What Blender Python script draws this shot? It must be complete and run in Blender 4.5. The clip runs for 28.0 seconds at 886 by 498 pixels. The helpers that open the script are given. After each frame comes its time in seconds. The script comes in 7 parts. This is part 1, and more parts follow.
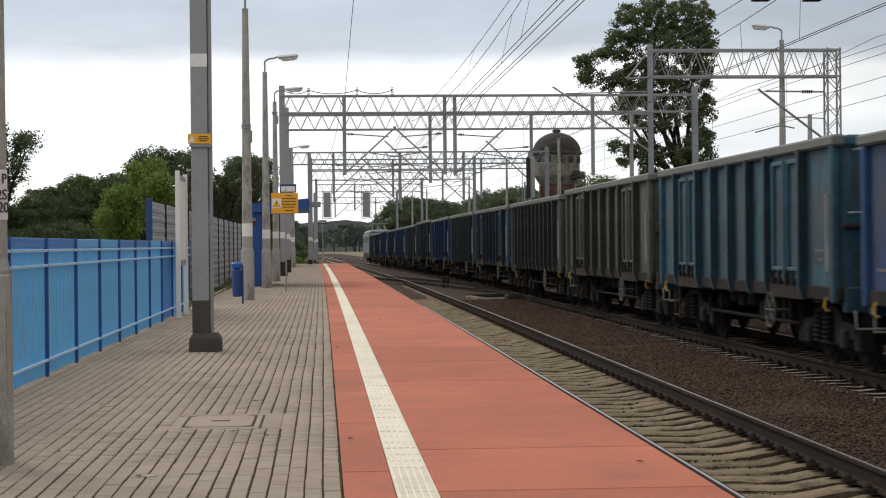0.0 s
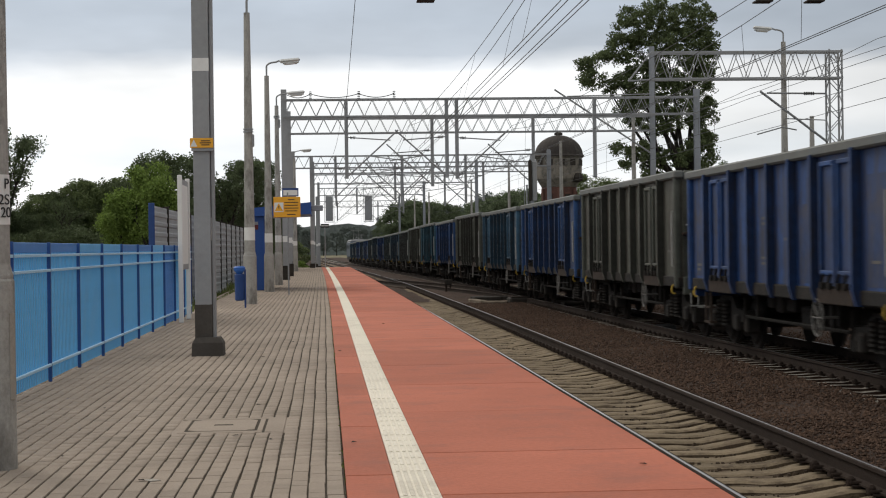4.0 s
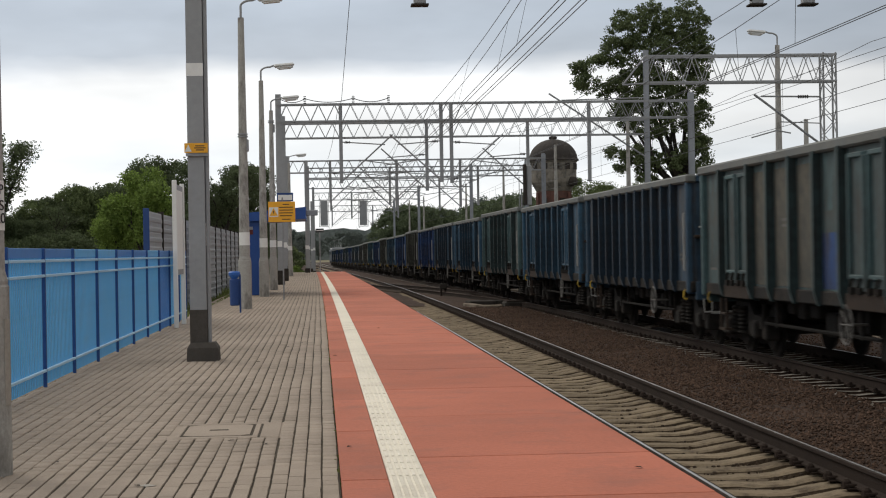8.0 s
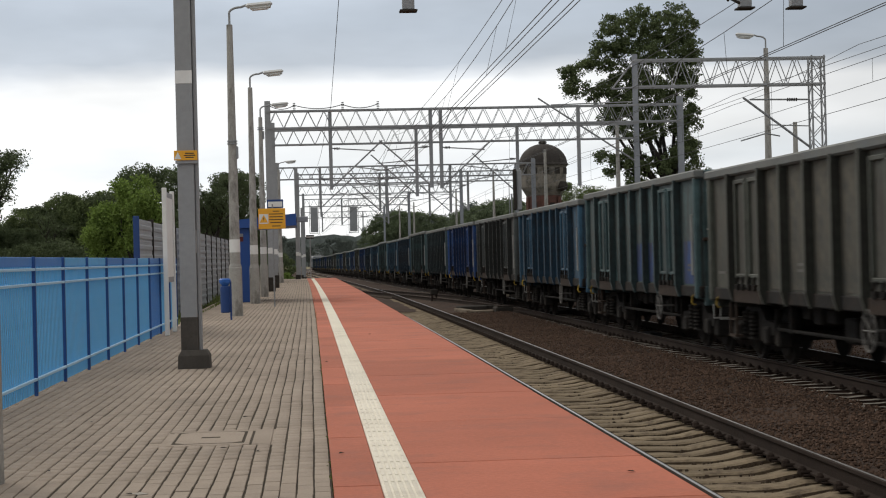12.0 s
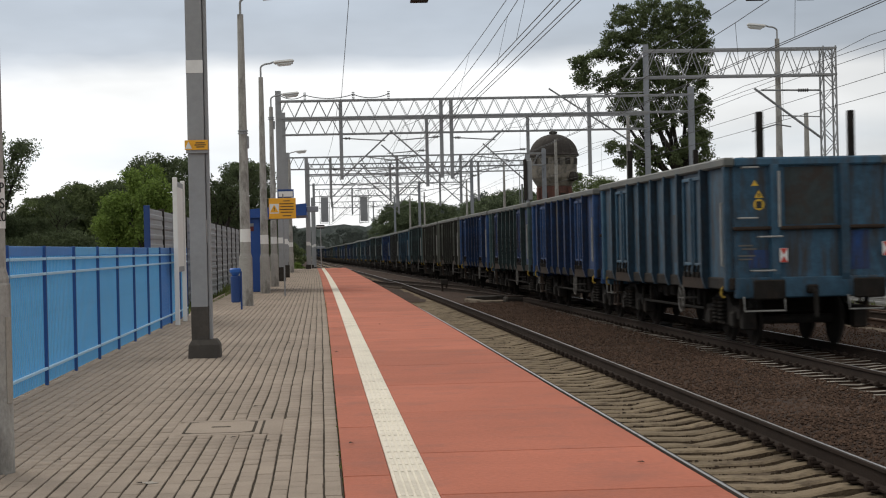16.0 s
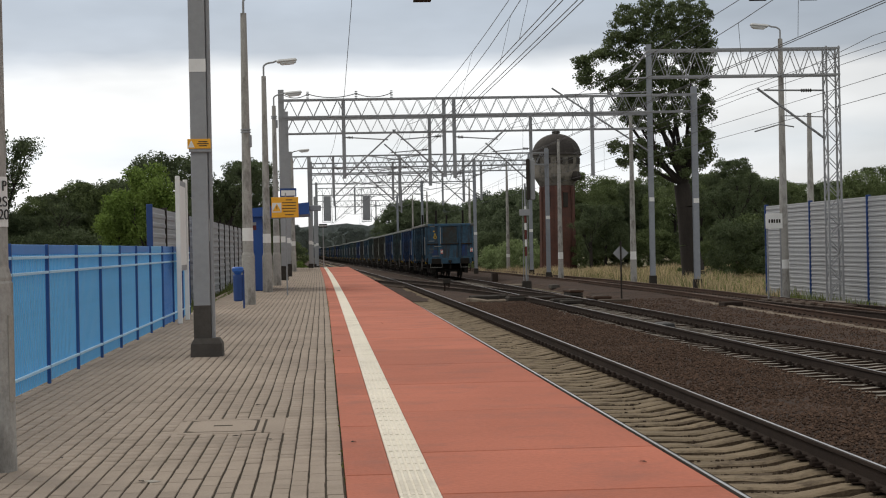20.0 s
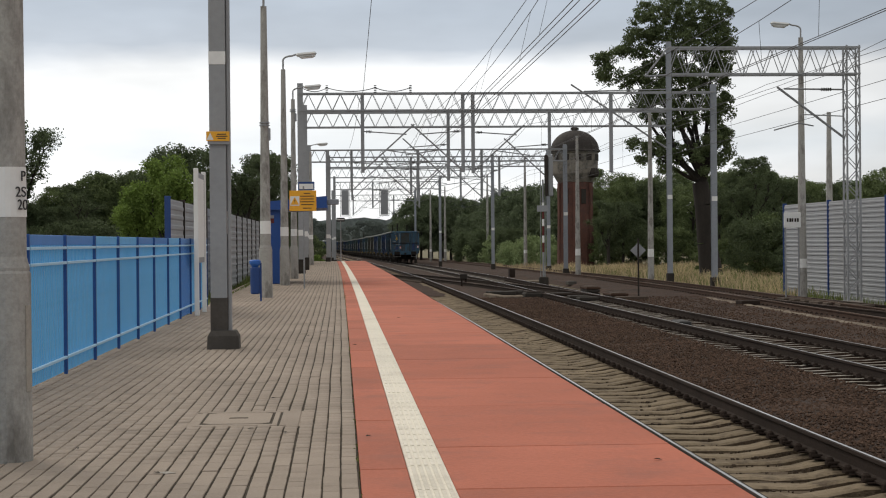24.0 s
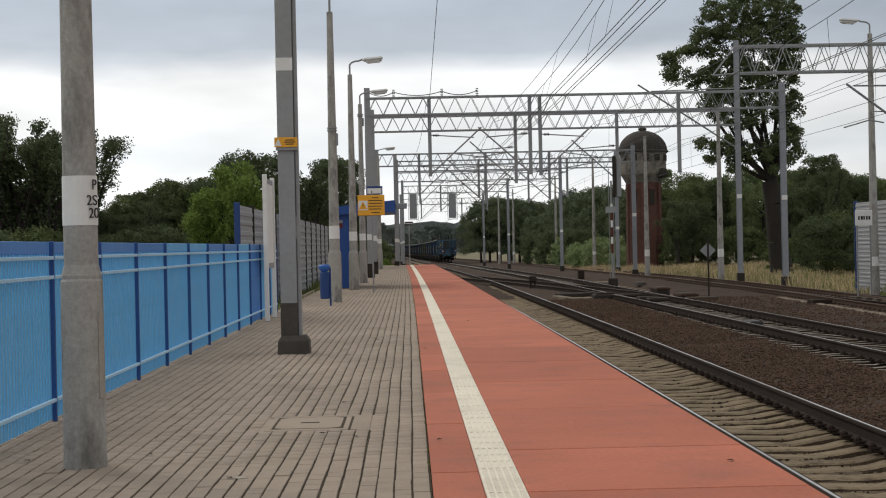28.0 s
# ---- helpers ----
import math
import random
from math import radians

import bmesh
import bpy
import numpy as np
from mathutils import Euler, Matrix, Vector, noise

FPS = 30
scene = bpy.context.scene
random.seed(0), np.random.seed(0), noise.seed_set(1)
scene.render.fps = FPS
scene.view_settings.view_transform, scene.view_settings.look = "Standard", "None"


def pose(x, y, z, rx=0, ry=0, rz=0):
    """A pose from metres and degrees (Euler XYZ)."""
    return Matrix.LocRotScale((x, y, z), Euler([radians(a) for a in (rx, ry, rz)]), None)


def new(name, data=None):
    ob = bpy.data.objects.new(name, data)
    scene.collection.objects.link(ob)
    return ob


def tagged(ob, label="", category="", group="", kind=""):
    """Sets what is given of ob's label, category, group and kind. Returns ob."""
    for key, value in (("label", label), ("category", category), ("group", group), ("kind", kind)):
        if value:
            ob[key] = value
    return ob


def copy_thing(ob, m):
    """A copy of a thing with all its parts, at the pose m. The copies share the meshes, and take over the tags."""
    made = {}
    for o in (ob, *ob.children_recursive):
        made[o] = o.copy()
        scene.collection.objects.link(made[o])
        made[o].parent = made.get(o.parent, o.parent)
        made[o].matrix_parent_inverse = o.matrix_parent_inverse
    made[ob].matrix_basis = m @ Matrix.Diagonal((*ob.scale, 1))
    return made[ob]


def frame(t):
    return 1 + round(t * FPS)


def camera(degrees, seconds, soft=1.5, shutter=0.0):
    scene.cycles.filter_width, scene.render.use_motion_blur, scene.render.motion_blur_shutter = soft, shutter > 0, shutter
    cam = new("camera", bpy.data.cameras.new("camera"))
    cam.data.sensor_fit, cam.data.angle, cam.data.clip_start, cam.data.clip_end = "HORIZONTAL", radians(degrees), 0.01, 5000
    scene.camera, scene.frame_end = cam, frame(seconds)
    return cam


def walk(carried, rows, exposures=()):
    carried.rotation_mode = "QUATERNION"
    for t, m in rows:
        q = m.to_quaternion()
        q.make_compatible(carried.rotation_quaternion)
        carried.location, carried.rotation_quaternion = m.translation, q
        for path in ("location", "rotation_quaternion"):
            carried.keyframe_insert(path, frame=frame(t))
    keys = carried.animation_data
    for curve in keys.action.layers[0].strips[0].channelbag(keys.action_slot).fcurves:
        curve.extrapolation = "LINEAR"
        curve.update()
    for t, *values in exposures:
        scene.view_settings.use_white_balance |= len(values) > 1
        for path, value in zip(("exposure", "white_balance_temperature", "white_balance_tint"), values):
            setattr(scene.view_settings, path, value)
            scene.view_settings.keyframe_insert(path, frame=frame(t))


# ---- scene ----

EYE = 1.30          # eye height over the platform
RAIL = -0.60        # rail head
BED = -0.79         # top of the ballast
cam = camera(28.0, 28.0, soft=1.1, shutter=0.3)


def aim(yaw, pitch, roll):
    return pose(0, 0, EYE, 0, 0, yaw) @ pose(0, 0, 0, 90 + pitch) @ pose(0, 0, 0, 0, 0, -roll)


# seconds, yaw, pitch, roll of the hand-held camera, which stands on one spot
TURNS = [
    (0.0, -3.86, -0.17, 0.56),
    (0.5, -3.73, -0.24, 1.70),
    (1.0, -3.62, -0.17, 2.39),
    (1.5, -3.12, -0.88, 1.59),
    (2.0, -3.53, -0.36, 0.12),
    (2.5, -3.72, -0.34, 0.32),
    (3.0, -3.88, -0.01, 0.46),
    (3.5, -3.83, -0.03, 0.62),
    (5.5, -3.86, -0.15, 1.01),
    (6.0, -3.95, -0.15, 0.93),
    (6.5, -4.01, -0.05, 0.95),
    (7.0, -3.97, -0.05, 0.98),
    (7.5, -3.95, 0.07, 0.92),
    (8.0, -3.95, 0.07, 0.98),
    (8.5, -4.05, 0.17, 0.98),
    (9.0, -4.11, 0.20, 1.26),
    (9.5, -4.30, 0.32, 1.46),
    (10.0, -4.23, 0.30, 1.38),
    (10.5, -4.23, 0.30, 1.39),
    (11.0, -4.25, 0.29, 1.47),
    (11.5, -4.28, 0.27, 1.46),
    (12.0, -4.26, 0.24, 1.43),
    (12.5, -4.25, 0.24, 1.40),
    (14.5, -4.28, 0.29, 1.38),
    (15.0, -4.10, 0.10, 1.42),
    (15.5, -4.01, 0.00, 1.36),
    (16.0, -3.92, -0.07, 1.30),
    (16.5, -3.64, -0.33, 1.74),
    (17.0, -3.58, -0.23, 1.74),
    (17.5, -3.62, -0.16, 1.38),
    (18.0, -3.62, -0.11, 1.21),
    (18.5, -3.76, -0.04, 1.23),
    (19.0, -3.79, -0.08, 1.20),
    (19.5, -3.80, -0.11, 1.17),
    (20.0, -3.84, -0.09, 1.16),
    (20.5, -3.66, -0.11, 1.02),
    (21.0, -3.89, -0.19, 1.10),
    (21.5, -3.87, -0.23, 1.13),
    (23.5, -3.74, -0.20, 0.54),
    (24.0, -3.28, -0.24, 0.50),
    (24.5, -2.96, -0.16, 0.81),
    (25.0, -2.59, -0.10, 0.85),
    (25.5, -2.08, -0.05, 1.17),
    (26.0, -1.70, -0.30, 1.22),
    (26.5, -1.65, -0.42, 1.19),
    (27.0, -0.63, -0.39, 1.15),
    (27.5, -0.94, -0.21, 1.18),
    (28.0, -1.07, -0.11, 1.24),
]
walk(cam, [(t, aim(a, b, c)) for t, a, b, c in TURNS], [(0.0, 0.25), (1.2, 0.20), (2.0, 0.10), (3.0, 0.08), (6.0, 0.05), (24.0, 0.05), (27.0, 0.02), (28.0, -0.04)])

# ---- light: an overcast afternoon, bright below the cloud deck ----
def node(tree, kind, **values):
    n = tree.nodes.new(kind)
    for key, value in values.items():
        if key in n.inputs:
            n.inputs[key].default_value = value
    return n


SUN_UP, SUN_TURN = 40.0, 323.0      # the sun stands ahead and to the left, behind cloud
world = bpy.data.worlds.new("sky")
scene.world = world
world.use_nodes = True
wt = world.node_tree
wt.nodes.clear()
sky = node(wt, "ShaderNodeTexSky")
sky.sky_type, sky.sun_disc = "NISHITA", False
sky.sun_elevation, sky.sun_rotation = radians(SUN_UP), radians(SUN_TURN)
coord = node(wt, "ShaderNodeTexCoord")
split = node(wt, "ShaderNodeSeparateXYZ")
wt.links.new(coord.outputs["Generated"], split.inputs[0])
# clouds lie in long flat layers: stretched noise bends the height over the horizon
stretch = node(wt, "ShaderNodeMapping")
stretch.inputs["Scale"].default_value = (2.6, 2.6, 9.0)
wt.links.new(coord.outputs["Generated"], stretch.inputs["Vector"])
billow = node(wt, "ShaderNodeTexNoise", Scale=1.9, Detail=5.0, Roughness=0.48)
wt.links.new(stretch.outputs[0], billow.inputs["Vector"])
bend = node(wt, "ShaderNodeMath")
bend.operation = "MULTIPLY_ADD"
bend.inputs[1].default_value, bend.inputs[2].default_value = 0.045, -0.020
wt.links.new(billow.outputs["Fac"], bend.inputs[0])
height = node(wt, "ShaderNodeMath")
height.operation = "ADD"
wt.links.new(split.outputs["Z"], height.inputs[0])
wt.links.new(bend.outputs[0], height.inputs[1])
deck = node(wt, "ShaderNodeValToRGB")
ramp = deck.color_ramp
SKY = ((0.0, (0.80, 0.83, 0.86)), (0.035, (0.93, 0.94, 0.95)), (0.055, (0.78, 0.82, 0.86)), (0.072, (0.90, 0.91, 0.92)),
       (0.099, (0.95, 0.955, 0.96)), (0.107, (0.66, 0.69, 0.735)), (0.113, (0.50, 0.545, 0.61)), (0.135, (0.45, 0.50, 0.57)), (0.17, (0.50, 0.55, 0.62)),
       (0.30, (0.62, 0.61, 0.605)), (1.0, (0.80, 0.765, 0.705)))
while len(ramp.elements) < len(SKY):
    ramp.elements.new(0.5)
for e, (at, colour) in zip(ramp.elements, SKY):
    e.position, e.color = at, (*colour, 1)
wt.links.new(height.outputs[0], deck.inputs["Fac"])
fine = node(wt, "ShaderNodeTexNoise", Scale=3.2, Detail=4.0)
wt.links.new(stretch.outputs[0], fine.inputs["Vector"])
lump = node(wt, "ShaderNodeMapRange")
lump.inputs["From Min"].default_value, lump.inputs["From Max"].default_value = 0.3, 0.7
lump.inputs["To Min"].default_value, lump.inputs["To Max"].default_value = 0.84, 1.08
wt.links.new(fine.outputs["Fac"], lump.inputs["Value"])
# the deck is thinner towards the sun's side, thicker away from it
slant = node(wt, "ShaderNodeMapRange")
slant.inputs["From Min"].default_value, slant.inputs["From Max"].default_value = 0.08, 0.30
slant.inputs["To Min"].default_value, slant.inputs["To Max"].default_value = 1.04, 0.78
wt.links.new(split.outputs["X"], slant.inputs["Value"])
even = node(wt, "ShaderNodeMath")
even.operation = "MULTIPLY"
wt.links.new(lump.outputs[0], even.inputs[0])
wt.links.new(slant.outputs[0], even.inputs[1])
cloud = node(wt, "ShaderNodeVectorMath")
cloud.operation = "MULTIPLY"
wt.links.new(deck.outputs["Color"], cloud.inputs[0])
wt.links.new(even.outputs[0], cloud.inputs[1])
clear_bg = node(wt, "ShaderNodeBackground", Strength=0.10)
wt.links.new(sky.outputs[0], clear_bg.inputs["Color"])
cloud_bg = node(wt, "ShaderNodeBackground", Strength=1.12)
wt.links.new(cloud.outputs[0], cloud_bg.inputs["Color"])
cover = node(wt, "ShaderNodeMixShader")
cover.inputs[0].default_value = 0.92
wt.links.new(clear_bg.outputs[0], cover.inputs[1])
wt.links.new(cloud_bg.outputs[0], cover.inputs[2])
wout = node(wt, "ShaderNodeOutputWorld")
wt.links.new(cover.outputs[0], wout.inputs["Surface"])

sun_data = bpy.data.lights.new("sun", "SUN")
sun_data.energy, sun_data.angle, sun_data.color = 1.0, radians(20), (1.0, 0.93, 0.82)
sun = new("sun", sun_data)
sun.rotation_euler = (radians(90 - SUN_UP), 0, radians(540 - SUN_TURN))


# ---- materials ----
def mat(name, colour, rough=0.7, metal=0.0, big=0.6, small=14.0, vary=0.25, dark=None, stain=0.0, stain_at=0.55, bump=0.15, bump_scale=60.0,
        each=0.0, space="Object", stretch=(1, 1, 1), streak=None, spec=0.4):
    """A weathered surface: two scales of variation, stains of a second colour, fine relief."""
    m = bpy.data.materials.new(name)
    m.use_nodes = True
    t = m.node_tree
    t.nodes.clear()
    out = node(t, "ShaderNodeOutputMaterial")
    b = node(t, "ShaderNodeBsdfPrincipled", Roughness=rough, Metallic=metal)
    b.inputs["Specular IOR Level"].default_value = spec
    t.links.new(b.outputs[0], out.inputs["Surface"])
    if space == "World":
        source = node(t, "ShaderNodeNewGeometry").outputs["Position"]
    else:
        source = node(t, "ShaderNodeTexCoord").outputs["Object"]
    mapping = node(t, "ShaderNodeMapping")
    mapping.inputs["Scale"].default_value = stretch
    t.links.new(source, mapping.inputs["Vector"])
    n1 = node(t, "ShaderNodeTexNoise", Scale=big, Detail=4.0, Roughness=0.6)
    n2 = node(t, "ShaderNodeTexNoise", Scale=small, Detail=5.0, Roughness=0.7)
    for n in (n1, n2):
        t.links.new(mapping.outputs[0], n.inputs["Vector"])
    add = node(t, "ShaderNodeMath")
    add.operation = "ADD"
    t.links.new(n1.outputs["Fac"], add.inputs[0])
    t.links.new(n2.outputs["Fac"], add.inputs[1])
    last = add.outputs[0]
    if each:
        info = node(t, "ShaderNodeObjectInfo")
        isl = node(t, "ShaderNodeNewGeometry")
        both = node(t, "ShaderNodeMath")
        both.operation = "ADD"
        t.links.new(info.outputs["Random"], both.inputs[0])
        t.links.new(isl.outputs["Random Per Island"], both.inputs[1])
        frac = node(t, "ShaderNodeMath")
        frac.operation = "FRACT"
        t.links.new(both.outputs[0], frac.inputs[0])
        scale = node(t, "ShaderNodeMath")
        scale.operation = "MULTIPLY_ADD"
        scale.inputs[1].default_value, scale.inputs[2].default_value = each, -each / 2
        t.links.new(frac.outputs[0], scale.inputs[0])
        more = node(t, "ShaderNodeMath")
        more.operation = "ADD"
        t.links.new(last, more.inputs[0])
        t.links.new(scale.outputs[0], more.inputs[1])
        last = more.outputs[0]
    gain = node(t, "ShaderNodeMapRange")
    gain.inputs["From Min"].default_value, gain.inputs["From Max"].default_value = 0.6, 1.4
    gain.inputs["To Min"].default_value, gain.inputs["To Max"].default_value = 1 - vary, 1 + vary
    t.links.new(last, gain.inputs["Value"])
    mul = node(t, "ShaderNodeVectorMath")
    mul.operation = "MULTIPLY"
    mul.inputs[0].default_value = colour
    t.links.new(gain.outputs[0], mul.inputs[1])
    final = mul.outputs[0]
    if stain:
        sm = node(t, "ShaderNodeMapping")
        sm.inputs["Scale"].default_value = streak or stretch
        t.links.new(source, sm.inputs["Vector"])
        n3 = node(t, "ShaderNodeTexNoise", Scale=big * 2.3 + 0.3, Detail=6.0, Roughness=0.68)
        t.links.new(sm.outputs[0], n3.inputs["Vector"])
        r = node(t, "ShaderNodeMapRange")
        r.inputs["From Min"].default_value, r.inputs["From Max"].default_value = stain_at - 0.05, stain_at + 0.12
        r.inputs["To Max"].default_value = stain
        t.links.new(n3.outputs["Fac"], r.inputs["Value"])
        mix = node(t, "ShaderNodeMix")
        mix.data_type = "RGBA"
        t.links.new(r.outputs[0], mix.inputs["Factor"])
        t.links.new(final, mix.inputs[6])
        mix.inputs[7].default_value = (*(dark or (0.05, 0.04, 0.03)), 1)
        final = mix.outputs[2]
    t.links.new(final, b.inputs["Base Color"])
    if bump:
        n4 = node(t, "ShaderNodeTexNoise", Scale=bump_scale, Detail=4.0)
        t.links.new(source, n4.inputs["Vector"])
        bp = node(t, "ShaderNodeBump", Strength=bump, Distance=0.02)
        t.links.new(n4.outputs["Fac"], bp.inputs["Height"])
        t.links.new(bp.outputs[0], b.inputs["Normal"])
    return m


PAVER = mat("paver_concrete", (0.333, 0.277, 0.226), 0.85, big=0.35, small=55, vary=0.24, each=0.20, dark=(0.17, 0.145, 0.115), stain=0.4, stain_at=0.57, space="World", bump=0.3, bump_scale=160, spec=0.2)
JOINT = mat("joint_sand", (0.060, 0.048, 0.035), 0.95, big=0.8, small=20, vary=0.4, dark=(0.055, 0.055, 0.03), stain=0.4, space="World", spec=0.2)
RED = mat("red_coating", (0.455, 0.150, 0.094), 0.8, big=0.5, small=26, vary=0.25, each=0.34, dark=(0.30, 0.125, 0.095), stain=0.6, stain_at=0.56, space="World", bump=0.2, bump_scale=120, spec=0.2)
STRIPE = mat("cream_tactile", (0.80, 0.75, 0.64), 0.7, big=0.5, small=18, vary=0.1, each=0.06, dark=(0.42, 0.36, 0.28), stain=0.4, stain_at=0.58, space="World", bump=0.2)
EDGE = mat("edge_steel", (0.035, 0.031, 0.027), 0.95, vary=0.4, spec=0.0, space="World")
CONCRETE = mat("concrete", (0.36, 0.335, 0.295), 0.85, big=0.9, small=22, vary=0.22, dark=(0.14, 0.125, 0.10), stain=0.5, stain_at=0.56, bump=0.35, bump_scale=70)
POLE = mat("pole_concrete", (0.385, 0.375, 0.35), 0.85, big=1.1, small=30, vary=0.32, dark=(0.11, 0.10, 0.088), stain=0.8, stain_at=0.53, streak=(1, 1, 0.4), bump=0.3)
TAR = mat("tarred_steel", (0.085, 0.077, 0.068), 0.85, vary=0.35, dark=(0.035, 0.03, 0.027), stain=0.5, stain_at=0.55, spec=0.2)
BASE = mat("dark_concrete", (0.042, 0.037, 0.032), 0.9, vary=0.3, dark=(0.11, 0.10, 0.085), stain=0.3, stain_at=0.6, spec=0.2)
SLEEPER = mat("sandy_sleeper", (0.215, 0.170, 0.114), 0.9, big=1.6, small=20, vary=0.34, each=0.3, dark=(0.075, 0.055, 0.038), stain=0.8, stain_at=0.55, space="World", bump=0.5, bump_scale=45, spec=0.2)
SLEEPER_B = mat("grey_sleeper", (0.31, 0.285, 0.25), 0.9, big=1.2, small=16, vary=0.28, each=0.25, dark=(0.10, 0.08, 0.06), stain=0.7, stain_at=0.52, space="World", bump=0.5, bump_scale=45, spec=0.2)
BALLAST = mat("ballast", (0.060, 0.037, 0.026), 0.95, big=0.35, small=22, vary=0.5, dark=(0.028, 0.021, 0.018), stain=0.7, stain_at=0.5, space="World", bump=1.0, bump_scale=26, spec=0.2)
SANDY = mat("sandy_ballast", (0.10, 0.074, 0.050), 0.95, big=0.6, small=20, vary=0.5, dark=(0.19, 0.15, 0.10), stain=0.8, stain_at=0.5, space="World", bump=1.0, bump_scale=30, spec=0.2)
STONE = mat("ballast_stone", (0.090, 0.056, 0.039), 0.9, small=30, vary=0.4, each=0.9, space="World", bump=0.3, spec=0.2)
RUST = mat("rusty_rail", (0.036, 0.026, 0.021), 0.9, spec=0.15, big=1.0, small=25, vary=0.4, space="World", bump=0.4)
HEAD = mat("polished_rail", (0.62, 0.61, 0.60), 0.28, metal=0.9, small=30, vary=0.2, bump=0.0, space="World")
RUSTY = mat("brown_rail", (0.072, 0.043, 0.030), 0.85, big=1.0, small=25, vary=0.4, space="World", bump=0.4, spec=0.2)
DULLHEAD = mat("dull_rail", (0.20, 0.14, 0.11), 0.5, metal=0.5, small=30, vary=0.3, bump=0.0, space="World")
STEEL = mat("grey_painted_steel", (0.30, 0.31, 0.32), 0.55, big=0.7, small=12, vary=0.14, dark=(0.18, 0.16, 0.14), stain=0.3, stain_at=0.62, bump=0.06)
LAMPWHITE = mat("pale_lantern", (0.62, 0.63, 0.62), 0.5, vary=0.1, bump=0.0)
STEELD = mat("galvanised_steel", (0.29, 0.30, 0.31), 0.55, metal=0.25, big=0.7, small=12, vary=0.2, bump=0.05)
STEELB = mat("blue_grey_steel", (0.26, 0.28, 0.31), 0.55, big=0.7, small=12, vary=0.2, bump=0.05)
WIRE = mat("wire", (0.085, 0.085, 0.088), 0.6, bump=0.0)
WHITE = mat("white_paint", (0.78, 0.78, 0.76), 0.6, vary=0.08, dark=(0.45, 0.43, 0.4), stain=0.3, stain_at=0.62, bump=0.03)
YELLOW = mat("yellow_sign", (0.86, 0.42, 0.03), 0.5, vary=0.06, bump=0.0)
BLACK = mat("black_print", (0.03, 0.03, 0.03), 0.6, bump=0.0)
REDP = mat("red_paint", (0.55, 0.06, 0.045), 0.6, vary=0.1, bump=0.0)
FENCE = mat("blue_fence_paint", (0.125, 0.45, 0.82), 0.45, big=0.5, small=9, vary=0.12, each=0.08, dark=(0.06, 0.2, 0.4), stain=0.3, stain_at=0.6, bump=0.03)
FENCEB = mat("deep_blue_fence_paint", (0.055, 0.22, 0.58), 0.45, big=0.5, small=9, vary=0.12, bump=0.03)
# the cross bars' sky reflection is put into this paler blue
FENCEL = mat("light_blue_rail", (0.42, 0.66, 0.86), 0.45, vary=0.1, bump=0.02)
FENCED = mat("navy_paint", (0.016, 0.055, 0.20), 0.5, vary=0.2, bump=0.03)
POSTBLUE = mat("post_blue_paint", (0.024, 0.085, 0.27), 0.5, vary=0.2, bump=0.03)
BARRIER = mat("noise_barrier_grey", (0.30, 0.31, 0.325), 0.6, big=0.5, small=10, vary=0.14, each=0.1, bump=0.05)
BRICK = mat("tower_brick", (0.125, 0.058, 0.044), 0.9, big=0.5, small=9, vary=0.35, each=0.35, dark=(0.07, 0.045, 0.04), stain=0.6, stain_at=0.52, bump=0.4)
PLASTER = mat("old_plaster", (0.205, 0.185, 0.155), 0.9, big=0.7, small=9, vary=0.3, dark=(0.05, 0.05, 0.045), stain=0.7, stain_at=0.5, bump=0.4)
ROOFM = mat("mossy_roof", (0.036, 0.031, 0.028), 0.85, big=0.8, small=8, vary=0.4, dark=(0.16, 0.15, 0.12), stain=0.5, stain_at=0.58, bump=0.4)
BARK = mat("bark", (0.031, 0.026, 0.022), 0.95, big=1.5, small=14, vary=0.45, stretch=(1, 1, 0.3), bump=0.8, bump_scale=14)
SOIL = mat("soil_and_grass", (0.20, 0.175, 0.105), 0.95, big=0.12, small=3, vary=0.4, dark=(0.10, 0.10, 0.05), stain=0.8, stain_at=0.5, space="World", bump=0.8, bump_scale=10)


def leaf_mat(name, colour, vary=0.45, trans=0.25):
    m = bpy.data.materials.new(name)
    m.use_nodes = True
    t = m.node_tree
    t.nodes.clear()
    out = node(t, "ShaderNodeOutputMaterial")
    d = node(t, "ShaderNodeBsdfPrincipled", Roughness=0.75)
    d.inputs["Specular IOR Level"].default_value = 0.25
    tr = node(t, "ShaderNodeBsdfTranslucent")
    mixs = node(t, "ShaderNodeMixShader")
    mixs.inputs[0].default_value = trans
    g = node(t, "ShaderNodeNewGeometry")
    n = node(t, "ShaderNodeTexNoise", Scale=0.6, Detail=3.0)
    t.links.new(g.outputs["Position"], n.inputs["Vector"])
    a = node(t, "ShaderNodeMath")
    a.operation = "ADD"
    t.links.new(g.outputs["Random Per Island"], a.inputs[0])
    t.links.new(n.outputs["Fac"], a.inputs[1])
    r = node(t, "ShaderNodeMapRange")
    r.inputs["From Min"].default_value, r.inputs["From Max"].default_value = 0.3, 1.7
    r.inputs["To Min"].default_value, r.inputs["To Max"].default_value = 1 - vary, 1 + vary
    t.links.new(a.outputs[0], r.inputs["Value"])
    v = node(t, "ShaderNodeVectorMath")
    v.operation = "MULTIPLY"
    v.inputs[0].default_value = colour
    t.links.new(r.outputs[0], v.inputs[1])
    t.links.new(v.outputs[0], d.inputs["Base Color"])
    t.links.new(v.outputs[0], tr.inputs["Color"])
    t.links.new(d.outputs[0], mixs.inputs[1])
    t.links.new(tr.outputs[0], mixs.inputs[2])
    t.links.new(mixs.outputs[0], out.inputs["Surface"])
    return m


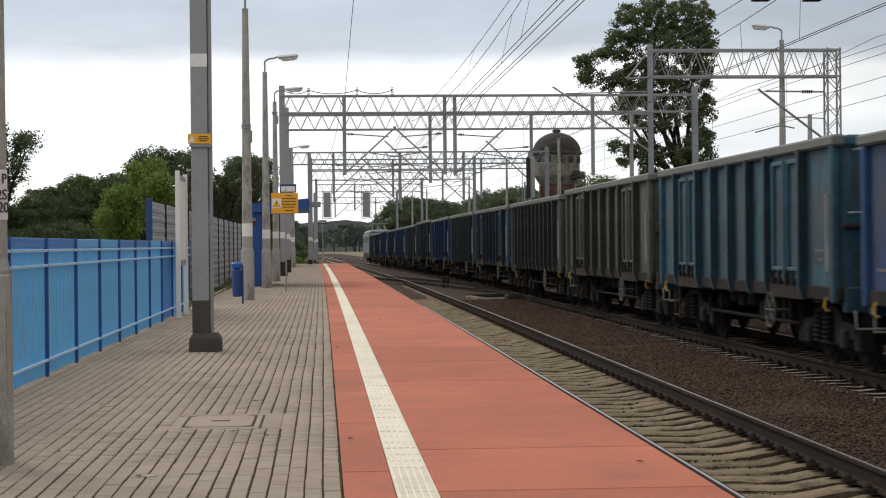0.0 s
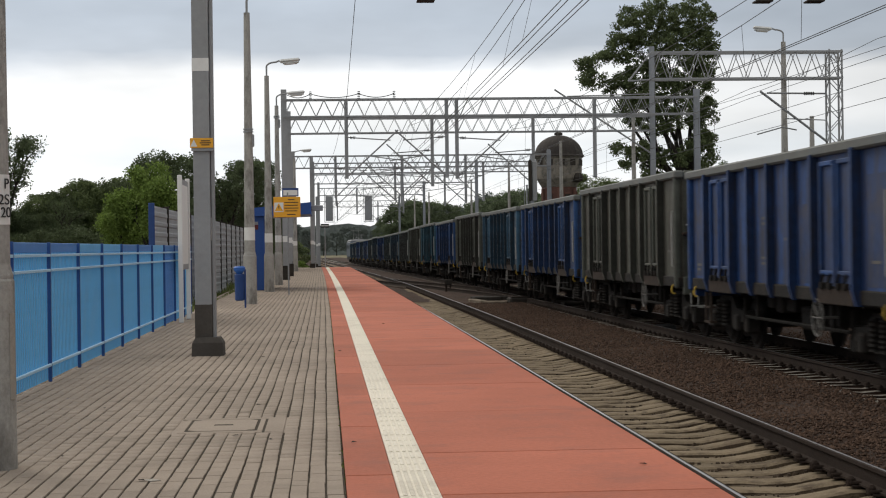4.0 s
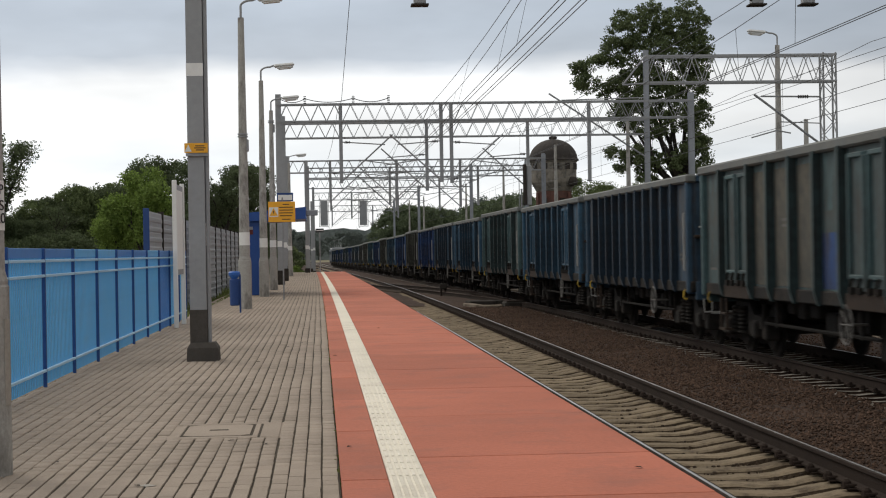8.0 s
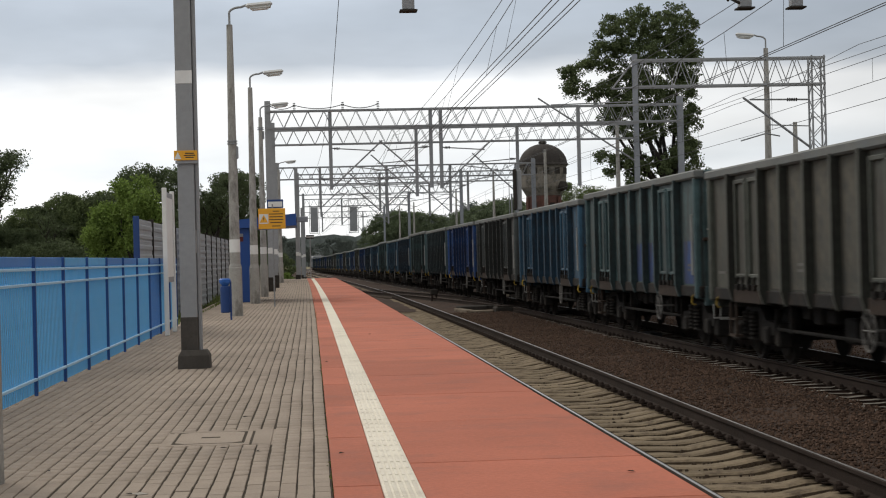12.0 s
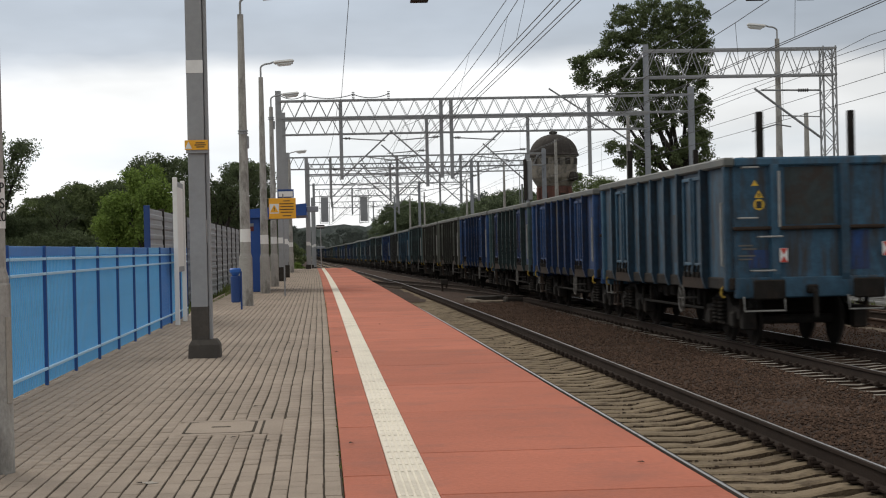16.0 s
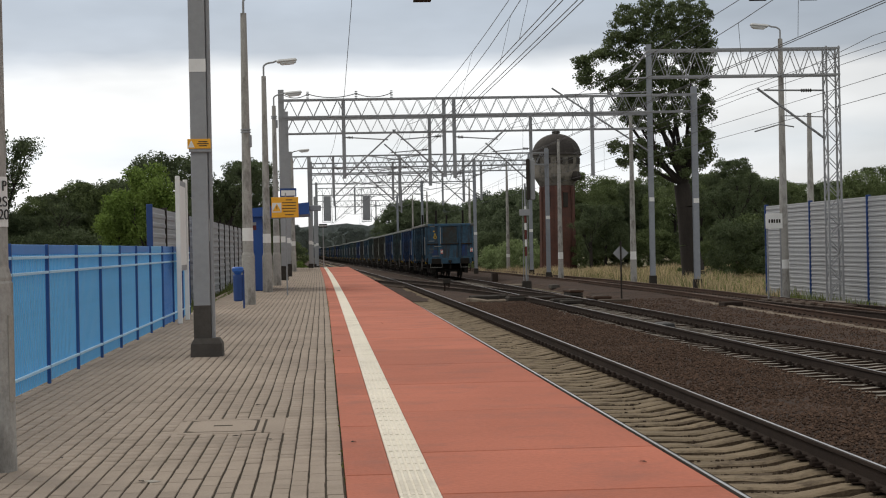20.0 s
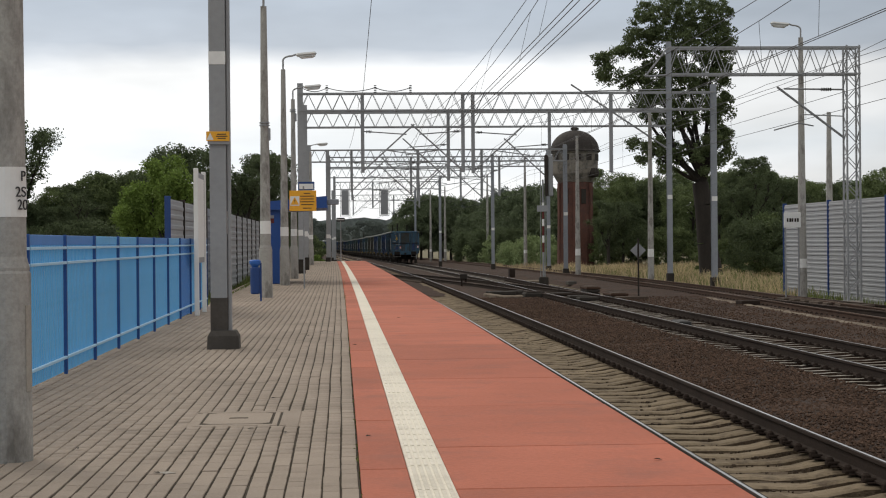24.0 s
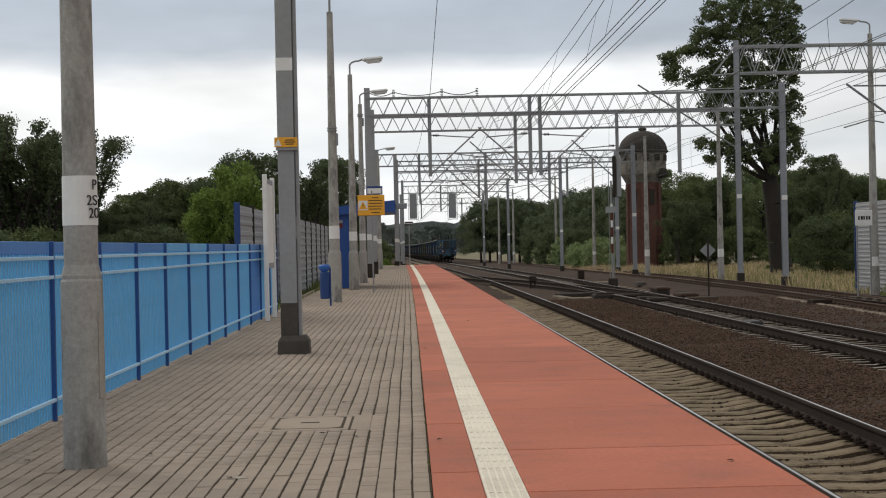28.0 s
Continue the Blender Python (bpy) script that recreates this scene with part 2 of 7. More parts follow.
LEAF_OAK = leaf_mat("oak_leaves", (0.105, 0.135, 0.060))
LEAF_DARK = leaf_mat("dark_leaves", (0.100, 0.130, 0.064))
LEAF_MID = leaf_mat("green_leaves", (0.14, 0.18, 0.075))
LEAF_BRIGHT = leaf_mat("fresh_leaves", (0.175, 0.255, 0.058))
LEAF_GREY = leaf_mat("silvery_leaves", (0.27, 0.34, 0.16))
GRASS = leaf_mat("dry_grass", (0.50, 0.40, 0.245), 0.55)
GRASSG = leaf_mat("green_grass", (0.165, 0.20, 0.065), 0.5)
# distance haze is mixed into the next three colours as greyer, bluer greens
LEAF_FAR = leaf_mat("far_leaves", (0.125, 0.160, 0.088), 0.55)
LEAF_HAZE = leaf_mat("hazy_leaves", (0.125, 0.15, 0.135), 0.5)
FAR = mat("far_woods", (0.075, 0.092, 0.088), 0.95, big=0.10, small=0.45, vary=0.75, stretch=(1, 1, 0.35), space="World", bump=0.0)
SAND = mat("pale_sand", (0.21, 0.175, 0.135), 0.95, big=1.1, small=14, vary=0.4, dark=(0.09, 0.065, 0.05), stain=0.8, stain_at=0.52, space="World", bump=0.6, spec=0.2)


# ---- mesh building ----
class Shape:
    """Gathers boxes, tubes and plates into one mesh."""

    def __init__(self):
        self.v, self.f, self.m = [], [], []

    def add(self, verts, faces, slot=0):
        k = len(self.v)
        self.v += [tuple(p) for p in verts]
        self.f += [tuple(k + i for i in f) for f in faces]
        self.m += [slot] * len(faces)
        return self

    def box(self, x0, x1, y0, y1, z0, z1, bevel=0.0, turn=None, slot=0):
        c = Vector(((x0 + x1) / 2, (y0 + y1) / 2, (z0 + z1) / 2))
        h = (abs(x1 - x0) / 2, abs(y1 - y0) / 2, abs(z1 - z0) / 2)
        b = min(bevel, min(h) * 0.9)
        if b <= 0:
            verts = [Vector((sx * h[0], sy * h[1], sz * h[2])) for sz in (-1, 1) for sy in (-1, 1) for sx in (-1, 1)]
            faces = [(0, 2, 3, 1), (4, 5, 7, 6), (0, 1, 5, 4), (2, 6, 7, 3), (0, 4, 6, 2), (1, 3, 7, 5)]
        else:
            verts, index = [], {}
            for s in ((sx, sy, sz) for sz in (-1, 1) for sy in (-1, 1) for sx in (-1, 1)):
                for a in range(3):
                    index[s, a] = len(verts)
                    verts.append(Vector([s[i] * (h[i] if i == a else h[i] - b) for i in range(3)]))
            faces = []
            for a in range(3):
                o, p = (a + 1) % 3, (a + 2) % 3
                for s in (-1, 1):
                    def corner(u, w):
                        q = [0, 0, 0]
                        q[a], q[o], q[p] = s, u, w
                        return tuple(q)
                    ring = [index[corner(-1, -1), a], index[corner(1, -1), a], index[corner(1, 1), a], index[corner(-1, 1), a]]
                    faces.append(tuple(ring if s > 0 else ring[::-1]))
                for u in (-1, 1):
                    for w in (-1, 1):
                        q0, q1 = [0, 0, 0], [0, 0, 0]
                        q0[a], q0[o], q0[p] = -1, u, w
                        q1[a], q1[o], q1[p] = 1, u, w
                        e = [index[tuple(q0), o], index[tuple(q1), o], index[tuple(q1), p], index[tuple(q0), p]]
                        faces.append(tuple(e if u * w < 0 else e[::-1]))
            for s in ((sx, sy, sz) for sz in (-1, 1) for sy in (-1, 1) for sx in (-1, 1)):
                tri = [index[s, 0], index[s, 1], index[s, 2]]
                faces.append(tuple(tri if s[0] * s[1] * s[2] > 0 else tri[::-1]))
        if turn is not None:
            verts = [turn @ v for v in verts]
        return self.add([c + v for v in verts], faces, slot)

    def tube(self, a, b, r0, r1=None, n=8, caps=True, slot=0, start=0.0):
        r1 = r0 if r1 is None else r1
        a, b = Vector(a), Vector(b)
        d = (b - a).normalized()
        u = d.orthogonal().normalized()
        if abs(d.z) > 0.99:
            u = Vector((1, 0, 0))
        w = d.cross(u)
        ring = [(math.cos(start + 2 * math.pi * i / n), math.sin(start + 2 * math.pi * i / n)) for i in range(n)]
        verts = [a + (u * c + w * s) * r0 for c, s in ring] + [b + (u * c + w * s) * r1 for c, s in ring]
        faces = [(i, (i + 1) % n, n + (i + 1) % n, n + i) for i in range(n)]
        if caps:
            faces += [tuple(range(n - 1, -1, -1)), tuple(range(n, 2 * n))]
        return self.add(verts, faces, slot)

    def path(self, points, r, n=6, slot=0):
        """One bent tube through the points."""
        pts = [Vector(p) for p in points]
        verts = []
        for i, p in enumerate(pts):
            d = (pts[min(i + 1, len(pts) - 1)] - pts[max(i - 1, 0)]).normalized()
            side = Vector((0, 1, 0)) if abs(d.y) < 0.8 else Vector((1, 0, 0))
            u = (side - d * side.dot(d)).normalized()
            w = d.cross(u)
            verts += [p + (u * math.cos(2 * math.pi * k / n) + w * math.sin(2 * math.pi * k / n)) * r for k in range(n)]
        faces = [(j * n + i, j * n + (i + 1) % n, (j + 1) * n + (i + 1) % n, (j + 1) * n + i) for j in range(len(pts) - 1) for i in range(n)]
        faces += [tuple(range(n - 1, -1, -1)), tuple((len(pts) - 1) * n + i for i in range(n))]
        return self.add(verts, faces, slot)

    def lathe(self, profile, n=24, centre=(0, 0), slot=0):
        """Turns (radius, height) pairs about the upright line through centre."""
        verts = [(centre[0] + r * math.cos(2 * math.pi * i / n), centre[1] + r * math.sin(2 * math.pi * i / n), z) for r, z in profile for i in range(n)]
        faces = [(j * n + i, j * n + (i + 1) % n, (j + 1) * n + (i + 1) % n, (j + 1) * n + i) for j in range(len(profile) - 1) for i in range(n)]
        faces.append(tuple(range(n - 1, -1, -1)))
        faces.append(tuple((len(profile) - 1) * n + i for i in range(n)))
        return self.add(verts, faces, slot)

    def sweep(self, section, spine, slot=0):
        """Carries a closed section of (x, z) along spine points of (x, y, z)."""
        n = len(section)
        verts = [(p[0] + s[0], p[1], p[2] + s[1]) for p in spine for s in section]
        faces = [(j * n + i, j * n + (i + 1) % n, (j + 1) * n + (i + 1) % n, (j + 1) * n + i) for j in range(len(spine) - 1) for i in range(n)]
        faces += [tuple(range(n)), tuple((len(spine) - 1) * n + i for i in range(n - 1, -1, -1))]
        return self.add(verts, faces, slot)

    def mesh(self, name, materials, smooth=False):
        me = bpy.data.meshes.new(name)
        me.from_pydata(self.v, [], self.f)
        for m in materials if isinstance(materials, (list, tuple)) else [materials]:
            me.materials.append(m)
        if any(self.m):
            me.polygons.foreach_set("material_index", self.m)
        if smooth:
            me.polygons.foreach_set("use_smooth", [True] * len(me.polygons))
        me.update()
        return me


def part(name, shape, material, parent, label="", at=None, smooth=False):
    """One mesh object under a thing or under a part. shape: a Shape or a mesh that is shared."""
    ob = new(name, shape.mesh(name, material, smooth) if isinstance(shape, Shape) else shape)
    ob.parent = parent
    if at is not None:
        ob.matrix_basis = at
    return tagged(ob, label)


def thing(name, label, category, group="", at=None, kind=""):
    ob = new(name)
    ob.empty_display_size = 0.2
    if at is not None:
        ob.matrix_basis = at
    return tagged(ob, label, category, group, kind)


def solid(name, shape, material, label="", category="", group="", kind="", smooth=False):
    return tagged(new(name, shape.mesh(name, material, smooth)), label, category, group, kind)


def text_mesh(words, size, material, name="lettering"):
    cu = bpy.data.curves.new(name, "FONT")
    cu.body, cu.size, cu.align_x, cu.align_y, cu.extrude = words, size, "CENTER", "CENTER", 0.002
    ob = bpy.data.objects.new(name, cu)
    scene.collection.objects.link(ob)
    me = bpy.data.meshes.new_from_object(ob.evaluated_get(bpy.context.evaluated_depsgraph_get()))
    bpy.data.objects.remove(ob)
    me.materials.clear()
    me.materials.append(material)
    return me


# ---- the plan ----
def plat(y):
    """How far the platform has bent to the left at y."""
    return -max(0.0, y - 20.0) ** 2 / 27000.0


def bend2(y):
    """The middle of the second track, on which the train runs."""
    return 8.544 - 0.0104 * (y - 28.0) - max(0.0, y - 95.0) ** 2 / 46000.0


def lean(y):
    """How far the platform track has swung to the left at y."""
    s = max(0.0, y - 30.0)
    lin = s * s / 60.0 if s < 30 else s - 15.0
    return 0.0052 * lin + max(0.0, y - 45.0) ** 2 / 40000.0


def drop(y):
    """The line falls gently beyond the platform."""
    return 0.0034 * min(max(0.0, y - 92.0), 310.0)


def bend1(y):
    return 3.84 - 1.05 * lean(y)


def bend3(y):
    u = min(1.0, max(0.0, (y - 28.0) / 44.0))
    return 13.45 + 0.78 * u * u * (3 - 2 * u) + min(0.0, (lean(72.0) - lean(y)) * 0.85)


LEFT = -2.80       # fence line and outer edge of the paving
SEAM = 0.09        # paving meets the red slabs
RIM = 2.10         # platform edge
END = 124.0        # far end of the platform


# ---- ground and track bed ----
def ground_sheet():
    xs = [-2500, -400, -120, -40, -14, -6, 17.5, 24, 40, 120, 400, 2500]
    ys = [-300, -40, 0, 30, 60, 90, 120, 160, 220, 300, 420, 700, 1400, 4500]
    s = Shape()
    verts = [(x, y, (-0.86 if 15 < x < 300 and y < 350 else -1.05) - drop(y)) for y in ys for x in xs]
    n = len(xs)
    s.add(verts, [(j * n + i, j * n + i + 1, (j + 1) * n + i + 1, (j + 1) * n + i) for j in range(len(ys) - 1) for i in range(n - 1)])
    return solid("ground", s, SOIL, kind="structure")


def bed_strip(name, x_of, half0, half1, z, material, y0, y1, step, label=""):
    """A lumpy strip of ballast that follows a track."""
    cols = 14
    ys = np.concatenate([np.arange(y0, min(y1, 70), step), np.arange(70, y1 + 3, 3.0)])
    verts, faces = [], []
    for y in ys:
        for i in range(cols + 1):
            u = i / cols
            x = x_of(y) + half0 + (half1 - half0) * u
            edge = -0.22 if i in (0, cols) else 0.0
            bumpy = noise.noise((x * 2.1, y * 2.1, 0.3)) * 0.022 + noise.noise((x * 0.6, y * 0.5, 4.0)) * 0.03
            verts.append((x, y, z + edge + bumpy - drop(y)))
    n = cols + 1
    faces = [(j * n + i, j * n + i + 1, (j + 1) * n + i + 1, (j + 1) * n + i) for j in range(len(ys) - 1) for i in range(cols)]
    return solid(name, Shape().add(verts, faces), material, kind="structure", label=label)


ground_sheet()
bed_strip("ballast", bend1, -2.4, 0.95, BED - 0.125, SANDY, -12, 300, 0.5)
bed_strip("ballast", bend1, 0.85, 3.35, BED + 0.02, BALLAST, -12, 300, 0.5)
bed_strip("ballast", bend2, -1.6, 2.5, BED - 0.045, BALLAST, -12, 520, 0.5)
bed_strip("ballast", bend3, -3.6, 2.3, BED + 0.03, BALLAST, -12, 400, 0.6)
bed_strip("ballast", bend2, 2.4, 9.5, BED - 0.03, BALLAST, 150, 620, 3.0)
bed_strip("ballast", bend2, -9.5, -1.5, BED - 0.05, BALLAST, 140, 620, 3.0)


def stones():
    """Loose ballast stones that stand out of the bed between the tracks."""
    rng = np.random.default_rng(5)
    v, f = [], []
    octa = np.array([(1, 0, 0), (0, 1, 0), (-1, 0, 0), (0, -1, 0), (0, 0, 1), (0, 0, -1)], float)
    tri = [(0, 1, 4), (1, 2, 4), (2, 3, 4), (3, 0, 4), (1, 0, 5), (2, 1, 5), (3, 2, 5), (0, 3, 5)]
    count = 42000
    ys = 9.0 + (rng.random(count) ** 1.5) * 55
    us = rng.random(count)
    for y, u in zip(ys, us):
        x = 4.85 + u * 2.3 if rng.random() < 0.72 else 9.8 + u * 3.0
        r = 0.011 + 0.018 * rng.random()
        p = octa * (r * (0.6 + 0.8 * rng.random((6, 3))))
        a = rng.random() * 6.28
        c, s = math.cos(a), math.sin(a)
        p = np.stack([p[:, 0] * c - p[:, 1] * s, p[:, 0] * s + p[:, 1] * c, p[:, 2] * 0.8], 1)
        k = len(v)
        v += (p + (x, y, BED + 0.034 + 0.016 * rng.random())).tolist()
        f += [(k + i, k + j, k + l) for i, j, l in tri]
    me = bpy.data.meshes.new("stone")
    me.from_pydata(v, [], f)
    me.materials.append(STONE)
    tagged(new("ballast_stones", me), "loose brown ballast stones between the tracks", "ballast", kind="stuff")


stones()


def clods():
    """Dark lumps of earth and gravel that lie in the gaps of the platform track."""
    rng = np.random.default_rng(15)
    s = Shape()
    for k in range(3600):
        y = 14.97 + 0.567 * (int(95 * rng.random() ** 1.3) - 14.5) + rng.normal(0, 0.045)
        u = -1.35 + 2.2 * rng.random() ** 1.1
        x = bend1(y) + u
        r = 0.012 + 0.030 * rng.random() ** 2
        top = RAIL - 0.305 + 0.07 * min(1.0, abs(u) / 0.75) ** 2.4
        s.tube((x, y, top - 0.08), (x + rng.normal(0, 0.01), y, top + r * 0.5), r * 1.3, r * 0.5, 5, True, start=rng.random() * 6)
    solid("soil_clods", s, SOILDARK, "dark soil and gravel between the sleepers", "soil", kind="stuff")


SOILDARK = mat("dark_soil", (0.062, 0.045, 0.031), 0.95, small=30, vary=0.4, each=0.8, space="World", bump=0.3, spec=0.2)
clods()

# ---- railway tracks ----
HEADSEC = [(-0.016, 0.0), (0.014, 0.0), (0.036, -0.005), (0.036, -0.035), (0.012, -0.05), (0.010, -0.150), (0.07, -0.170), (0.07, -0.188), (-0.07, -0.188), (-0.07, -0.170), (-0.010, -0.150), (-0.012, -0.05), (-0.036, -0.035), (-0.036, -0.005)]


def rail(parent, x_of, side, y0, y1, head, label="", web=None):
    ys = [y for y in np.concatenate([np.arange(y0, min(y1, 160), 4.0), np.arange(160, max(y1, 161), 10.0)]) if y < y1] + [y1]
    s = Shape()
    n = len(HEADSEC)
    s.sweep(HEADSEC, [(x_of(y) + side, y, RAIL - drop(y)) for y in ys])
    s.m = [1 if (i % n == 0 and i < n * (len(ys) - 1)) else 0 for i in range(len(s.f))]
    return part("rail", s, [web or RUST, head], parent, label)


def sleeper_mesh(material, wide, seed, half=1.3):
    """A round-backed, worn sleeper with sand piled up against the rails."""
    rng = np.random.default_rng(seed)
    round_off = 0.022 if material is SLEEPER else 0.006
    ring = [(-1.0, -0.2), (-1.0, -round_off), (-0.75 if material is SLEEPER else -0.94, -0.004 if material is SLEEPER else -0.001), (0.0, 0.0), (0.75, -0.004), (1.0, -round_off), (1.0, -0.2)]
    xs = np.linspace(-half, half, 16)
    verts = []
    for x in xs:
        sag, fall = (0.085, 0.13) if material is SLEEPER else (0.014, 0.008)
        seat = min(1.0, abs(x) / 0.75)
        lift = -sag * (1 - seat ** 2.4) + rng.normal(0, 0.006)   # low in the middle, high under the rails
        if x > 0.75 or material is not SLEEPER:
            lift -= fall * min(1.0, max(0.0, abs(x) - 0.75) / 0.3)
        shift = 0.035 * math.sin(x * 1.9 + seed) + rng.normal(0, 0.010)
        w = wide * (1 + rng.normal(0, 0.07))
        verts += [(x, y * w + shift, z + lift) for y, z in ring]
    n = len(ring)
    faces = [(j * n + i, j * n + (i + 1) % n, (j + 1) * n + (i + 1) % n, (j + 1) * n + i) for j in range(len(xs) - 1) for i in range(n)]
    faces += [tuple(range(n)), tuple((len(xs) - 1) * n + i for i in range(n - 1, -1, -1))]
    s = Shape().add(verts, faces)
    # side faces take the darker bed colour, for dirt and shade in the gaps
    s.m = [1 if i < n * (len(xs) - 1) and i % n in (0, 5, 6) else 0 for i in range(len(s.f))]
    return s.mesh("sleeper", [material, SANDY if material is SLEEPER else BALLAST])


def clip_shape(s, x, y, side):
    s.box(x - 0.13, x + 0.13, y - 0.07, y + 0.07, RAIL - 0.205, RAIL - 0.185, 0.006)
    for k in (-1, 1):
        s.tube((x + k * 0.125, y, RAIL - 0.185), (x + k * 0.125, y, RAIL - 0.130), 0.048, 0.040, 8)
        s.tube((x + k * 0.125, y, RAIL - 0.130), (x + k * 0.125, y, RAIL - 0.110), 0.038, 0.018, 8)
        s.box(x + k * 0.04, x + k * 0.15, y - 0.05, y + 0.05, RAIL - 0.185, RAIL - 0.150, 0.01)


def track(name, x_of, y0, y1, near, material, label, head, first=0.0, parts=290, pitch=0.573):
    t = thing(name, label, "railway track")
    for side in (-0.753, 0.753):
        rail(t, x_of, side, y0, y1, head, web=RUSTY if head is DULLHEAD else None)
    kinds = [sleeper_mesh(material, 0.15 if material is SLEEPER else 0.088, k) for k in range(7)]
    ys = np.arange(first, y1, pitch)
    ys = ys[ys > y0]
    rest, clips = Shape(), Shape()
    rng = np.random.default_rng(int(first * 10) + 300)
    made = 0
    for y in ys:
        m = pose(x_of(y) + rng.normal(0, 0.012), y + rng.normal(0, 0.012), RAIL - (0.196 if material is SLEEPER else 0.185) - drop(y), 0, 0, rng.normal(0, 0.5))
        if y >= near and made < parts:
            part("sleeper", kinds[made % 7], material, t, at=m)
            made += 1
        else:
            rest.box(m[0][3] - 1.3, m[0][3] + 1.3, y - 0.13, y + 0.13, RAIL - 0.4 - drop(y), RAIL - 0.185 - drop(y), 0.02)
        if y < 92:
            for side in (-0.753, 0.753):
                clip_shape(clips, x_of(y) + side, y, side)
    if rest.v:
        tagged(part("distant_sleeper", rest, material, t), kind="stuff")
    tagged(part("fastening", clips, RUST, t, "rusty bolts and clips along the rails"), kind="stuff")
    return t


track("railway_track", bend1, -12, 420, 6, SLEEPER, "worn railway track with sandy concrete sleepers beside the platform", HEAD, first=14.97 - 47 * 0.567, pitch=0.567)
track("railway_track", bend2, -12, 900, 15, SLEEPER_B, "main railway track with grey concrete sleepers under the train", HEAD, first=23.2 - 60 * 0.578, pitch=0.578)
track("railway_track", bend3, -12, 420, 20, SLEEPER_B, "rusty outer railway track beside the grass verge", DULLHEAD, first=-11.9)


OLDWOOD = mat("old_timber", (0.085, 0.066, 0.052), 0.9, big=1.2, small=16, vary=0.35, each=0.4, space="World", bump=0.5, spec=0.2)


def crossover(label, from_x, to_x, y0, y1):
    """Two curved rails that lead from one track to the next, on long timbers."""
    t = thing("crossover", label, "railway switch")

    def middle(y):
        u = min(1.0, max(0.0, (y - y0) / (y1 - y0)))
        u = u * u * (3 - 2 * u)
        return from_x(y) * (1 - u) + to_x(y) * u
    for side in (-0.753, 0.753):
        rail(t, middle, side, y0, y1, DULLHEAD)
    s = Shape()
    for y in np.arange(y0 + 6, y1 - 6, 0.62):
        m = middle(y)
        s.box(m - 1.3, m + 1.3, y - 0.12, y + 0.12, RAIL - 0.35 - drop(y), RAIL - 0.18 - drop(y), 0.02)
    tagged(part("timbers", s, OLDWOOD, t, "dark weathered timbers"), kind="stuff")
    return t


crossover("rusty crossover rails between the main and platform tracks", bend2, bend1, 58, 120)
crossover("rusty turnout rails that leave the outer track beside the noise barrier", lambda y: bend3(y) + 2.3, bend3, 22, 66)
spill = Shape()
spill.sweep([(-1.50, -0.10), (-1.46, -0.005), (-1.36, 0.018), (-1.26, 0.012), (-1.20, -0.10)], [(bend3(y) + 0.05 * math.sin(y * 2.3) + 0.03 * math.sin(y * 5.1), y, BED + 0.045 - drop(y)) for y in np.arange(14.0, 62.0, 0.5)])
solid("sand_spill", spill, SAND, "pale sand spilled along the outer track", "sand", kind="stuff")


# ---- platform ----
def platform_body():
    s = Shape()
    ys = [-12, 2, 10, 20, 30, 40, 50, 60, 70, 80, 90, 100, 110, END]
    s.sweep([(LEFT - 0.2, -0.075), (RIM - 0.12, -0.075), (RIM - 0.12, -1.2), (LEFT - 0.2, -1.2)], [(plat(y), y, 0) for y in ys])
    ob = solid("platform", s, CONCRETE, kind="structure")
    j = Shape()
    j.sweep([(LEFT - 0.14, -0.009), (SEAM, -0.009), (SEAM, -0.07), (LEFT - 0.14, -0.07)], [(plat(y), y, 0) for y in ys])
    part("joint_sand", j, JOINT, ob, "dark sand in the joints of the paving")
    e = Shape()
    e.sweep([(RIM - 0.022, -0.004), (RIM - 0.008, -0.004), (RIM + 0.002, -0.012), (RIM + 0.002, -0.07), (RIM - 0.022, -0.07)], [(plat(y), y, 0) for y in ys])
    part("edge_strip", e, EDGE, ob, "dark steel strip along the platform edge")
    return ob


platform = platform_body()


def slabs():
    """Red coated slabs on both sides of the tactile stripe."""
    right = [-11, -8, -5, -2, 0.9, 3.7, 6.5, 9.3, 11.2] + [14.0 + 2.8 * k for k in range(40)]
    left = [-9.2, -6.5, -3.7, -1, 1.8, 4.6, 7.4] + [10.17 + 2.78 * k for k in range(42)]
    for joints, x0, x1 in ((right, 0.592, RIM - 0.024), (left, SEAM + 0.006, 0.368)):
        joints = [y for y in joints if y < END] + [END]
        for k, (a, b) in enumerate(zip(joints, joints[1:])):
            if b - a < 0.3:
                continue
            s = Shape()
            w, l = (x1 - x0) / 2, (b - a) / 2 - 0.008
            s.box(-w, w, -l, l, -0.07, 0.0, 0.006)
            c = (a + b) / 2
            part("slab", s, RED, platform, at=pose((x0 + x1) / 2 + plat(c), c, 0.0008 * ((k * 7) % 3), 0, 0, math.degrees(math.atan(-2 * (c - 20) / 27000)) * -1 if c > 20 else 0))


slabs()


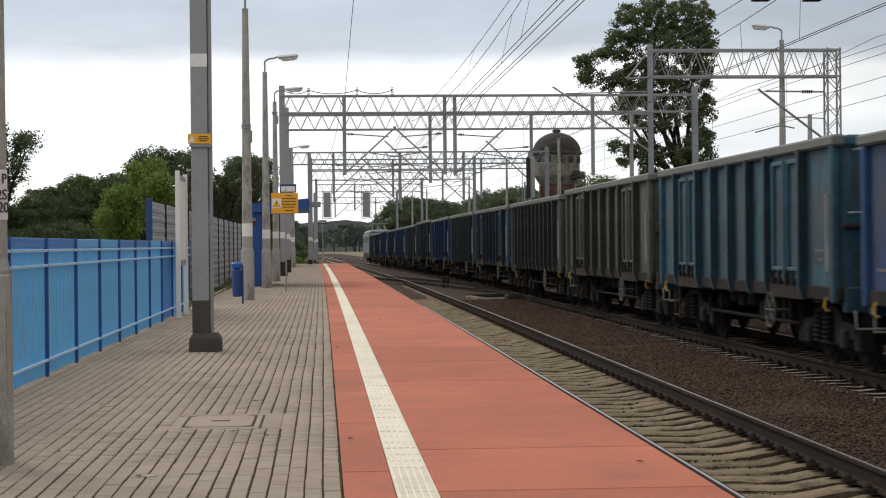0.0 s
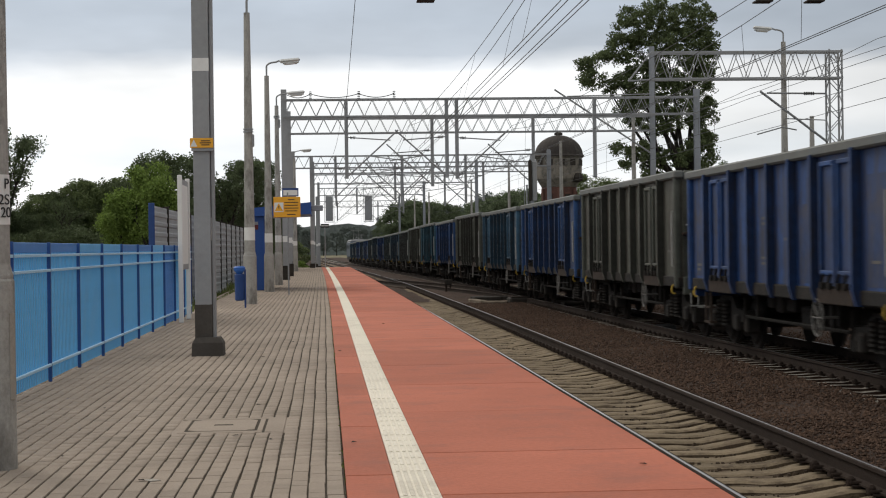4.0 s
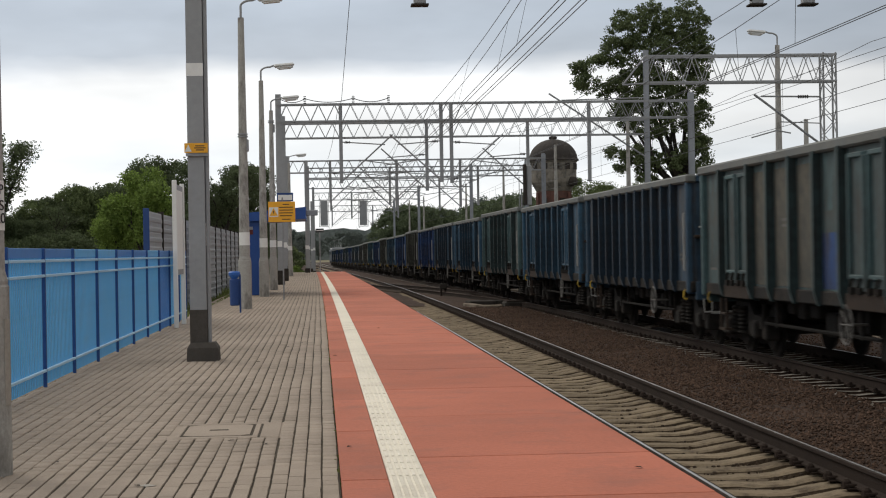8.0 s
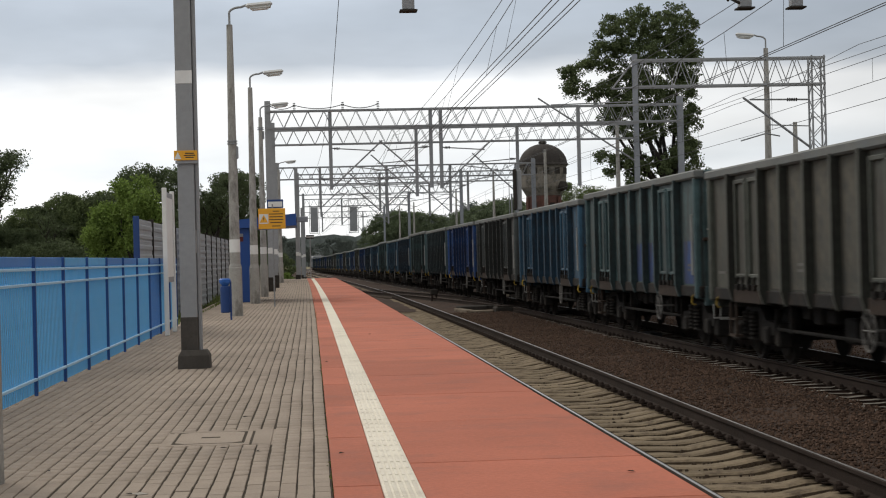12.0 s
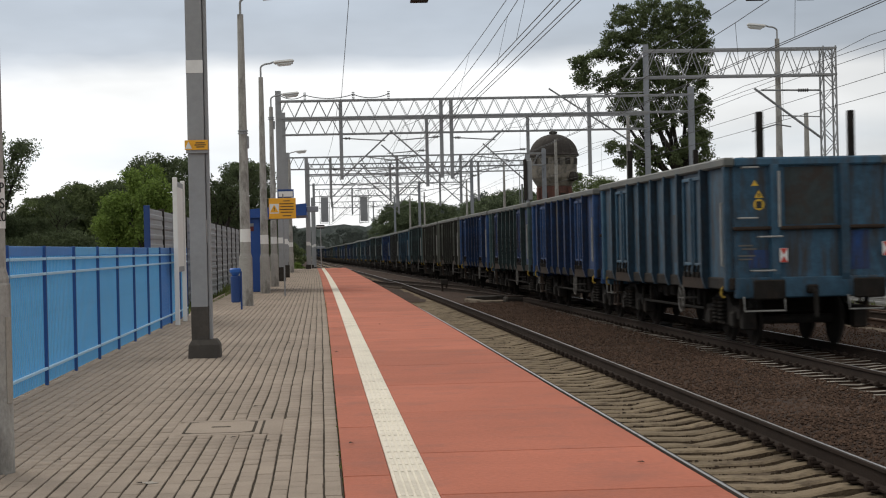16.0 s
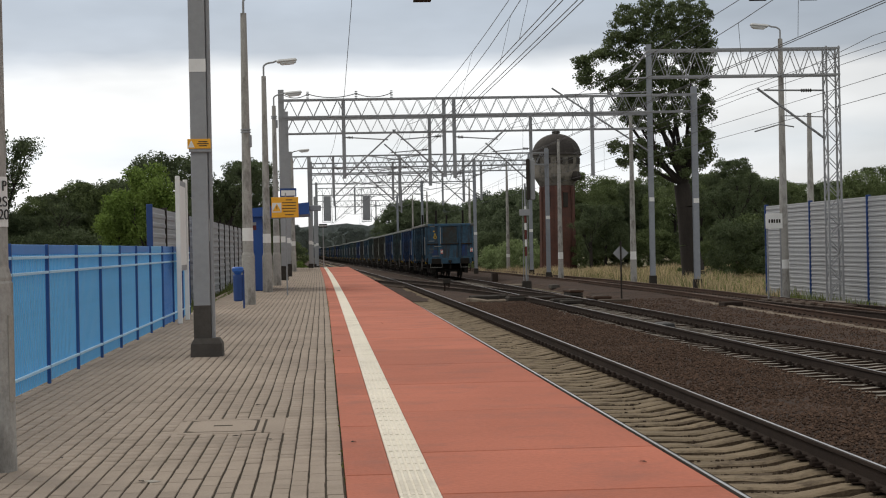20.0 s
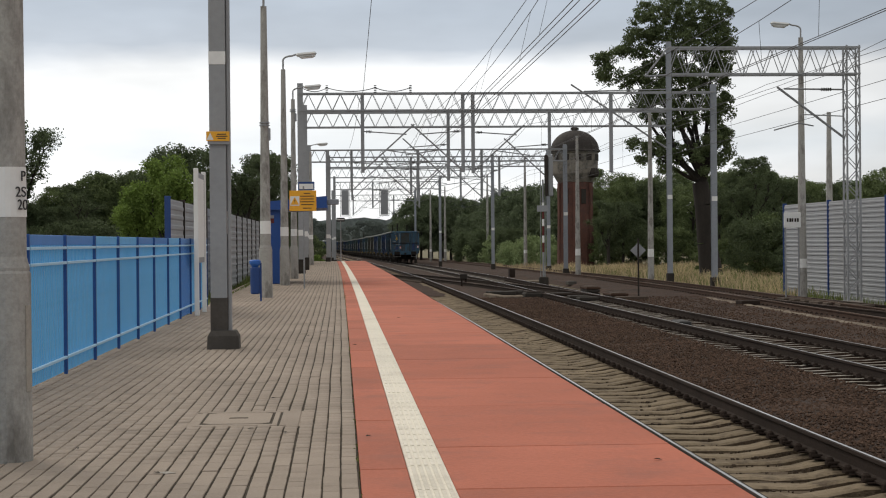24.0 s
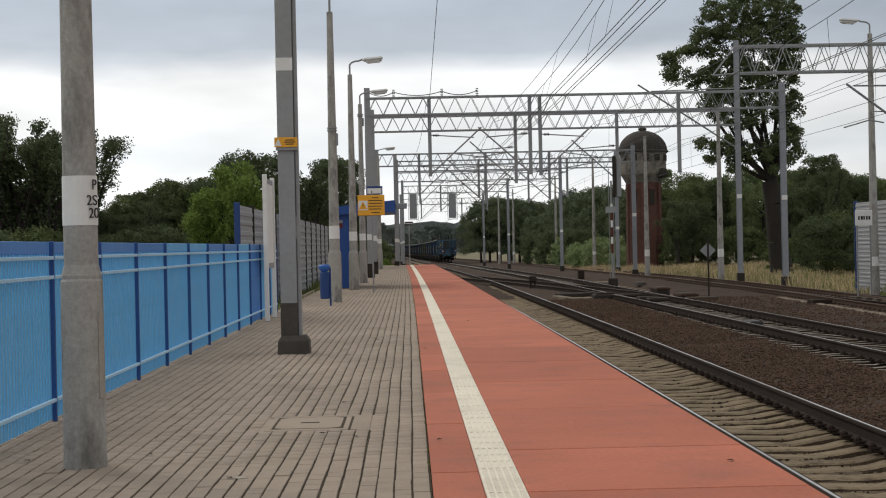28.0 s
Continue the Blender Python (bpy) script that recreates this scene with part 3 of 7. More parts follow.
def stripe():
    s = Shape()
    s.box(-0.109, 0.109, -0.495, 0.495, -0.06, 0.002, 0.004)
    for k in range(5):
        x = -0.08 + 0.04 * k
        for j in range(3):
            s.box(x - 0.012, x + 0.012, -0.47 + 0.32 * j, -0.19 + 0.32 * j, 0.001, 0.008, 0.003)
    ribbed = s.mesh("tactile_tile", STRIPE)
    d = Shape()
    d.box(-0.109, 0.109, -0.495, 0.495, -0.06, 0.002, 0.004)
    for k in range(5):
        for j in range(20):
            x, y = -0.08 + 0.04 * k, -0.465 + 0.049 * j
            d.box(x - 0.013, x + 0.013, y - 0.014, y + 0.014, 0.001, 0.008, 0.004)
    dotted = d.mesh("tactile_tile", STRIPE)
    for k in range(int(END + 12)):
        y = -10.25 + k
        if y > END - 0.5:
            break
        part("tactile_tile", dotted if y < 10.0 else ribbed, STRIPE, platform, at=pose(0.48 + plat(y), y, 0.001, 0, 0, 0))


stripe()


def pavers():
    """Concrete pavers in straight rows with wide sandy joints between the rows."""
    wx, wy, gx, gy, b = 0.1, 0.2, 0.0118, 0.0028, 0.003
    hx, hy = (wx - gx) / 2, (wy - gy) / 2
    top = [(-hx + b, -hy + b, 0), (hx - b, -hy + b, 0), (hx - b, hy - b, 0), (-hx + b, hy - b, 0)]
    low = [(-hx, -hy, -b), (hx, -hy, -b), (hx, hy, -b), (-hx, hy, -b)]
    foot = [(-hx, -hy, -0.034), (hx, -hy, -0.034), (hx, hy, -0.034), (-hx, hy, -0.034)]
    faces = [(0, 1, 2, 3)] + [(4 + i, 4 + (i + 1) % 4, (i + 1) % 4, i) for i in range(4)] + [(8 + i, 8 + (i + 1) % 4, 4 + (i + 1) % 4, 4 + i) for i in range(4)]
    base = np.array(top + low + foot)
    one = Shape().add(base.tolist(), faces).mesh("paver", PAVER)
    rng = np.random.default_rng(2)
    cols = int(round((SEAM - LEFT) / wx)) + 2
    chunks, count, single = [], 0, 0
    hatch = (-1.06, -0.44, 12.72, 13.78)
    for j in range(int((END + 4.0) / wy)):
        y0 = -4.0 + j * wy
        for i in range(cols):
            x = SEAM + 0.001 - wx * (i + 0.5)
            y = y0 + (0.5 if i % 2 else 0.0) * wy + wy / 2
            if hatch[0] - 0.02 < x < hatch[1] + 0.1 and hatch[2] < y < hatch[3]:
                continue
            z = rng.normal(0, 0.0013)
            wave = 0.009 * noise.noise((i * 0.31, y * 0.5, 1.7)) + 0.0030 * noise.noise((i * 3.3, y * 1.1, 5.0))
            at = (x + plat(y) + wave + rng.normal(0, 0.0007), y + 0.02 * noise.noise((i * 5.1, 2.0, y * 0.05)), z)
            if 8.9 < y < 11.0 and single < 300:
                part("paver", one, PAVER, platform, at=pose(*at, rng.normal(0, 0.2), rng.normal(0, 0.2), rng.normal(0, 0.15)))
                single += 1
            else:
                chunks.append(base + np.array(at))
    n = len(chunks)
    me = bpy.data.meshes.new("pavers")
    verts = np.concatenate(chunks)
    fa = (np.array(faces)[None] + (np.arange(n) * 12)[:, None, None]).reshape(-1, 4)
    me.vertices.add(len(verts))
    me.vertices.foreach_set("co", verts.ravel())
    me.loops.add(fa.size)
    me.loops.foreach_set("vertex_index", fa.ravel())
    me.polygons.add(len(fa))
    me.polygons.foreach_set("loop_start", np.arange(len(fa)) * 4)
    me.materials.append(PAVER)
    me.update(calc_edges=True)
    me.validate()
    ob = new("pavers", me)
    ob.parent = platform
    tagged(ob, kind="stuff")
    # cover of the cable shaft
    t = thing("shaft_cover", "grey concrete shaft cover set flush in the paving", "manhole cover", at=pose(-0.75, 13.25, 0.0))
    part("bed", Shape().box(-0.385, 0.455, -0.57, 0.57, -0.06, -0.004), PAVER, t, "mortar bed round the lid")
    part("joint", Shape().box(-0.284, 0.244, -0.444, 0.444, -0.05, -0.0015), JOINT, t, "dark open joint round the lid")
    part("joint", Shape().box(0.278, 0.300, -0.53, 0.53, -0.05, -0.0012), JOINT, t)
    rim = Shape()
    for x0, x1, y0, y1 in ((-0.32, 0.28, 0.44, 0.54), (-0.32, 0.28, -0.54, -0.44), (-0.32, -0.28, -0.435, 0.435), (0.24, 0.28, -0.435, 0.435)):
        rim.box(x0, x1, y0, y1, -0.05, 0.002, 0.004)
    part("frame", rim, PAVER, t, "concrete frame")
    part("side_strip", Shape().box(0.295, 0.435, -0.54, 0.54, -0.05, 0.002, 0.005), PAVER, t, "concrete strip beside the frame")
    w, l, c = 0.243, 0.415, 0.07
    ring = [(-w, -l + c), (-w + c, -l), (w - c, -l), (w, -l + c), (w, l - c), (w - c, l), (-w + c, l), (-w, l - c)]
    o = Shape().add([(x - 0.02, y, -0.03) for x, y in ring] + [(x * 0.985 - 0.02, y * 0.985, 0.003) for x, y in ring], [tuple(range(8, 16))] + [(i, (i + 1) % 8, 8 + (i + 1) % 8, 8 + i) for i in range(8)])
    part("lid", o, PAVER, t, "concrete lid with cut corners")
    part("grip", Shape().box(-0.09, 0.05, -0.03, 0.03, 0.0, 0.005, 0.002), JOINT, t, "dark lifting slot")


pavers()


def litter():
    """Scraps on the paving."""
    chip = solid("paper_scrap", Shape().box(-0.03, 0.035, -0.05, 0.04, 0.001, 0.005, 0.002, turn=pose(0, 0, 0, 0, 0, 20).to_3x3()), CONCRETE, "small pale paper scrap on the paving", "litter")
    chip.matrix_basis = pose(CHIP[0], CHIP[1], 0.001, 0, 0, 15)
    rng = np.random.default_rng(8)
    for k in range(16):
        x = -2.5 + 4.4 * rng.random()
        y = 9.5 + 26 * rng.random() ** 1.6
        ob = new("dry_leaf", Shape().add([(-0.03, 0, 0.002), (0, -0.014, 0.008), (0.035, 0.003, 0.003), (0.0, 0.016, 0.010)], [(0, 1, 2, 3)]).mesh("dry_leaf", BARK))
        ob.matrix_basis = pose(x, y, 0.006, 0, 0, rng.random() * 360)
        tagged(ob, "small dry brown leaf on the platform", "leaf", "dry leaves")


CHIP = (-1.0, 10.14)
litter()


# ---- the freight train ----
WAGON_COLOURS = {
    "royal": (0.011, 0.050, 0.155), "steel": (0.026, 0.078, 0.130), "teal": (0.044, 0.084, 0.088), "brown": (0.049, 0.056, 0.053),
    "olive": (0.062, 0.066, 0.051), "dusk": (0.018, 0.047, 0.080), "grey": (0.033, 0.058, 0.066), "bright": (0.008, 0.046, 0.165), "sea": (0.022, 0.088, 0.130)}
PAINT, RIBS, FLANKS = {}, {}, {}
for key, colour in WAGON_COLOURS.items():
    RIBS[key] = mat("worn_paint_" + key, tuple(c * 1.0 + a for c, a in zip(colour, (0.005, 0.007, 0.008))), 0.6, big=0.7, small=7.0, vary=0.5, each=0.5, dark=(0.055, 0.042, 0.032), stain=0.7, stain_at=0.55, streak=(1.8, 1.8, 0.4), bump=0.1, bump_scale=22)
    # shade on the rib flanks is put into a darkened paint, with grime stains
    FLANKS[key] = mat("shaded_grimy_flank_" + key, tuple(c * 0.42 + 0.003 for c in colour), 0.75, big=0.9, small=8.0, vary=0.5, each=0.3, dark=(0.020, 0.017, 0.015), stain=0.8, stain_at=0.5, streak=(2.2, 2.2, 0.5), bump=0.1, bump_scale=22, spec=0.25)
    PAINT[key] = mat("wagon_paint_" + key, tuple(c * 1.05 + 0.003 for c in colour), 0.6, big=0.55, small=6.0, vary=0.7, dark=(0.040, 0.031, 0.024), stain=0.85, stain_at=0.49, streak=(3.4, 3.4, 0.45), bump=0.1, bump_scale=22)
TOPRAIL = mat("worn_top_rail", (0.115, 0.12, 0.11), 0.6, big=0.8, small=6, vary=0.3, dark=(0.10, 0.12, 0.13), stain=0.6, stain_at=0.52, bump=0.1)
GEAR = mat("grimy_running_gear", (0.0185, 0.0165, 0.0145), 0.85, big=1.2, small=9, vary=0.45, dark=(0.05, 0.035, 0.026), stain=0.5, stain_at=0.57, bump=0.4, spec=0.2)
GRIME = mat("grimy_sill", (0.019, 0.018, 0.017), 0.85, big=0.8, small=7, vary=0.5, dark=(0.055, 0.040, 0.030), stain=0.6, stain_at=0.53, bump=0.3, spec=0.2)
WORN = mat("worn_white", (0.125, 0.12, 0.11), 0.7, small=8, vary=0.3, dark=(0.15, 0.13, 0.12), stain=0.5)
MARK = mat("yellow_mark", (0.70, 0.46, 0.05), 0.6, vary=0.15, bump=0.0)

RUSTSTEEL = mat("rusty_steel", (0.046, 0.032, 0.024), 0.85, big=1.4, small=9, vary=0.5, dark=(0.026, 0.022, 0.020), stain=0.7, stain_at=0.5, bump=0.3, spec=0.2)
GRAB = mat("chipped_white", (0.36, 0.36, 0.34), 0.6, small=8, vary=0.3, dark=(0.15, 0.13, 0.12), stain=0.5, stain_at=0.54, bump=0.0)
DIRTYMARK = mat("dirty_yellow_mark", (0.42, 0.28, 0.04), 0.8, small=9, vary=0.5, each=0.8, dark=(0.03, 0.025, 0.02), stain=0.8, stain_at=0.5, bump=0.0)

SIDE, FLOOR = 1.36, 1.22


def rib_shape(z0, z1, wide=0.075, deep=0.125):
    """A pressed stanchion with sloping flanks, tapering off at its foot."""
    s = Shape()
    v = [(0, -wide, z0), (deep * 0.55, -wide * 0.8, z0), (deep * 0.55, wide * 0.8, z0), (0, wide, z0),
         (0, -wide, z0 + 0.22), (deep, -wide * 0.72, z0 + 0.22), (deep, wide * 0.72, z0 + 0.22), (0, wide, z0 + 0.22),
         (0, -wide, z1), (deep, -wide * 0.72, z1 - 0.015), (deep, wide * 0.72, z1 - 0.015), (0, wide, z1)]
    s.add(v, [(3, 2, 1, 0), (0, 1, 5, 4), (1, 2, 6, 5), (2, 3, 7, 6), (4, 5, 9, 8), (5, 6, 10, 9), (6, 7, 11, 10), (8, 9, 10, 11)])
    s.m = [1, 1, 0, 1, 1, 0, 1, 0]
    return s


def wheelset():
    s = Shape()
    for k in (-1, 1):
        s.tube((k * 0.70, 0, 0.46), (k * 0.77, 0, 0.46), 0.49, 0.46, 24)
        s.tube((k * 0.77, 0, 0.46), (k * 0.83, 0, 0.46), 0.40, 0.34, 24)
        s.tube((k * 0.83, 0, 0.46), (k * 1.02, 0, 0.46), 0.10, 0.10, 10)
    s.tube((-0.8, 0, 0.46), (0.8, 0, 0.46), 0.085, 0.085, 10)
    return s


def bogie(parent, y):
    frame_shape = Shape()
    b = part("bogie", frame_shape.box(-1.0, 1.0, -0.18, 0.18, 0.52, 0.86, 0.05), GEAR, parent, "grimy two-axle bogie", at=pose(0, y, 0))
    w = wheelset().mesh("wheelset", GEAR)
    for k in (-0.9, 0.9):
        part("wheelset", w, GEAR, b, at=pose(0, k, 0))
    f = Shape()
    prof = [(-1.35, 0.50), (-1.35, 0.68), (-0.75, 0.72), (-0.45, 0.92), (0.45, 0.92), (0.75, 0.72), (1.35, 0.68), (1.35, 0.50), (0.75, 0.46), (0.4, 0.36), (-0.4, 0.36), (-0.75, 0.46)]
    n = len(prof)
    v = [(0.0, p, z) for p, z in prof] + [(0.13, p, z) for p, z in prof]
    f.add(v, [tuple(range(n)), tuple(range(2 * n - 1, n - 1, -1))] + [(i, (i + 1) % n, n + (i + 1) % n, n + i) for i in range(n)])
    for k in (-0.9, 0.9):
        f.box(-0.04, 0.2, k - 0.16, k + 0.16, 0.32, 0.62, 0.04)
    me = f.mesh("side_frame", GEAR)
    for k in (-1, 1):
        part("side_frame", me, GEAR, b, at=pose(0.97, 0, 0) if k > 0 else pose(-0.97, 0, 0, 0, 0, 180))
    sp = Shape()
    sp.lathe([(0.06 if j % 2 else 0.09, 0.40 + 0.035 * j) for j in range(14)], 10)
    sm = sp.mesh("spring", GEAR)
    for k in (-1, 1):
        for y in (-0.22, 0.22):
            part("spring", sm, GEAR, b, at=pose(k * 1.16, y, 0))
    return b


def buffer_shape():
    s = Shape()
    s.tube((0, 0, 0), (0, 0.34, 0), 0.13, 0.12, 14)
    s.tube((0, 0.34, 0), (0, 0.56, 0), 0.085, 0.085, 12)
    s.box(-0.28, 0.28, 0.56, 0.61, -0.17, 0.17, 0.05)
    return s


def wagon(colour, TOP=3.30, HALF=6.05, doors=True):
    """An open high-sided freight wagon; its length lies along y, rail heads at z = 0."""
    t = thing("freight_wagon", "weathered open freight wagon on the main track", "freight wagon", "wagons of the train")
    paint = PAINT[colour]
    w = 0.03
    for k in (-1, 1):
        part("side_wall", Shape().box(k * SIDE - w, k * SIDE + w, -HALF, HALF, FLOOR, TOP - 0.06), paint, t)
        part("end_wall", Shape().box(-SIDE + w, SIDE - w, k * HALF - w, k * HALF + w, FLOOR, TOP - 0.06), paint, t)
    part("floor", Shape().box(-SIDE, SIDE, -HALF, HALF, FLOOR - 0.05, FLOOR - 0.002), GEAR, t)
    r = Shape()
    for k in (-1, 1):
        r.box(k * (SIDE + 0.05) - 0.10, k * (SIDE + 0.05) + 0.10, -HALF - 0.11, HALF + 0.11, TOP - 0.16, TOP, 0.03)
    part("top_rail", r, TOPRAIL, t, "worn grey top rail")
    cap = Shape().box(-SIDE + 0.05, SIDE - 0.05, -0.085, 0.085, TOP - 0.16, TOP - 0.004, 0.03).mesh("end_rail", RIBS[colour])
    for k in (-1, 1):
        part("end_rail", cap, RIBS[colour], t, at=pose(0, k * (HALF + 0.03), 0))
    for k in (-1, 1):
        q = Shape().box(k * (SIDE + 0.01) - 0.06, k * (SIDE + 0.01) + 0.06, -HALF - 0.08, HALF + 0.08, FLOOR - 0.19, FLOOR + 0.02, 0.02)
        part("sill", q, GRIME, t, "grimy side sill")
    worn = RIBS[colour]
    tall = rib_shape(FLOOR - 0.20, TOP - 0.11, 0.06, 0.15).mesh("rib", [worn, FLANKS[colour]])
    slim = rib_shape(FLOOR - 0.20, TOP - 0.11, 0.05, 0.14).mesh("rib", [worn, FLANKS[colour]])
    f = HALF / 6.4
    if doors:
        spots = [(y * f, tall) for y in (-4.72, -2.66, 2.66, 4.72)] + [(y * f, slim) for y in (-1.36, 0.0, 1.36)]
    else:
        spots = [(y * f, slim) for y in (-5.0, -4.0, -3.0, -2.0, -1.0, 0.0, 1.0, 2.0, 3.0, 4.0, 5.0)]
    for y, me in spots:
        for k in (-1, 1):
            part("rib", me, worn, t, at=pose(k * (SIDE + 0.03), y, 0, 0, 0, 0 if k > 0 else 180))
    post = Shape().box(-0.05, 0.12, -0.07, 0.07, FLOOR - 0.22, TOP - 0.10, 0.03).mesh("corner_post", worn)
    for y in (-HALF + 0.07, HALF - 0.07):
        for k in (-1, 1):
            part("corner_post", post, worn, t, at=pose(k * (SIDE + 0.01), y, 0, 0, 0, 0 if k > 0 else 180))
    if doors:
        dm = Shape().box(0.0, 0.02, -0.94 * f, 0.94 * f, FLOOR + 0.02, TOP - 0.15, 0.006).mesh("door", paint)
        leaf_frame = Shape()
        y0, y1, z0, z1 = -0.37 * f, 0.37 * f, FLOOR + 0.20, TOP - 0.24
        for a0, a1, b0, b1 in ((y0, y0 + 0.07, z0, z1), (y1 - 0.07, y1, z0, z1), (y0 + 0.071, y1 - 0.071, z0, z0 + 0.07), (y0 + 0.071, y1 - 0.071, z1 - 0.07, z1)):
            leaf_frame.box(0.02, 0.075, a0, a1, b0, b1, 0.012)
        lf = leaf_frame.mesh("door_leaf", worn)
        lock = Shape().box(0.02, 0.10, -0.035, 0.035, FLOOR + 0.05, TOP - 0.30, 0.01).mesh("lock_bar", worn)
        latch = Shape()
        for y in (-0.55, -0.2, 0.2, 0.55):
            latch.tube((0.10, y - 0.08, FLOOR + 0.05), (0.10, y + 0.06, FLOOR + 0.22), 0.022, 0.022, 6)
            latch.box(0.02, 0.13, y - 0.05, y + 0.05, FLOOR + 0.0, FLOOR + 0.10, 0.01)
        lm = latch.mesh("latch", GEAR)
        thresh = Shape().box(0.0, 0.085, -0.9 * f, 0.9 * f, FLOOR - 0.21, FLOOR + 0.015, 0.015).mesh("threshold", RUSTSTEEL)
        for y in (-3.69 * f, 3.69 * f):
            for k in (-1, 1):
                door = part("door", dm, paint, t, at=pose(k * (SIDE + 0.03), y, 0, 0, 0, 0 if k > 0 else 180))
                for u in (-0.45 * f, 0.45 * f):
                    part("door_leaf", lf, worn, door, at=pose(0, u, 0))
                part("lock_bar", lock, worn, door)
                part("latch", lm, GEAR, door)
                part("threshold", thresh, RUSTSTEEL, door, "rusty door threshold")
    ep = rib_shape(FLOOR - 0.15, TOP - 0.12, 0.10, 0.13).mesh("end_post", [worn, worn])
    eb = Shape().box(-SIDE, SIDE, 0, 0.11, 2.06, 2.13, 0.02).mesh("end_beam", RUSTSTEEL)
    head = Shape().box(-1.34, 1.34, -0.06, 0.10, 0.88, FLOOR + 0.02, 0.02).mesh("headstock", worn)
    bm = buffer_shape().mesh("buffer", GEAR)
    cp = Shape()
    cp.box(-0.10, 0.10, 0.0, 0.22, 0.95, 1.1, 0.03).tube((0, 0.2, 1.02), (0, 0.36, 0.96), 0.05, 0.04, 8).tube((0, 0.36, 0.98), (0, 0.38, 0.55), 0.045, 0.045, 8)
    cm = cp.mesh("coupling", GEAR)
    irons = []
    for x, z, w in ((1.05, 3.16, 0.13), (1.10, 2.28, 0.15), (0.72, 1.95, 0.20), (0.85, 1.36, 0.20), (0.85, 0.66, 0.36), (-0.95, 0.66, 0.30)):
        back = (0.0, z) if z > 0.9 else (0.12, z + 0.25)
        irons.append(Shape().path([(x - w, *back), (x - w, 0.17, z), (x + w, 0.17, z), (x + w, *back)], 0.017, 6).mesh("grab_iron", GRAB))
    irons.append(Shape().path([(0.56, 0.10, 2.12), (0.56, 0.17, 2.12), (0.56, 0.17, 3.08), (0.56, 0.10, 3.08)], 0.022, 6).mesh("grab_iron", GRAB))
    for k in (-1, 1):
        turn = pose(0, k * (HALF + 0.03), 0, 0, 0, 0 if k > 0 else 180)
        for x in (-0.62, 0.62):
            part("end_post", ep, paint, t, at=turn @ pose(x, 0, 0, 0, 0, 90))
        part("end_beam", eb, paint, t, at=turn)
        part("headstock", head, worn, t, at=turn)
        for x in (-0.875, 0.875):
            part("buffer", bm, GEAR, t, at=turn @ pose(x, 0.0, 1.04))
        part("coupling", cm, GEAR, t, at=turn)
        for iron in irons:
            part("grab_iron", iron, GRAB, t, "worn white grab iron", at=turn)
    side_rail = Shape().tube((0, 0, 1.45), (0, 0, 2.55), 0.024, 0.024, 6).tube((-0.07, 0, 1.45), (0, 0, 1.45), 0.016, 0.016, 5).tube((-0.07, 0, 2.55), (0, 0, 2.55), 0.016, 0.016, 5).mesh("grab_rail", GRAB)
    for k in (-1, 1):
        part("grab_rail", side_rail, GRAB, t, "worn white grab rail", at=pose(k * (SIDE + 0.14), -HALF + 0.20, 0, 0, 0, 0 if k > 0 else 180))
    hook = Shape().path([(0, 0, FLOOR - 0.14), (0.04, 0, FLOOR - 0.18), (0.05, 0, FLOOR - 0.28), (0.02, 0, FLOOR - 0.33), (-0.02, 0, FLOOR - 0.32)], 0.019, 6).mesh("hook", DIRTYMARK)
    for k in (-1, 1):
        for y in (-HALF + 0.45, HALF - 0.45):
            part("hook", hook, DIRTYMARK, t, "dirty yellow tow hook", at=pose(k * (SIDE + 0.06), y, 0, 0, 0, 0 if k > 0 else 180))
    step = Shape()
    for y in (-0.2, 0.2):
        step.box(-0.02, 0.02, y - 0.025, y + 0.025, 0.42, 0.99)
    step.box(-0.1, 0.04, -0.22, 0.22, 0.42, 0.46).box(-0.1, 0.04, -0.22, 0.22, 0.70, 0.73)
    stm = step.mesh("step", RUSTSTEEL)
    for k in (-1, 1):
        part("step", stm, RUSTSTEEL, t, "worn footstep", at=pose(k * (SIDE + 0.02), k * (-HALF + 1.3), 0, 0, 0, 0 if k > 0 else 180))
    hw = Shape()
    for i in range(18):
        a, b = 2 * math.pi * i / 18, 2 * math.pi * (i + 1) / 18
        hw.tube((0, 0.27 * math.cos(a), 0.27 * math.sin(a)), (0, 0.27 * math.cos(b), 0.27 * math.sin(b)), 0.018, 0.018, 5)
    for i in range(4):
        a = math.pi * i / 4
        hw.tube((0, 0.27 * math.cos(a), 0.27 * math.sin(a)), (0, -0.27 * math.cos(a), -0.27 * math.sin(a)), 0.012, 0.012, 5)
    hw.tube((0, 0, 0), (-0.3, 0, 0), 0.02, 0.02, 6)
    hm = hw.mesh("brake_wheel", WORN)
    for k in (-1, 1):
        part("brake_wheel", hm, WORN, t, "pale handbrake wheel", at=pose(k * (SIDE + 0.1), k * 2.6, 0.80, 0, 0, 0 if k > 0 else 180))
    u = Shape()
    u.box(-0.16, 0.16, -6.2, 6.2, 0.86, FLOOR - 0.05, 0.02)
    for y in (-2.6, 0, 2.6):
        u.box(-1.3, 1.3, y - 0.07, y + 0.07, 0.98, FLOOR - 0.05)
    u.tube((0.5, -1.2, 0.78), (0.5, 0.4, 0.78), 0.2, 0.2, 12)
    for k in (-1, 1):
        u.tube((k * 1.1, -3.0, 0.60), (k * 1.1, 3.0, 0.60), 0.03, 0.03, 6)
        for y in (-2.2, 2.2):
            u.box(k * 1.1 - 0.03, k * 1.1 + 0.03, y - 0.05, y + 0.05, 0.56, 1.05)
    rng = np.random.default_rng(4)
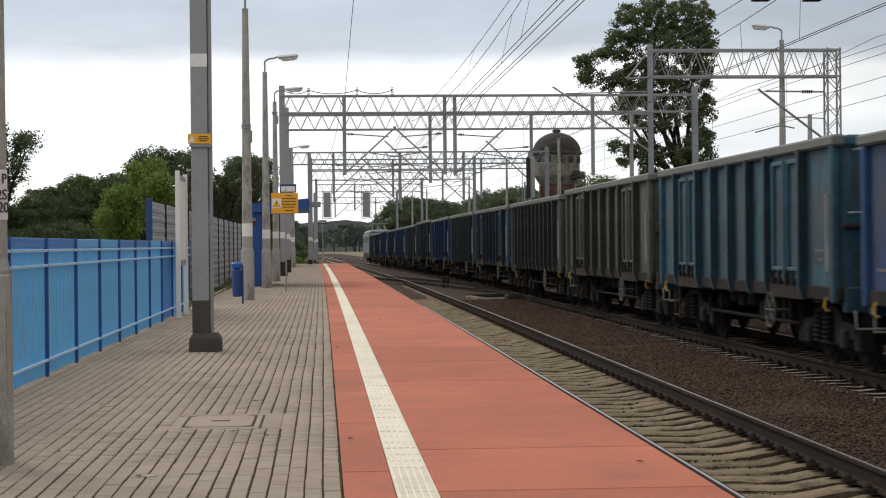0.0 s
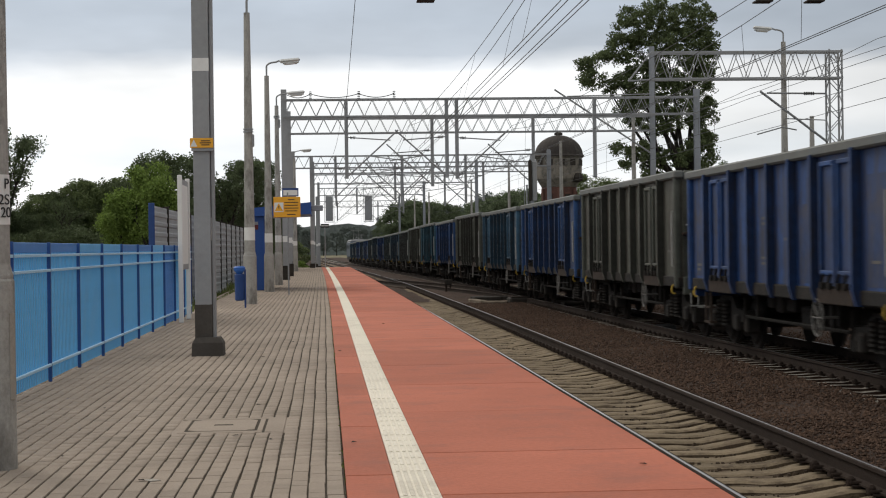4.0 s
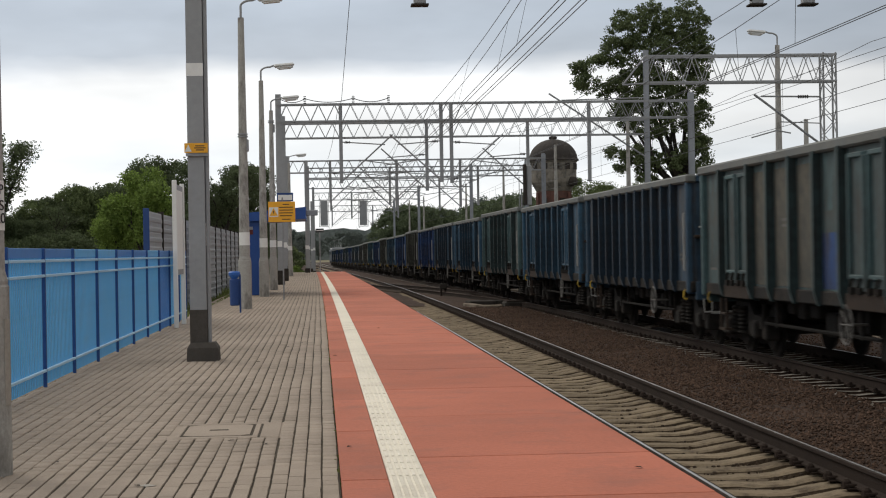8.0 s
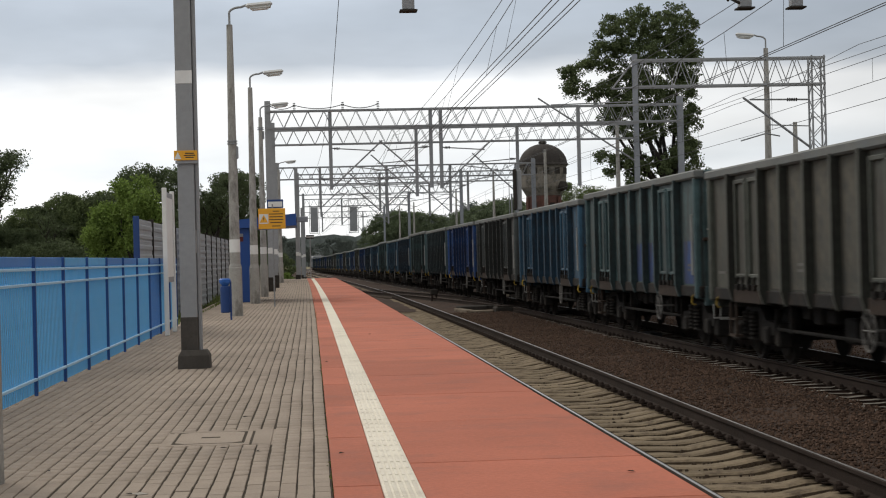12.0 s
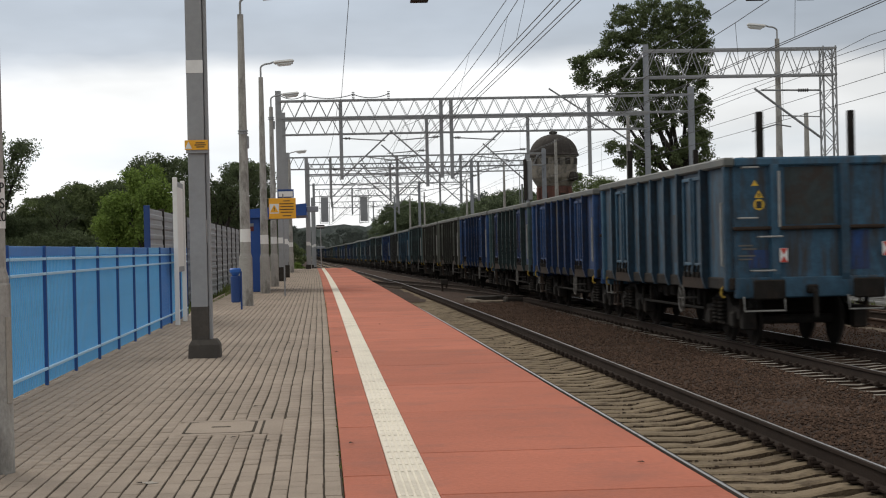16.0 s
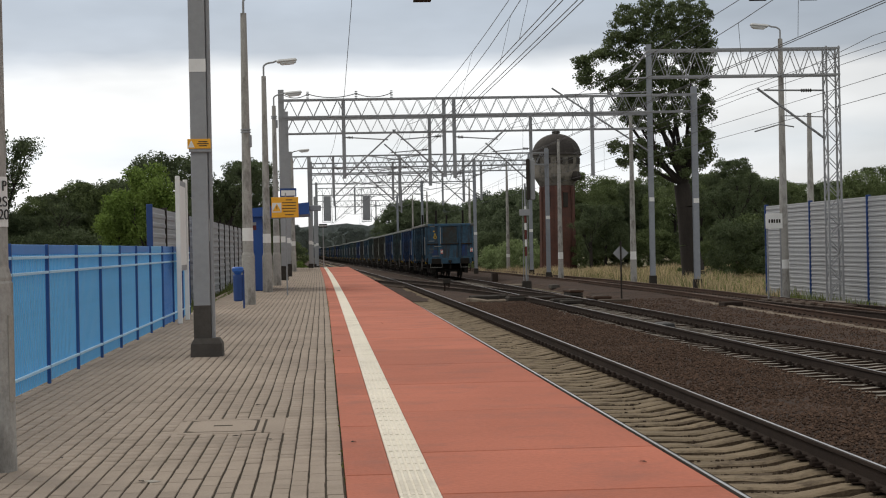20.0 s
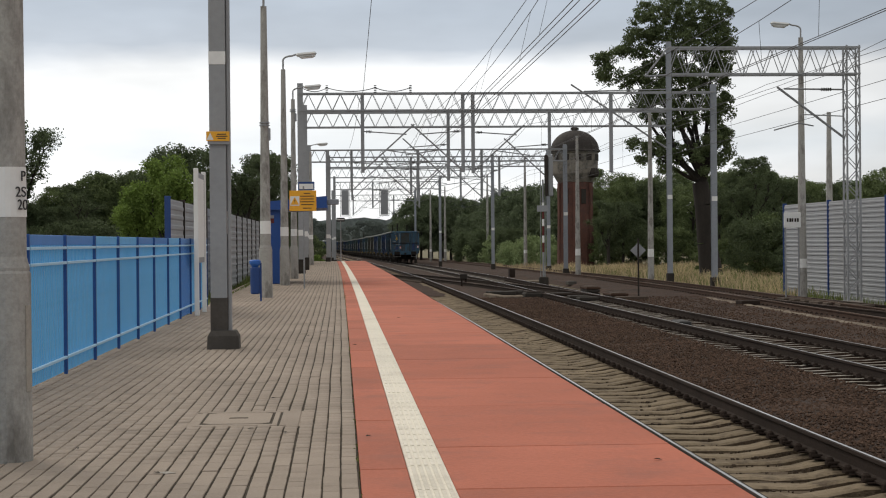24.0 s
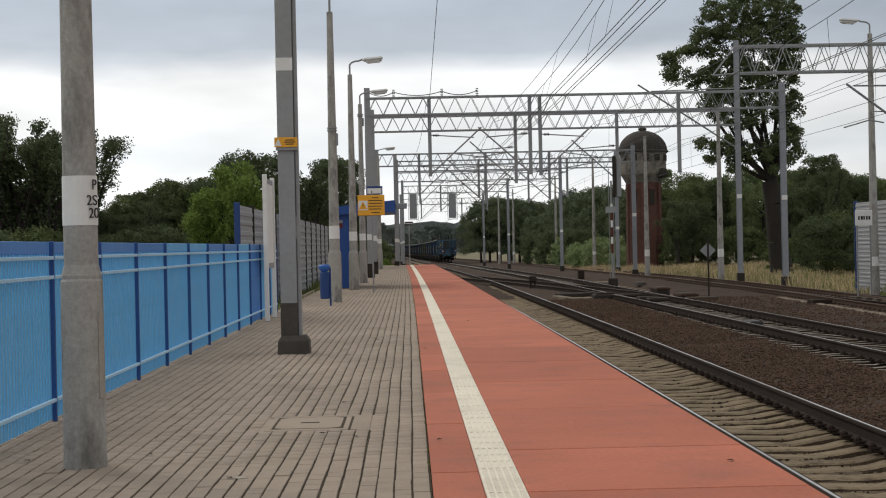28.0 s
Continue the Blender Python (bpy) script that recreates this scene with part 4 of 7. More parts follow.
    for k in (-1, 1):
        for y in (-1.9, -1.2, -0.4, 0.5, 1.2, 1.8):
            d, z = 0.12 + 0.2 * rng.random(), 0.45 + 0.35 * rng.random()
            u.box(k * 0.85 - 0.15, k * 0.85 + 0.2, y - d, y + d, z, z + 0.15 + 0.25 * rng.random(), 0.03)
        for y in (-5.9, -3.1, 3.1, 5.9):
            u.tube((k * 1.15, y - 0.25, 0.95), (k * 1.05, y + 0.2, 0.35), 0.04, 0.04, 6)
            u.box(k * 1.0 - 0.1, k * 1.0 + 0.15, y - 0.12, y + 0.12, 0.3, 0.7, 0.03)
    part("underframe", u, GEAR, t)
    for y in (-4.5, 4.5):
        bogie(t, y)
    return t


WALLS = ("side_wall", "end_wall", "door")
TRIM = ("rib", "door_leaf", "lock_bar", "corner_post", "end_rail", "end_post", "headstock")


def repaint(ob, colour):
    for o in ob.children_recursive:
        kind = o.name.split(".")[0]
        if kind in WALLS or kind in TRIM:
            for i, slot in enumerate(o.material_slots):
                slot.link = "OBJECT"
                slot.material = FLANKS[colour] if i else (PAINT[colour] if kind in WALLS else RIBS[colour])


# from the last wagon forwards
TRAIN = ["steel", "royal", "teal", "royal", "olive", "olive", "teal", "steel", "brown", "bright", "grey", "teal", "dusk", "steel", "teal", "steel", "dusk", "bright",
         "olive", "royal", "steel", "olive", "royal", "sea", "olive", "brown", "dusk", "grey", "bright", "dusk", "grey", "royal", "dusk", "royal", "dusk", "steel"]
LOOKS = {"royal": "weathered royal blue open freight wagon with rust stains", "steel": "faded steel-blue open freight wagon with worn paint", "teal": "grimy grey-teal open freight wagon with patched paint",
         "brown": "dirty brown-grey open freight wagon with ribbed sides", "olive": "dusty olive-grey open freight wagon with ribbed sides", "dusk": "dark slate-blue open freight wagon with grimy sides",
         "grey": "dull green-grey open freight wagon with ribbed sides", "bright": "freshly painted bright blue open freight wagon", "sea": "faded sea-blue open freight wagon with scratched paint"}
TALL = (6, 11, 14, 18, 21, 23, 24, 29, 33)      # wagons of a higher build
PLAIN = (10, 12, 25, 27, 31)                    # wagons with ribs alone and no doors
tail_wagon = wagon("steel", 3.34, 6.40)
models = {"tall": wagon("olive", 3.37), "low": wagon("royal", 3.29), "plain": wagon("grey", 3.29, doors=False)}
wagons, used = [tail_wagon], set()
for k, colour in enumerate(TRAIN[1:], 1):
    model = "tall" if k in TALL else ("plain" if k in PLAIN else "low")
    w = copy_thing(models[model], pose(0, 0, 0)) if model in used else models[model]
    used.add(model)
    wagons.append(w)
for w, colour in zip(wagons[1:], TRAIN[1:]):
    repaint(w, colour)
for w, colour in zip(wagons, TRAIN):
    tagged(w, LOOKS[colour])


def patch(k, side_y, z0, z1, width, material, name="paint_patch", label="patch of fresh blue paint"):
    """Paint renewed on the panels between the ribs."""
    part(name, Shape().box(0, 0.006 if name != "faded_panel" else 0.003, -width / 2, width / 2, z0, z1), material, wagons[k], label, at=pose(-SIDE - 0.031, side_y, 0, 0, 0, 180))


for k, ys in ((6, (-5.25, -1.90, -0.64)), (14, (-1.90, -0.64)), (11, (-5.25, -1.90)), (2, (1.90, -1.90, -5.25))):
    for y in ys:
        patch(k, y, FLOOR + 0.05, FLOOR + (0.85 if k != 2 else 1.85), 1.08, PAINT["bright"])
DULLPATCH = mat("dull_brown_paint", (0.034, 0.046, 0.048), 0.7, big=1.1, small=6, vary=0.5, dark=(0.042, 0.028, 0.02), stain=0.8, stain_at=0.5)
TAN = mat("tan_primer", (0.088, 0.081, 0.062), 0.75, big=0.9, small=6, vary=0.5, dark=(0.025, 0.032, 0.034), stain=0.6, stain_at=0.5)
for k, ys in ((11, (1.90, 0.64, -0.64)), (4, (-5.25, -1.90, -0.64, 0.64)), (5, (1.90, 0.64, -0.64, -1.90)), (14, (0.64,)), (1, (0.64,)), (21, (1.90, -0.64)), (24, (-1.90, -5.25))):
    for y in ys:
        patch(k, y, FLOOR + 0.05, 3.10, 1.08, TAN, "primer_patch", "tan primer showing between the ribs")
FADED = {}
for key, colour in WAGON_COLOURS.items():
    FADED[key] = mat("faded_paint_" + key, tuple(c * 0.75 + 0.008 for c in colour), 0.65, big=0.9, small=7.0, vary=0.6, dark=(0.075, 0.060, 0.045), stain=0.85, stain_at=0.50, streak=(4, 4, 0.6), bump=0.1)
PANELS = (-5.25, -1.90, -0.64, 0.64, 1.90, 5.25)
pick = np.random.default_rng(9)
for k, colour in enumerate(TRAIN):
    for y in PANELS:
        if pick.random() < 0.55:
            lo, hi = FLOOR + 0.06 + 0.9 * pick.random() ** 3, 3.10 - 1.1 * pick.random() ** 2
            patch(k, y + 0.05 * pick.normal(), lo, hi, 0.85 + 0.22 * pick.random(), FADED[colour], "faded_panel", "faded and scraped paint")
for o in wagons[2].children_recursive:
    if o.name.split(".")[0] in ("door", "door_leaf", "lock_bar"):
        o.material_slots[0].material = PAINT["bright"]
CYAN = mat("cyan_spray", (0.03, 0.30, 0.42), 0.6, vary=0.3, bump=0.0)
for y, z, m in ((0.7, 1.5, CYAN), (0.2, 1.75, CYAN), (-0.3, 1.45, MARK), (0.45, 1.35, MARK)):
    part("graffiti", Shape().box(0, 0.008, -0.35, 0.35, z - 0.16, z + 0.2, 0.003), m, wagons[25], "sprayed cyan and yellow scrawl", at=pose(-SIDE - 0.031, y, 0, 12, 0, 180))

# tail of the last wagon: signal plates, warning marks and two stakes
last, HALF = wagons[0], 6.40
for x, z in ((-0.50, 1.62), (1.33, 1.70)):
    p = part("tail_plate", Shape().box(-0.07, 0.07, -0.02, 0.0, -0.125, 0.125, 0.006), WHITE, last, "red and white tail signal plate", at=pose(x, -HALF - 0.18, z))
    h = Shape().add([(-0.065, -0.024, 0.12), (0.065, -0.024, 0.12), (0, -0.024, 0.01)], [(0, 1, 2)]).add([(-0.065, -0.024, -0.12), (0.065, -0.024, -0.12), (0, -0.024, -0.01)], [(0, 2, 1)])
    part("wedge", h, REDP, p)
sign = Shape()
sign.add([(-0.13, -0.004, 2.84), (0.0, -0.004, 2.84), (-0.07, -0.004, 2.94)], [(0, 1, 2)])
sign.add([(-0.08, -0.004, 2.63), (0.08, -0.004, 2.63), (0, -0.004, 2.77)], [(0, 1, 2)])
sign.add([(0.1 * math.cos(2 * math.pi * i / 16), -0.004, 2.51 + 0.1 * math.sin(2 * math.pi * i / 16)) for i in range(16)], [tuple(range(16))])
marks = part("warning_marks", sign, MARK, last, "yellow warning marks on the end wall", at=pose(-0.88, -HALF - 0.035, 0))
part("pictogram", Shape().box(-0.05, 0.05, -0.010, -0.006, 2.45, 2.57).box(-0.015, 0.015, -0.010, -0.006, 2.65, 2.71), BLACK, marks)
part("renewed_panel", Shape().box(-0.17, 0.17, -0.008, 0, 1.35, 2.04), PAINT["bright"], last, "bright blue renewed panel", at=pose(0.90, -HALF - 0.032, 0))
part("renewed_panel", Shape().box(-0.24, 0.24, -0.008, 0, 1.40, 1.72), PAINT["bright"], last, "bright blue renewed panel", at=pose(-0.84, -HALF - 0.032, 0))
part("rust_patch", Shape().box(-0.44, 0.44, -0.006, 0, 2.16, 3.16), DULLPATCH, last, "brown rust spread over the upper end panel", at=pose(0.02, -HALF - 0.032, 0))
bars = Shape()
for z, x0, x1 in ((1.80, -0.26, 0.0), (1.74, -0.2, 0.06), (1.62, -0.26, 0.04), (1.56, -0.26, -0.02)):
    bars.box(x0, x1, -0.010, -0.006, z - 0.014, z + 0.014)
part("lettering_bars", bars, WORN, last, "faded white lettering", at=pose(-1.0, -HALF - 0.032, 0))
for y in (-HALF + 0.2, HALF - 0.2):
    for x in (-0.78, 0.86):
        part("stake", Shape().box(-0.06, 0.06, -0.05, 0.05, FLOOR, 4.15, 0.01), GEAR, last, "dark upright stake", at=pose(x, y, 0))


# faded lettering and the white grab bars that some wagons carry
def side_marks(k, seed):
    pick = np.random.default_rng(seed)
    s = Shape()
    for y, z in ((5.2, 1.75), (5.2, 1.62), (-0.55, 2.3), (-0.6, 1.65), (0.75, 1.95), (-5.4, 1.5)):
        if pick.random() < 0.65:
            w = 0.12 + 0.16 * pick.random()
            for j in range(int(1 + 2 * pick.random())):
                s.box(-0.002, 0.004, y - w, y + w * pick.random(), z - 0.09 * j - 0.022, z - 0.09 * j + 0.022)
    if s.v:
        part("lettering_bars", s, WORN, wagons[k], "faded white lettering", at=pose(-SIDE - 0.036, 0, 0, 0, 0, 180))


for k in range(1, len(wagons)):
    side_marks(k, 40 + k)


def locomotive():
    t = thing("electric_locomotive", "dark blue-grey electric locomotive hauling the freight train", "locomotive", "")
    body = mat("loco_paint", (0.085, 0.11, 0.14), 0.5, vary=0.2, dark=(0.05, 0.05, 0.05), stain=0.5, stain_at=0.55)
    cream = mat("loco_front", (0.35, 0.34, 0.30), 0.5, vary=0.15)
    glass = mat("dark_glass", (0.01, 0.012, 0.015), 0.1, bump=0.0)
    L, W = 8.8, 1.48
    s = Shape().box(-W, W, -L, L, 1.15, 3.55, 0.15)
    part("body", s, body, t)
    part("skirt", Shape().box(-W + 0.05, W - 0.05, -L + 0.2, L - 0.2, 0.75, 1.15, 0.03), GEAR, t)
    part("roof", Shape().box(-W + 0.12, W - 0.12, -L + 0.4, L - 0.4, 3.5, 3.85, 0.14), STEELD, t)
    for k in (-1, 1):
        part("cab_front", Shape().box(-W + 0.1, W - 0.1, k * L - 0.03, k * L + 0.03, 1.3, 2.3, 0.02), cream, t)
        for x in (-0.62, 0.62):
            part("windscreen", Shape().box(x - 0.5, x + 0.5, k * L - 0.04, k * L + 0.04, 2.5, 3.2, 0.02), glass, t)
            part("buffer", buffer_shape(), GEAR, t, at=pose(x * 1.41, k * L, 1.04, 0, 0, 0 if k > 0 else 180))
        for y in (-6, -3, 0, 3, 6):
            part("side_window", Shape().box(k * W - 0.02, k * W + 0.02, y - 0.5, y + 0.5, 2.5, 3.1, 0.01), glass, t)
        bogie(t, k * 5.2)
        p = Shape()
        y = k * 6.2
        p.box(-0.7, 0.7, y - 0.9, y + 0.9, 3.85, 3.95, 0.02)
        for x in (-0.5, 0.5):
            p.tube((x, y - 0.6, 3.95), (x * 0.7, y + 0.9, 4.35), 0.03, 0.03, 6).tube((x * 0.7, y + 0.9, 4.35), (x * 0.9, y - 0.3, 4.6 if k < 0 else 5.5), 0.025, 0.025, 6)
        p.tube((-0.85, y - 0.3, 4.6 if k < 0 else 5.5), (0.85, y - 0.3, 4.6 if k < 0 else 5.5), 0.03, 0.03, 6)
        part("pantograph", p, STEELD, t)
    return t


loco = locomotive()


# ---- platform furniture ----
def fence():
    t = thing("blue_fence", "bright blue metal picket fence along the back of the platform", "fence")
    ys = [18.1 + 2.13 * k for k in range(-5, 9)] + [36.9]
    post = Shape().box(-0.019, 0.019, -0.019, 0.019, 0, 1.40, 0.005).mesh("post", POSTBLUE)
    for y in ys:
        part("post", post, POSTBLUE, t, "dark blue fence post", at=pose(LEFT + 0.02, y, 0))
    pick = Shape().box(-0.006, 0.006, -0.024, 0.024, 0.02, 1.33, 0.002).mesh("picket", FENCE)
    deep = Shape().box(-0.006, 0.006, -0.024, 0.024, 0.02, 1.33, 0.002).mesh("picket", FENCEB)
    for a, b in zip(ys, ys[1:]):
        s = Shape()
        number = ys.index(a)
        band = FENCE if number in (6, 7, 10) else FENCEB
        p = part("panel", s.box(-0.012, 0.012, a + 0.04, b - 0.04, 1.30, 1.395, 0.004), band, t, "light blue fence panel" if band is FENCE else "blue fence panel with a deep blue top", at=pose(LEFT, 0, 0))
        for z in (0.17, 1.12, 1.27):
            part("bar", Shape().box(0.016, 0.045, a + 0.035, b - 0.035, z - 0.014, z + 0.014, 0.004), FENCEL, p, "light blue cross bar")
        n = 21
        for i in range(n):
            part("picket", deep if number == 11 else pick, FENCE, p, at=pose(0, a + 0.06 + (b - a - 0.12) * i / (n - 1), 0))
    return t


def lamp_arm(s, h, out, rise, slope=4):
    """A bent pipe from the pole top towards the tracks, and where it ends."""
    pts = [(0, 0, h - 0.1), (0, 0, h + rise * 0.55)]
    for i in range(1, 7):
        a = radians(90 - 15 * i)
        pts.append((0.28 * (1 - math.sin(a)), 0, h + rise * 0.55 + 0.28 * math.cos(a) * rise))
    x, z = pts[-1][0], pts[-1][2]
    pts.append((out * 0.55, 0, z + 0.05))
    s.path(pts, 0.028, 8)
    return out * 0.55, z + 0.05


def street_lamp(x, y, h, r0, r1, band, label, out=0.75, flip=False, collar=0.0, ring=0.0):
    t = thing("street_lamp", label, "street lamp", "lamps along the platform", at=pose(x, y, 0 if x < 3 else -0.75, 0, 0, 180 if flip else 0))
    s = Shape()
    if collar:
        prof = [(r0 * 1.27, -0.1), (r0 * 1.24, 0.3), (r0 * 1.22, collar - 0.02), (r0 * 1.22, collar), (r0 * 1.14, collar + 0.015), (r0 * 1.16, collar + 0.035), (r0 * 1.0, collar + 0.10), (r1, h)]
    else:
        prof = [(r0, -0.1), (r1, h)]
    part("pole", s.lathe(prof, 20), POLE, t, smooth=False)
    if band:
        z0, z1 = band
        def rad(z):
            foot = collar + 0.10 if collar else -0.1
            return r0 + (r1 - r0) * (z - foot) / (h - foot) + 0.004
        part("white_band", Shape().lathe([(rad(z0), z0), (rad(z1), z1)], 20), WHITE, t, "white painted band")
    if ring:
        q = Shape()
        for z in (ring, ring - 0.06):
            q.lathe([(r0 * 0.75, z), (r0 * 0.95, z + 0.005), (r0 * 0.95, z + 0.035), (r0 * 0.75, z + 0.04)], 16)
        q.box(r0 * 0.5, r0 * 1.1, -0.05, 0.05, ring - 0.4, ring - 0.1, 0.02)
        part("clamp", q, STEELD, t)
    a = Shape()
    ex, ez = lamp_arm(a, h, out, 0.5)
    part("arm", a, STEEL, t)
    l = Shape()
    l.box(-0.32, 0.32, -0.11, 0.11, -0.055, 0.055, 0.05)
    l.box(-0.22, 0.28, -0.085, 0.085, -0.095, -0.05, 0.04)
    head = part("lamp_head", l, LAMPWHITE, t, "pale grey lantern", at=pose(ex + 0.3, 0, ez, 0, -5, 0))
    part("lens", Shape().box(-0.18, 0.22, -0.07, 0.07, -0.125, -0.09, 0.03), WHITE, head)
    return t


def near_pole():
    t = street_lamp(-2.0, 10.85, 7.6, 0.105, 0.072, (1.47, 1.77), "grey concrete lamp post with a white lettered band", collar=1.13)
    for words, z, turn in (("P", 1.712, 61), ("2S", 1.617, 50), ("20", 1.540, 57)):
        me = text_mesh(words, 0.088, BLACK)
        part("lettering", me, BLACK, t, at=pose(0.1125 * math.sin(radians(turn)), -0.1125 * math.cos(radians(turn)), z, 90, 0, turn))
    s = Shape().box(-0.004, 0.004, -0.025, 0.025, 0.42, 0.94, 0.002)
    part("door", s, CONCRETE, t, "small service door", at=pose(0.119, -0.055, 0, 0, 0, -25))


def h_mast(x, y, z, h, name="mast", wide=0.125, label="grey steel H-section catenary mast on a dark base", material=None, ladder=False):
    t = thing("catenary_mast", label, "catenary mast", "catenary masts", at=pose(x, y, z))
    m = material or STEEL
    s = Shape()
    s.box(-wide, wide, -wide, -wide + 0.02, 0, h, 0.003).box(-wide, wide, wide - 0.02, wide, 0, h, 0.003).box(-0.007, 0.007, -wide + 0.021, wide - 0.021, 0, h)
    part("column", s, m, t)
    return t


def first_mast():
    t = h_mast(-1.51, 22.15, 0, 10.6, wide=0.102)
    b = Shape()
    v0 = [(-0.2, -0.2, -0.05), (0.2, -0.2, -0.05), (0.2, 0.2, -0.05), (-0.2, 0.2, -0.05)]
    v1 = [(-0.19, -0.19, 0.16), (0.19, -0.19, 0.16), (0.19, 0.19, 0.16), (-0.19, 0.19, 0.16)]
    v2 = [(-0.15, -0.15, 0.225), (0.15, -0.15, 0.225), (0.15, 0.15, 0.225), (-0.15, 0.15, 0.225)]
    b.add(v0 + v1 + v2, [(3, 2, 1, 0)] + [(4 * j + i, 4 * j + (i + 1) % 4, 4 * j + 4 + (i + 1) % 4, 4 * j + 4 + i) for j in range(2) for i in range(4)] + [(8, 9, 10, 11)])
    part("base", b, TAR, t, "dark concrete base block", at=pose(0.05, 0, 0))
    c = Shape().box(-0.107, 0.107, -0.107, 0.107, 0.2, 0.63, 0.004)
    part("foot_coat", c, TAR, t, "tarred foot of the mast")
    part("white_band", Shape().box(-0.104, 0.104, -0.106, -0.1025, 3.51, 3.67), WHITE, t, "white painted band")
    part("conduit", Shape().box(0.108, 0.152, -0.06, 0.06, 0.2, 8.4, 0.006), STEEL, t, "grey cable conduit up the mast")
    part("tag", Shape().box(0.103, 0.145, -0.055, -0.05, 1.42, 1.70), WHITE, t, "white number tag")
    g = part("warning_sign", Shape().box(-0.035, 0.15, -0.16, -0.145, 2.56, 2.68, 0.003), YELLOW, t, "yellow high-voltage warning sign")
    part("pictogram", Shape().box(-0.135, -0.035, -0.160, -0.145, 2.56, 2.68, 0.003), YELLOW, g)
    k = Shape().add([(-0.13, -0.162, 2.575), (-0.045, -0.162, 2.575), (-0.087, -0.162, 2.665)], [(0, 1, 2)])
    part("triangle", k, WHITE, g)
    bars = Shape()
    for z, w in ((2.645, 0.055), (2.62, 0.07), (2.595, 0.05)):
        bars.box(0.055 - w, 0.055 + w, -0.1625, -0.16, z - 0.006, z + 0.006)
    part("printed_bars", bars, BLACK, g)
    part("bracket", Shape().box(-0.12, 0.16, -0.145, -0.105, 2.52, 2.56, 0.003), STEELD, g)
    return t


fence()
near_pole()
first_mast()
street_lamp(-1.80, 42.6, 6.95, 0.128, 0.072, (1.52, 1.83), "grey concrete lamp post with a white band on the platform", collar=1.15, ring=4.15, out=0.75)
street_lamp(-1.73, 54.7, 6.62, 0.125, 0.07, (1.51, 1.79), "grey concrete lamp post with a white band on the platform", collar=1.1, out=0.75)
street_lamp(-1.70, 64.6, 6.5, 0.12, 0.07, (1.55, 1.80), "grey concrete lamp post with a cable clamp on the platform", collar=1.1, ring=6.1, out=0.75)
street_lamp(-1.75, 104.0, 6.6, 0.12, 0.07, (1.50, 1.76), "grey concrete lamp post towards the platform's end", collar=1.1, out=0.75)


MAROON = mat("dark_red_paint", (0.12, 0.025, 0.022), 0.7, vary=0.2, bump=0.0)
BINBLUE = mat("bin_blue", (0.03, 0.13, 0.46), 0.5, vary=0.2, bump=0.02)


def litter_bin():
    t = thing("litter_bin", "blue metal litter bin on a post", "litter bin", at=pose(-1.93, 40.0, 0))
    part("drum", Shape().lathe([(0.085, 0.16), (0.105, 0.18), (0.112, 0.74), (0.10, 0.76)], 18), FENCED, t, "blue drum", smooth=False)
    part("hood", Shape().lathe([(0.06, 0.76), (0.125, 0.84), (0.132, 0.90), (0.10, 0.93)], 18), BINBLUE, t)
    part("post", Shape().box(0.105, 0.145, -0.02, 0.02, 0, 0.86, 0.006), FENCED, t)


def notice_board():
    t = thing("notice_board", "white timetable board on two posts seen edge-on", "notice board", at=pose(-2.60, 32.2, 0))
    for y in (0.0, 1.75):
        part("post", Shape().box(-0.042, 0.042, y - 0.04, y + 0.04, 0, 2.66, 0.01), WHITE, t)
    part("panel", Shape().box(-0.012, 0.012, 0.06, 1.69, 0.95, 2.6, 0.004), STEEL, t)
    part("sheet", Shape().box(0.012, 0.016, 0.16, 1.6, 1.05, 2.5, 0.001), WHITE, t)


def yellow_sign():
    t = thing("warning_board", "yellow warning board with a black triangle on a thin post", "warning sign", at=pose(-1.07, 50.5, 0))
    part("post", Shape().tube((0.02, 0, 0), (0.02, 0, 2.9), 0.022, 0.022, 8), STEELD, t)
    b = part("board", Shape().box(-0.38, 0.38, -0.04, -0.02, 2.20, 2.78, 0.006), YELLOW, t)
    part("pictogram", Shape().box(-0.36, -0.10, -0.046, -0.04, 2.35, 2.62, 0.002), WHITE, b)
    part("triangle", Shape().add([(-0.35, -0.048, 2.38), (-0.11, -0.048, 2.38), (-0.23, -0.048, 2.6)], [(0, 1, 2)]), YELLOW, b)
    part("bolt", Shape().add([(-0.25, -0.050, 2.52), (-0.215, -0.050, 2.52), (-0.225, -0.050, 2.41)], [(0, 2, 1)]), BLACK, b)
    s = Shape()
    for z, w in ((2.70, 0.09), (2.62, 0.2), (2.54, 0.19), (2.46, 0.2), (2.38, 0.17), (2.28, 0.12)):
        s.box(0.12 - w, 0.12 + w, -0.046, -0.04, z - 0.011, z + 0.011)
    part("printed_bars", s, BLACK, b)
    u = part("upper_plate", Shape().box(-0.13, 0.33, 0.0, 0.02, 2.79, 3.03, 0.005), FENCED, t, "blue rimmed plate")
    part("sheet", Shape().box(-0.10, 0.30, -0.006, 0.0, 2.82, 2.97, 0.002), WHITE, u)


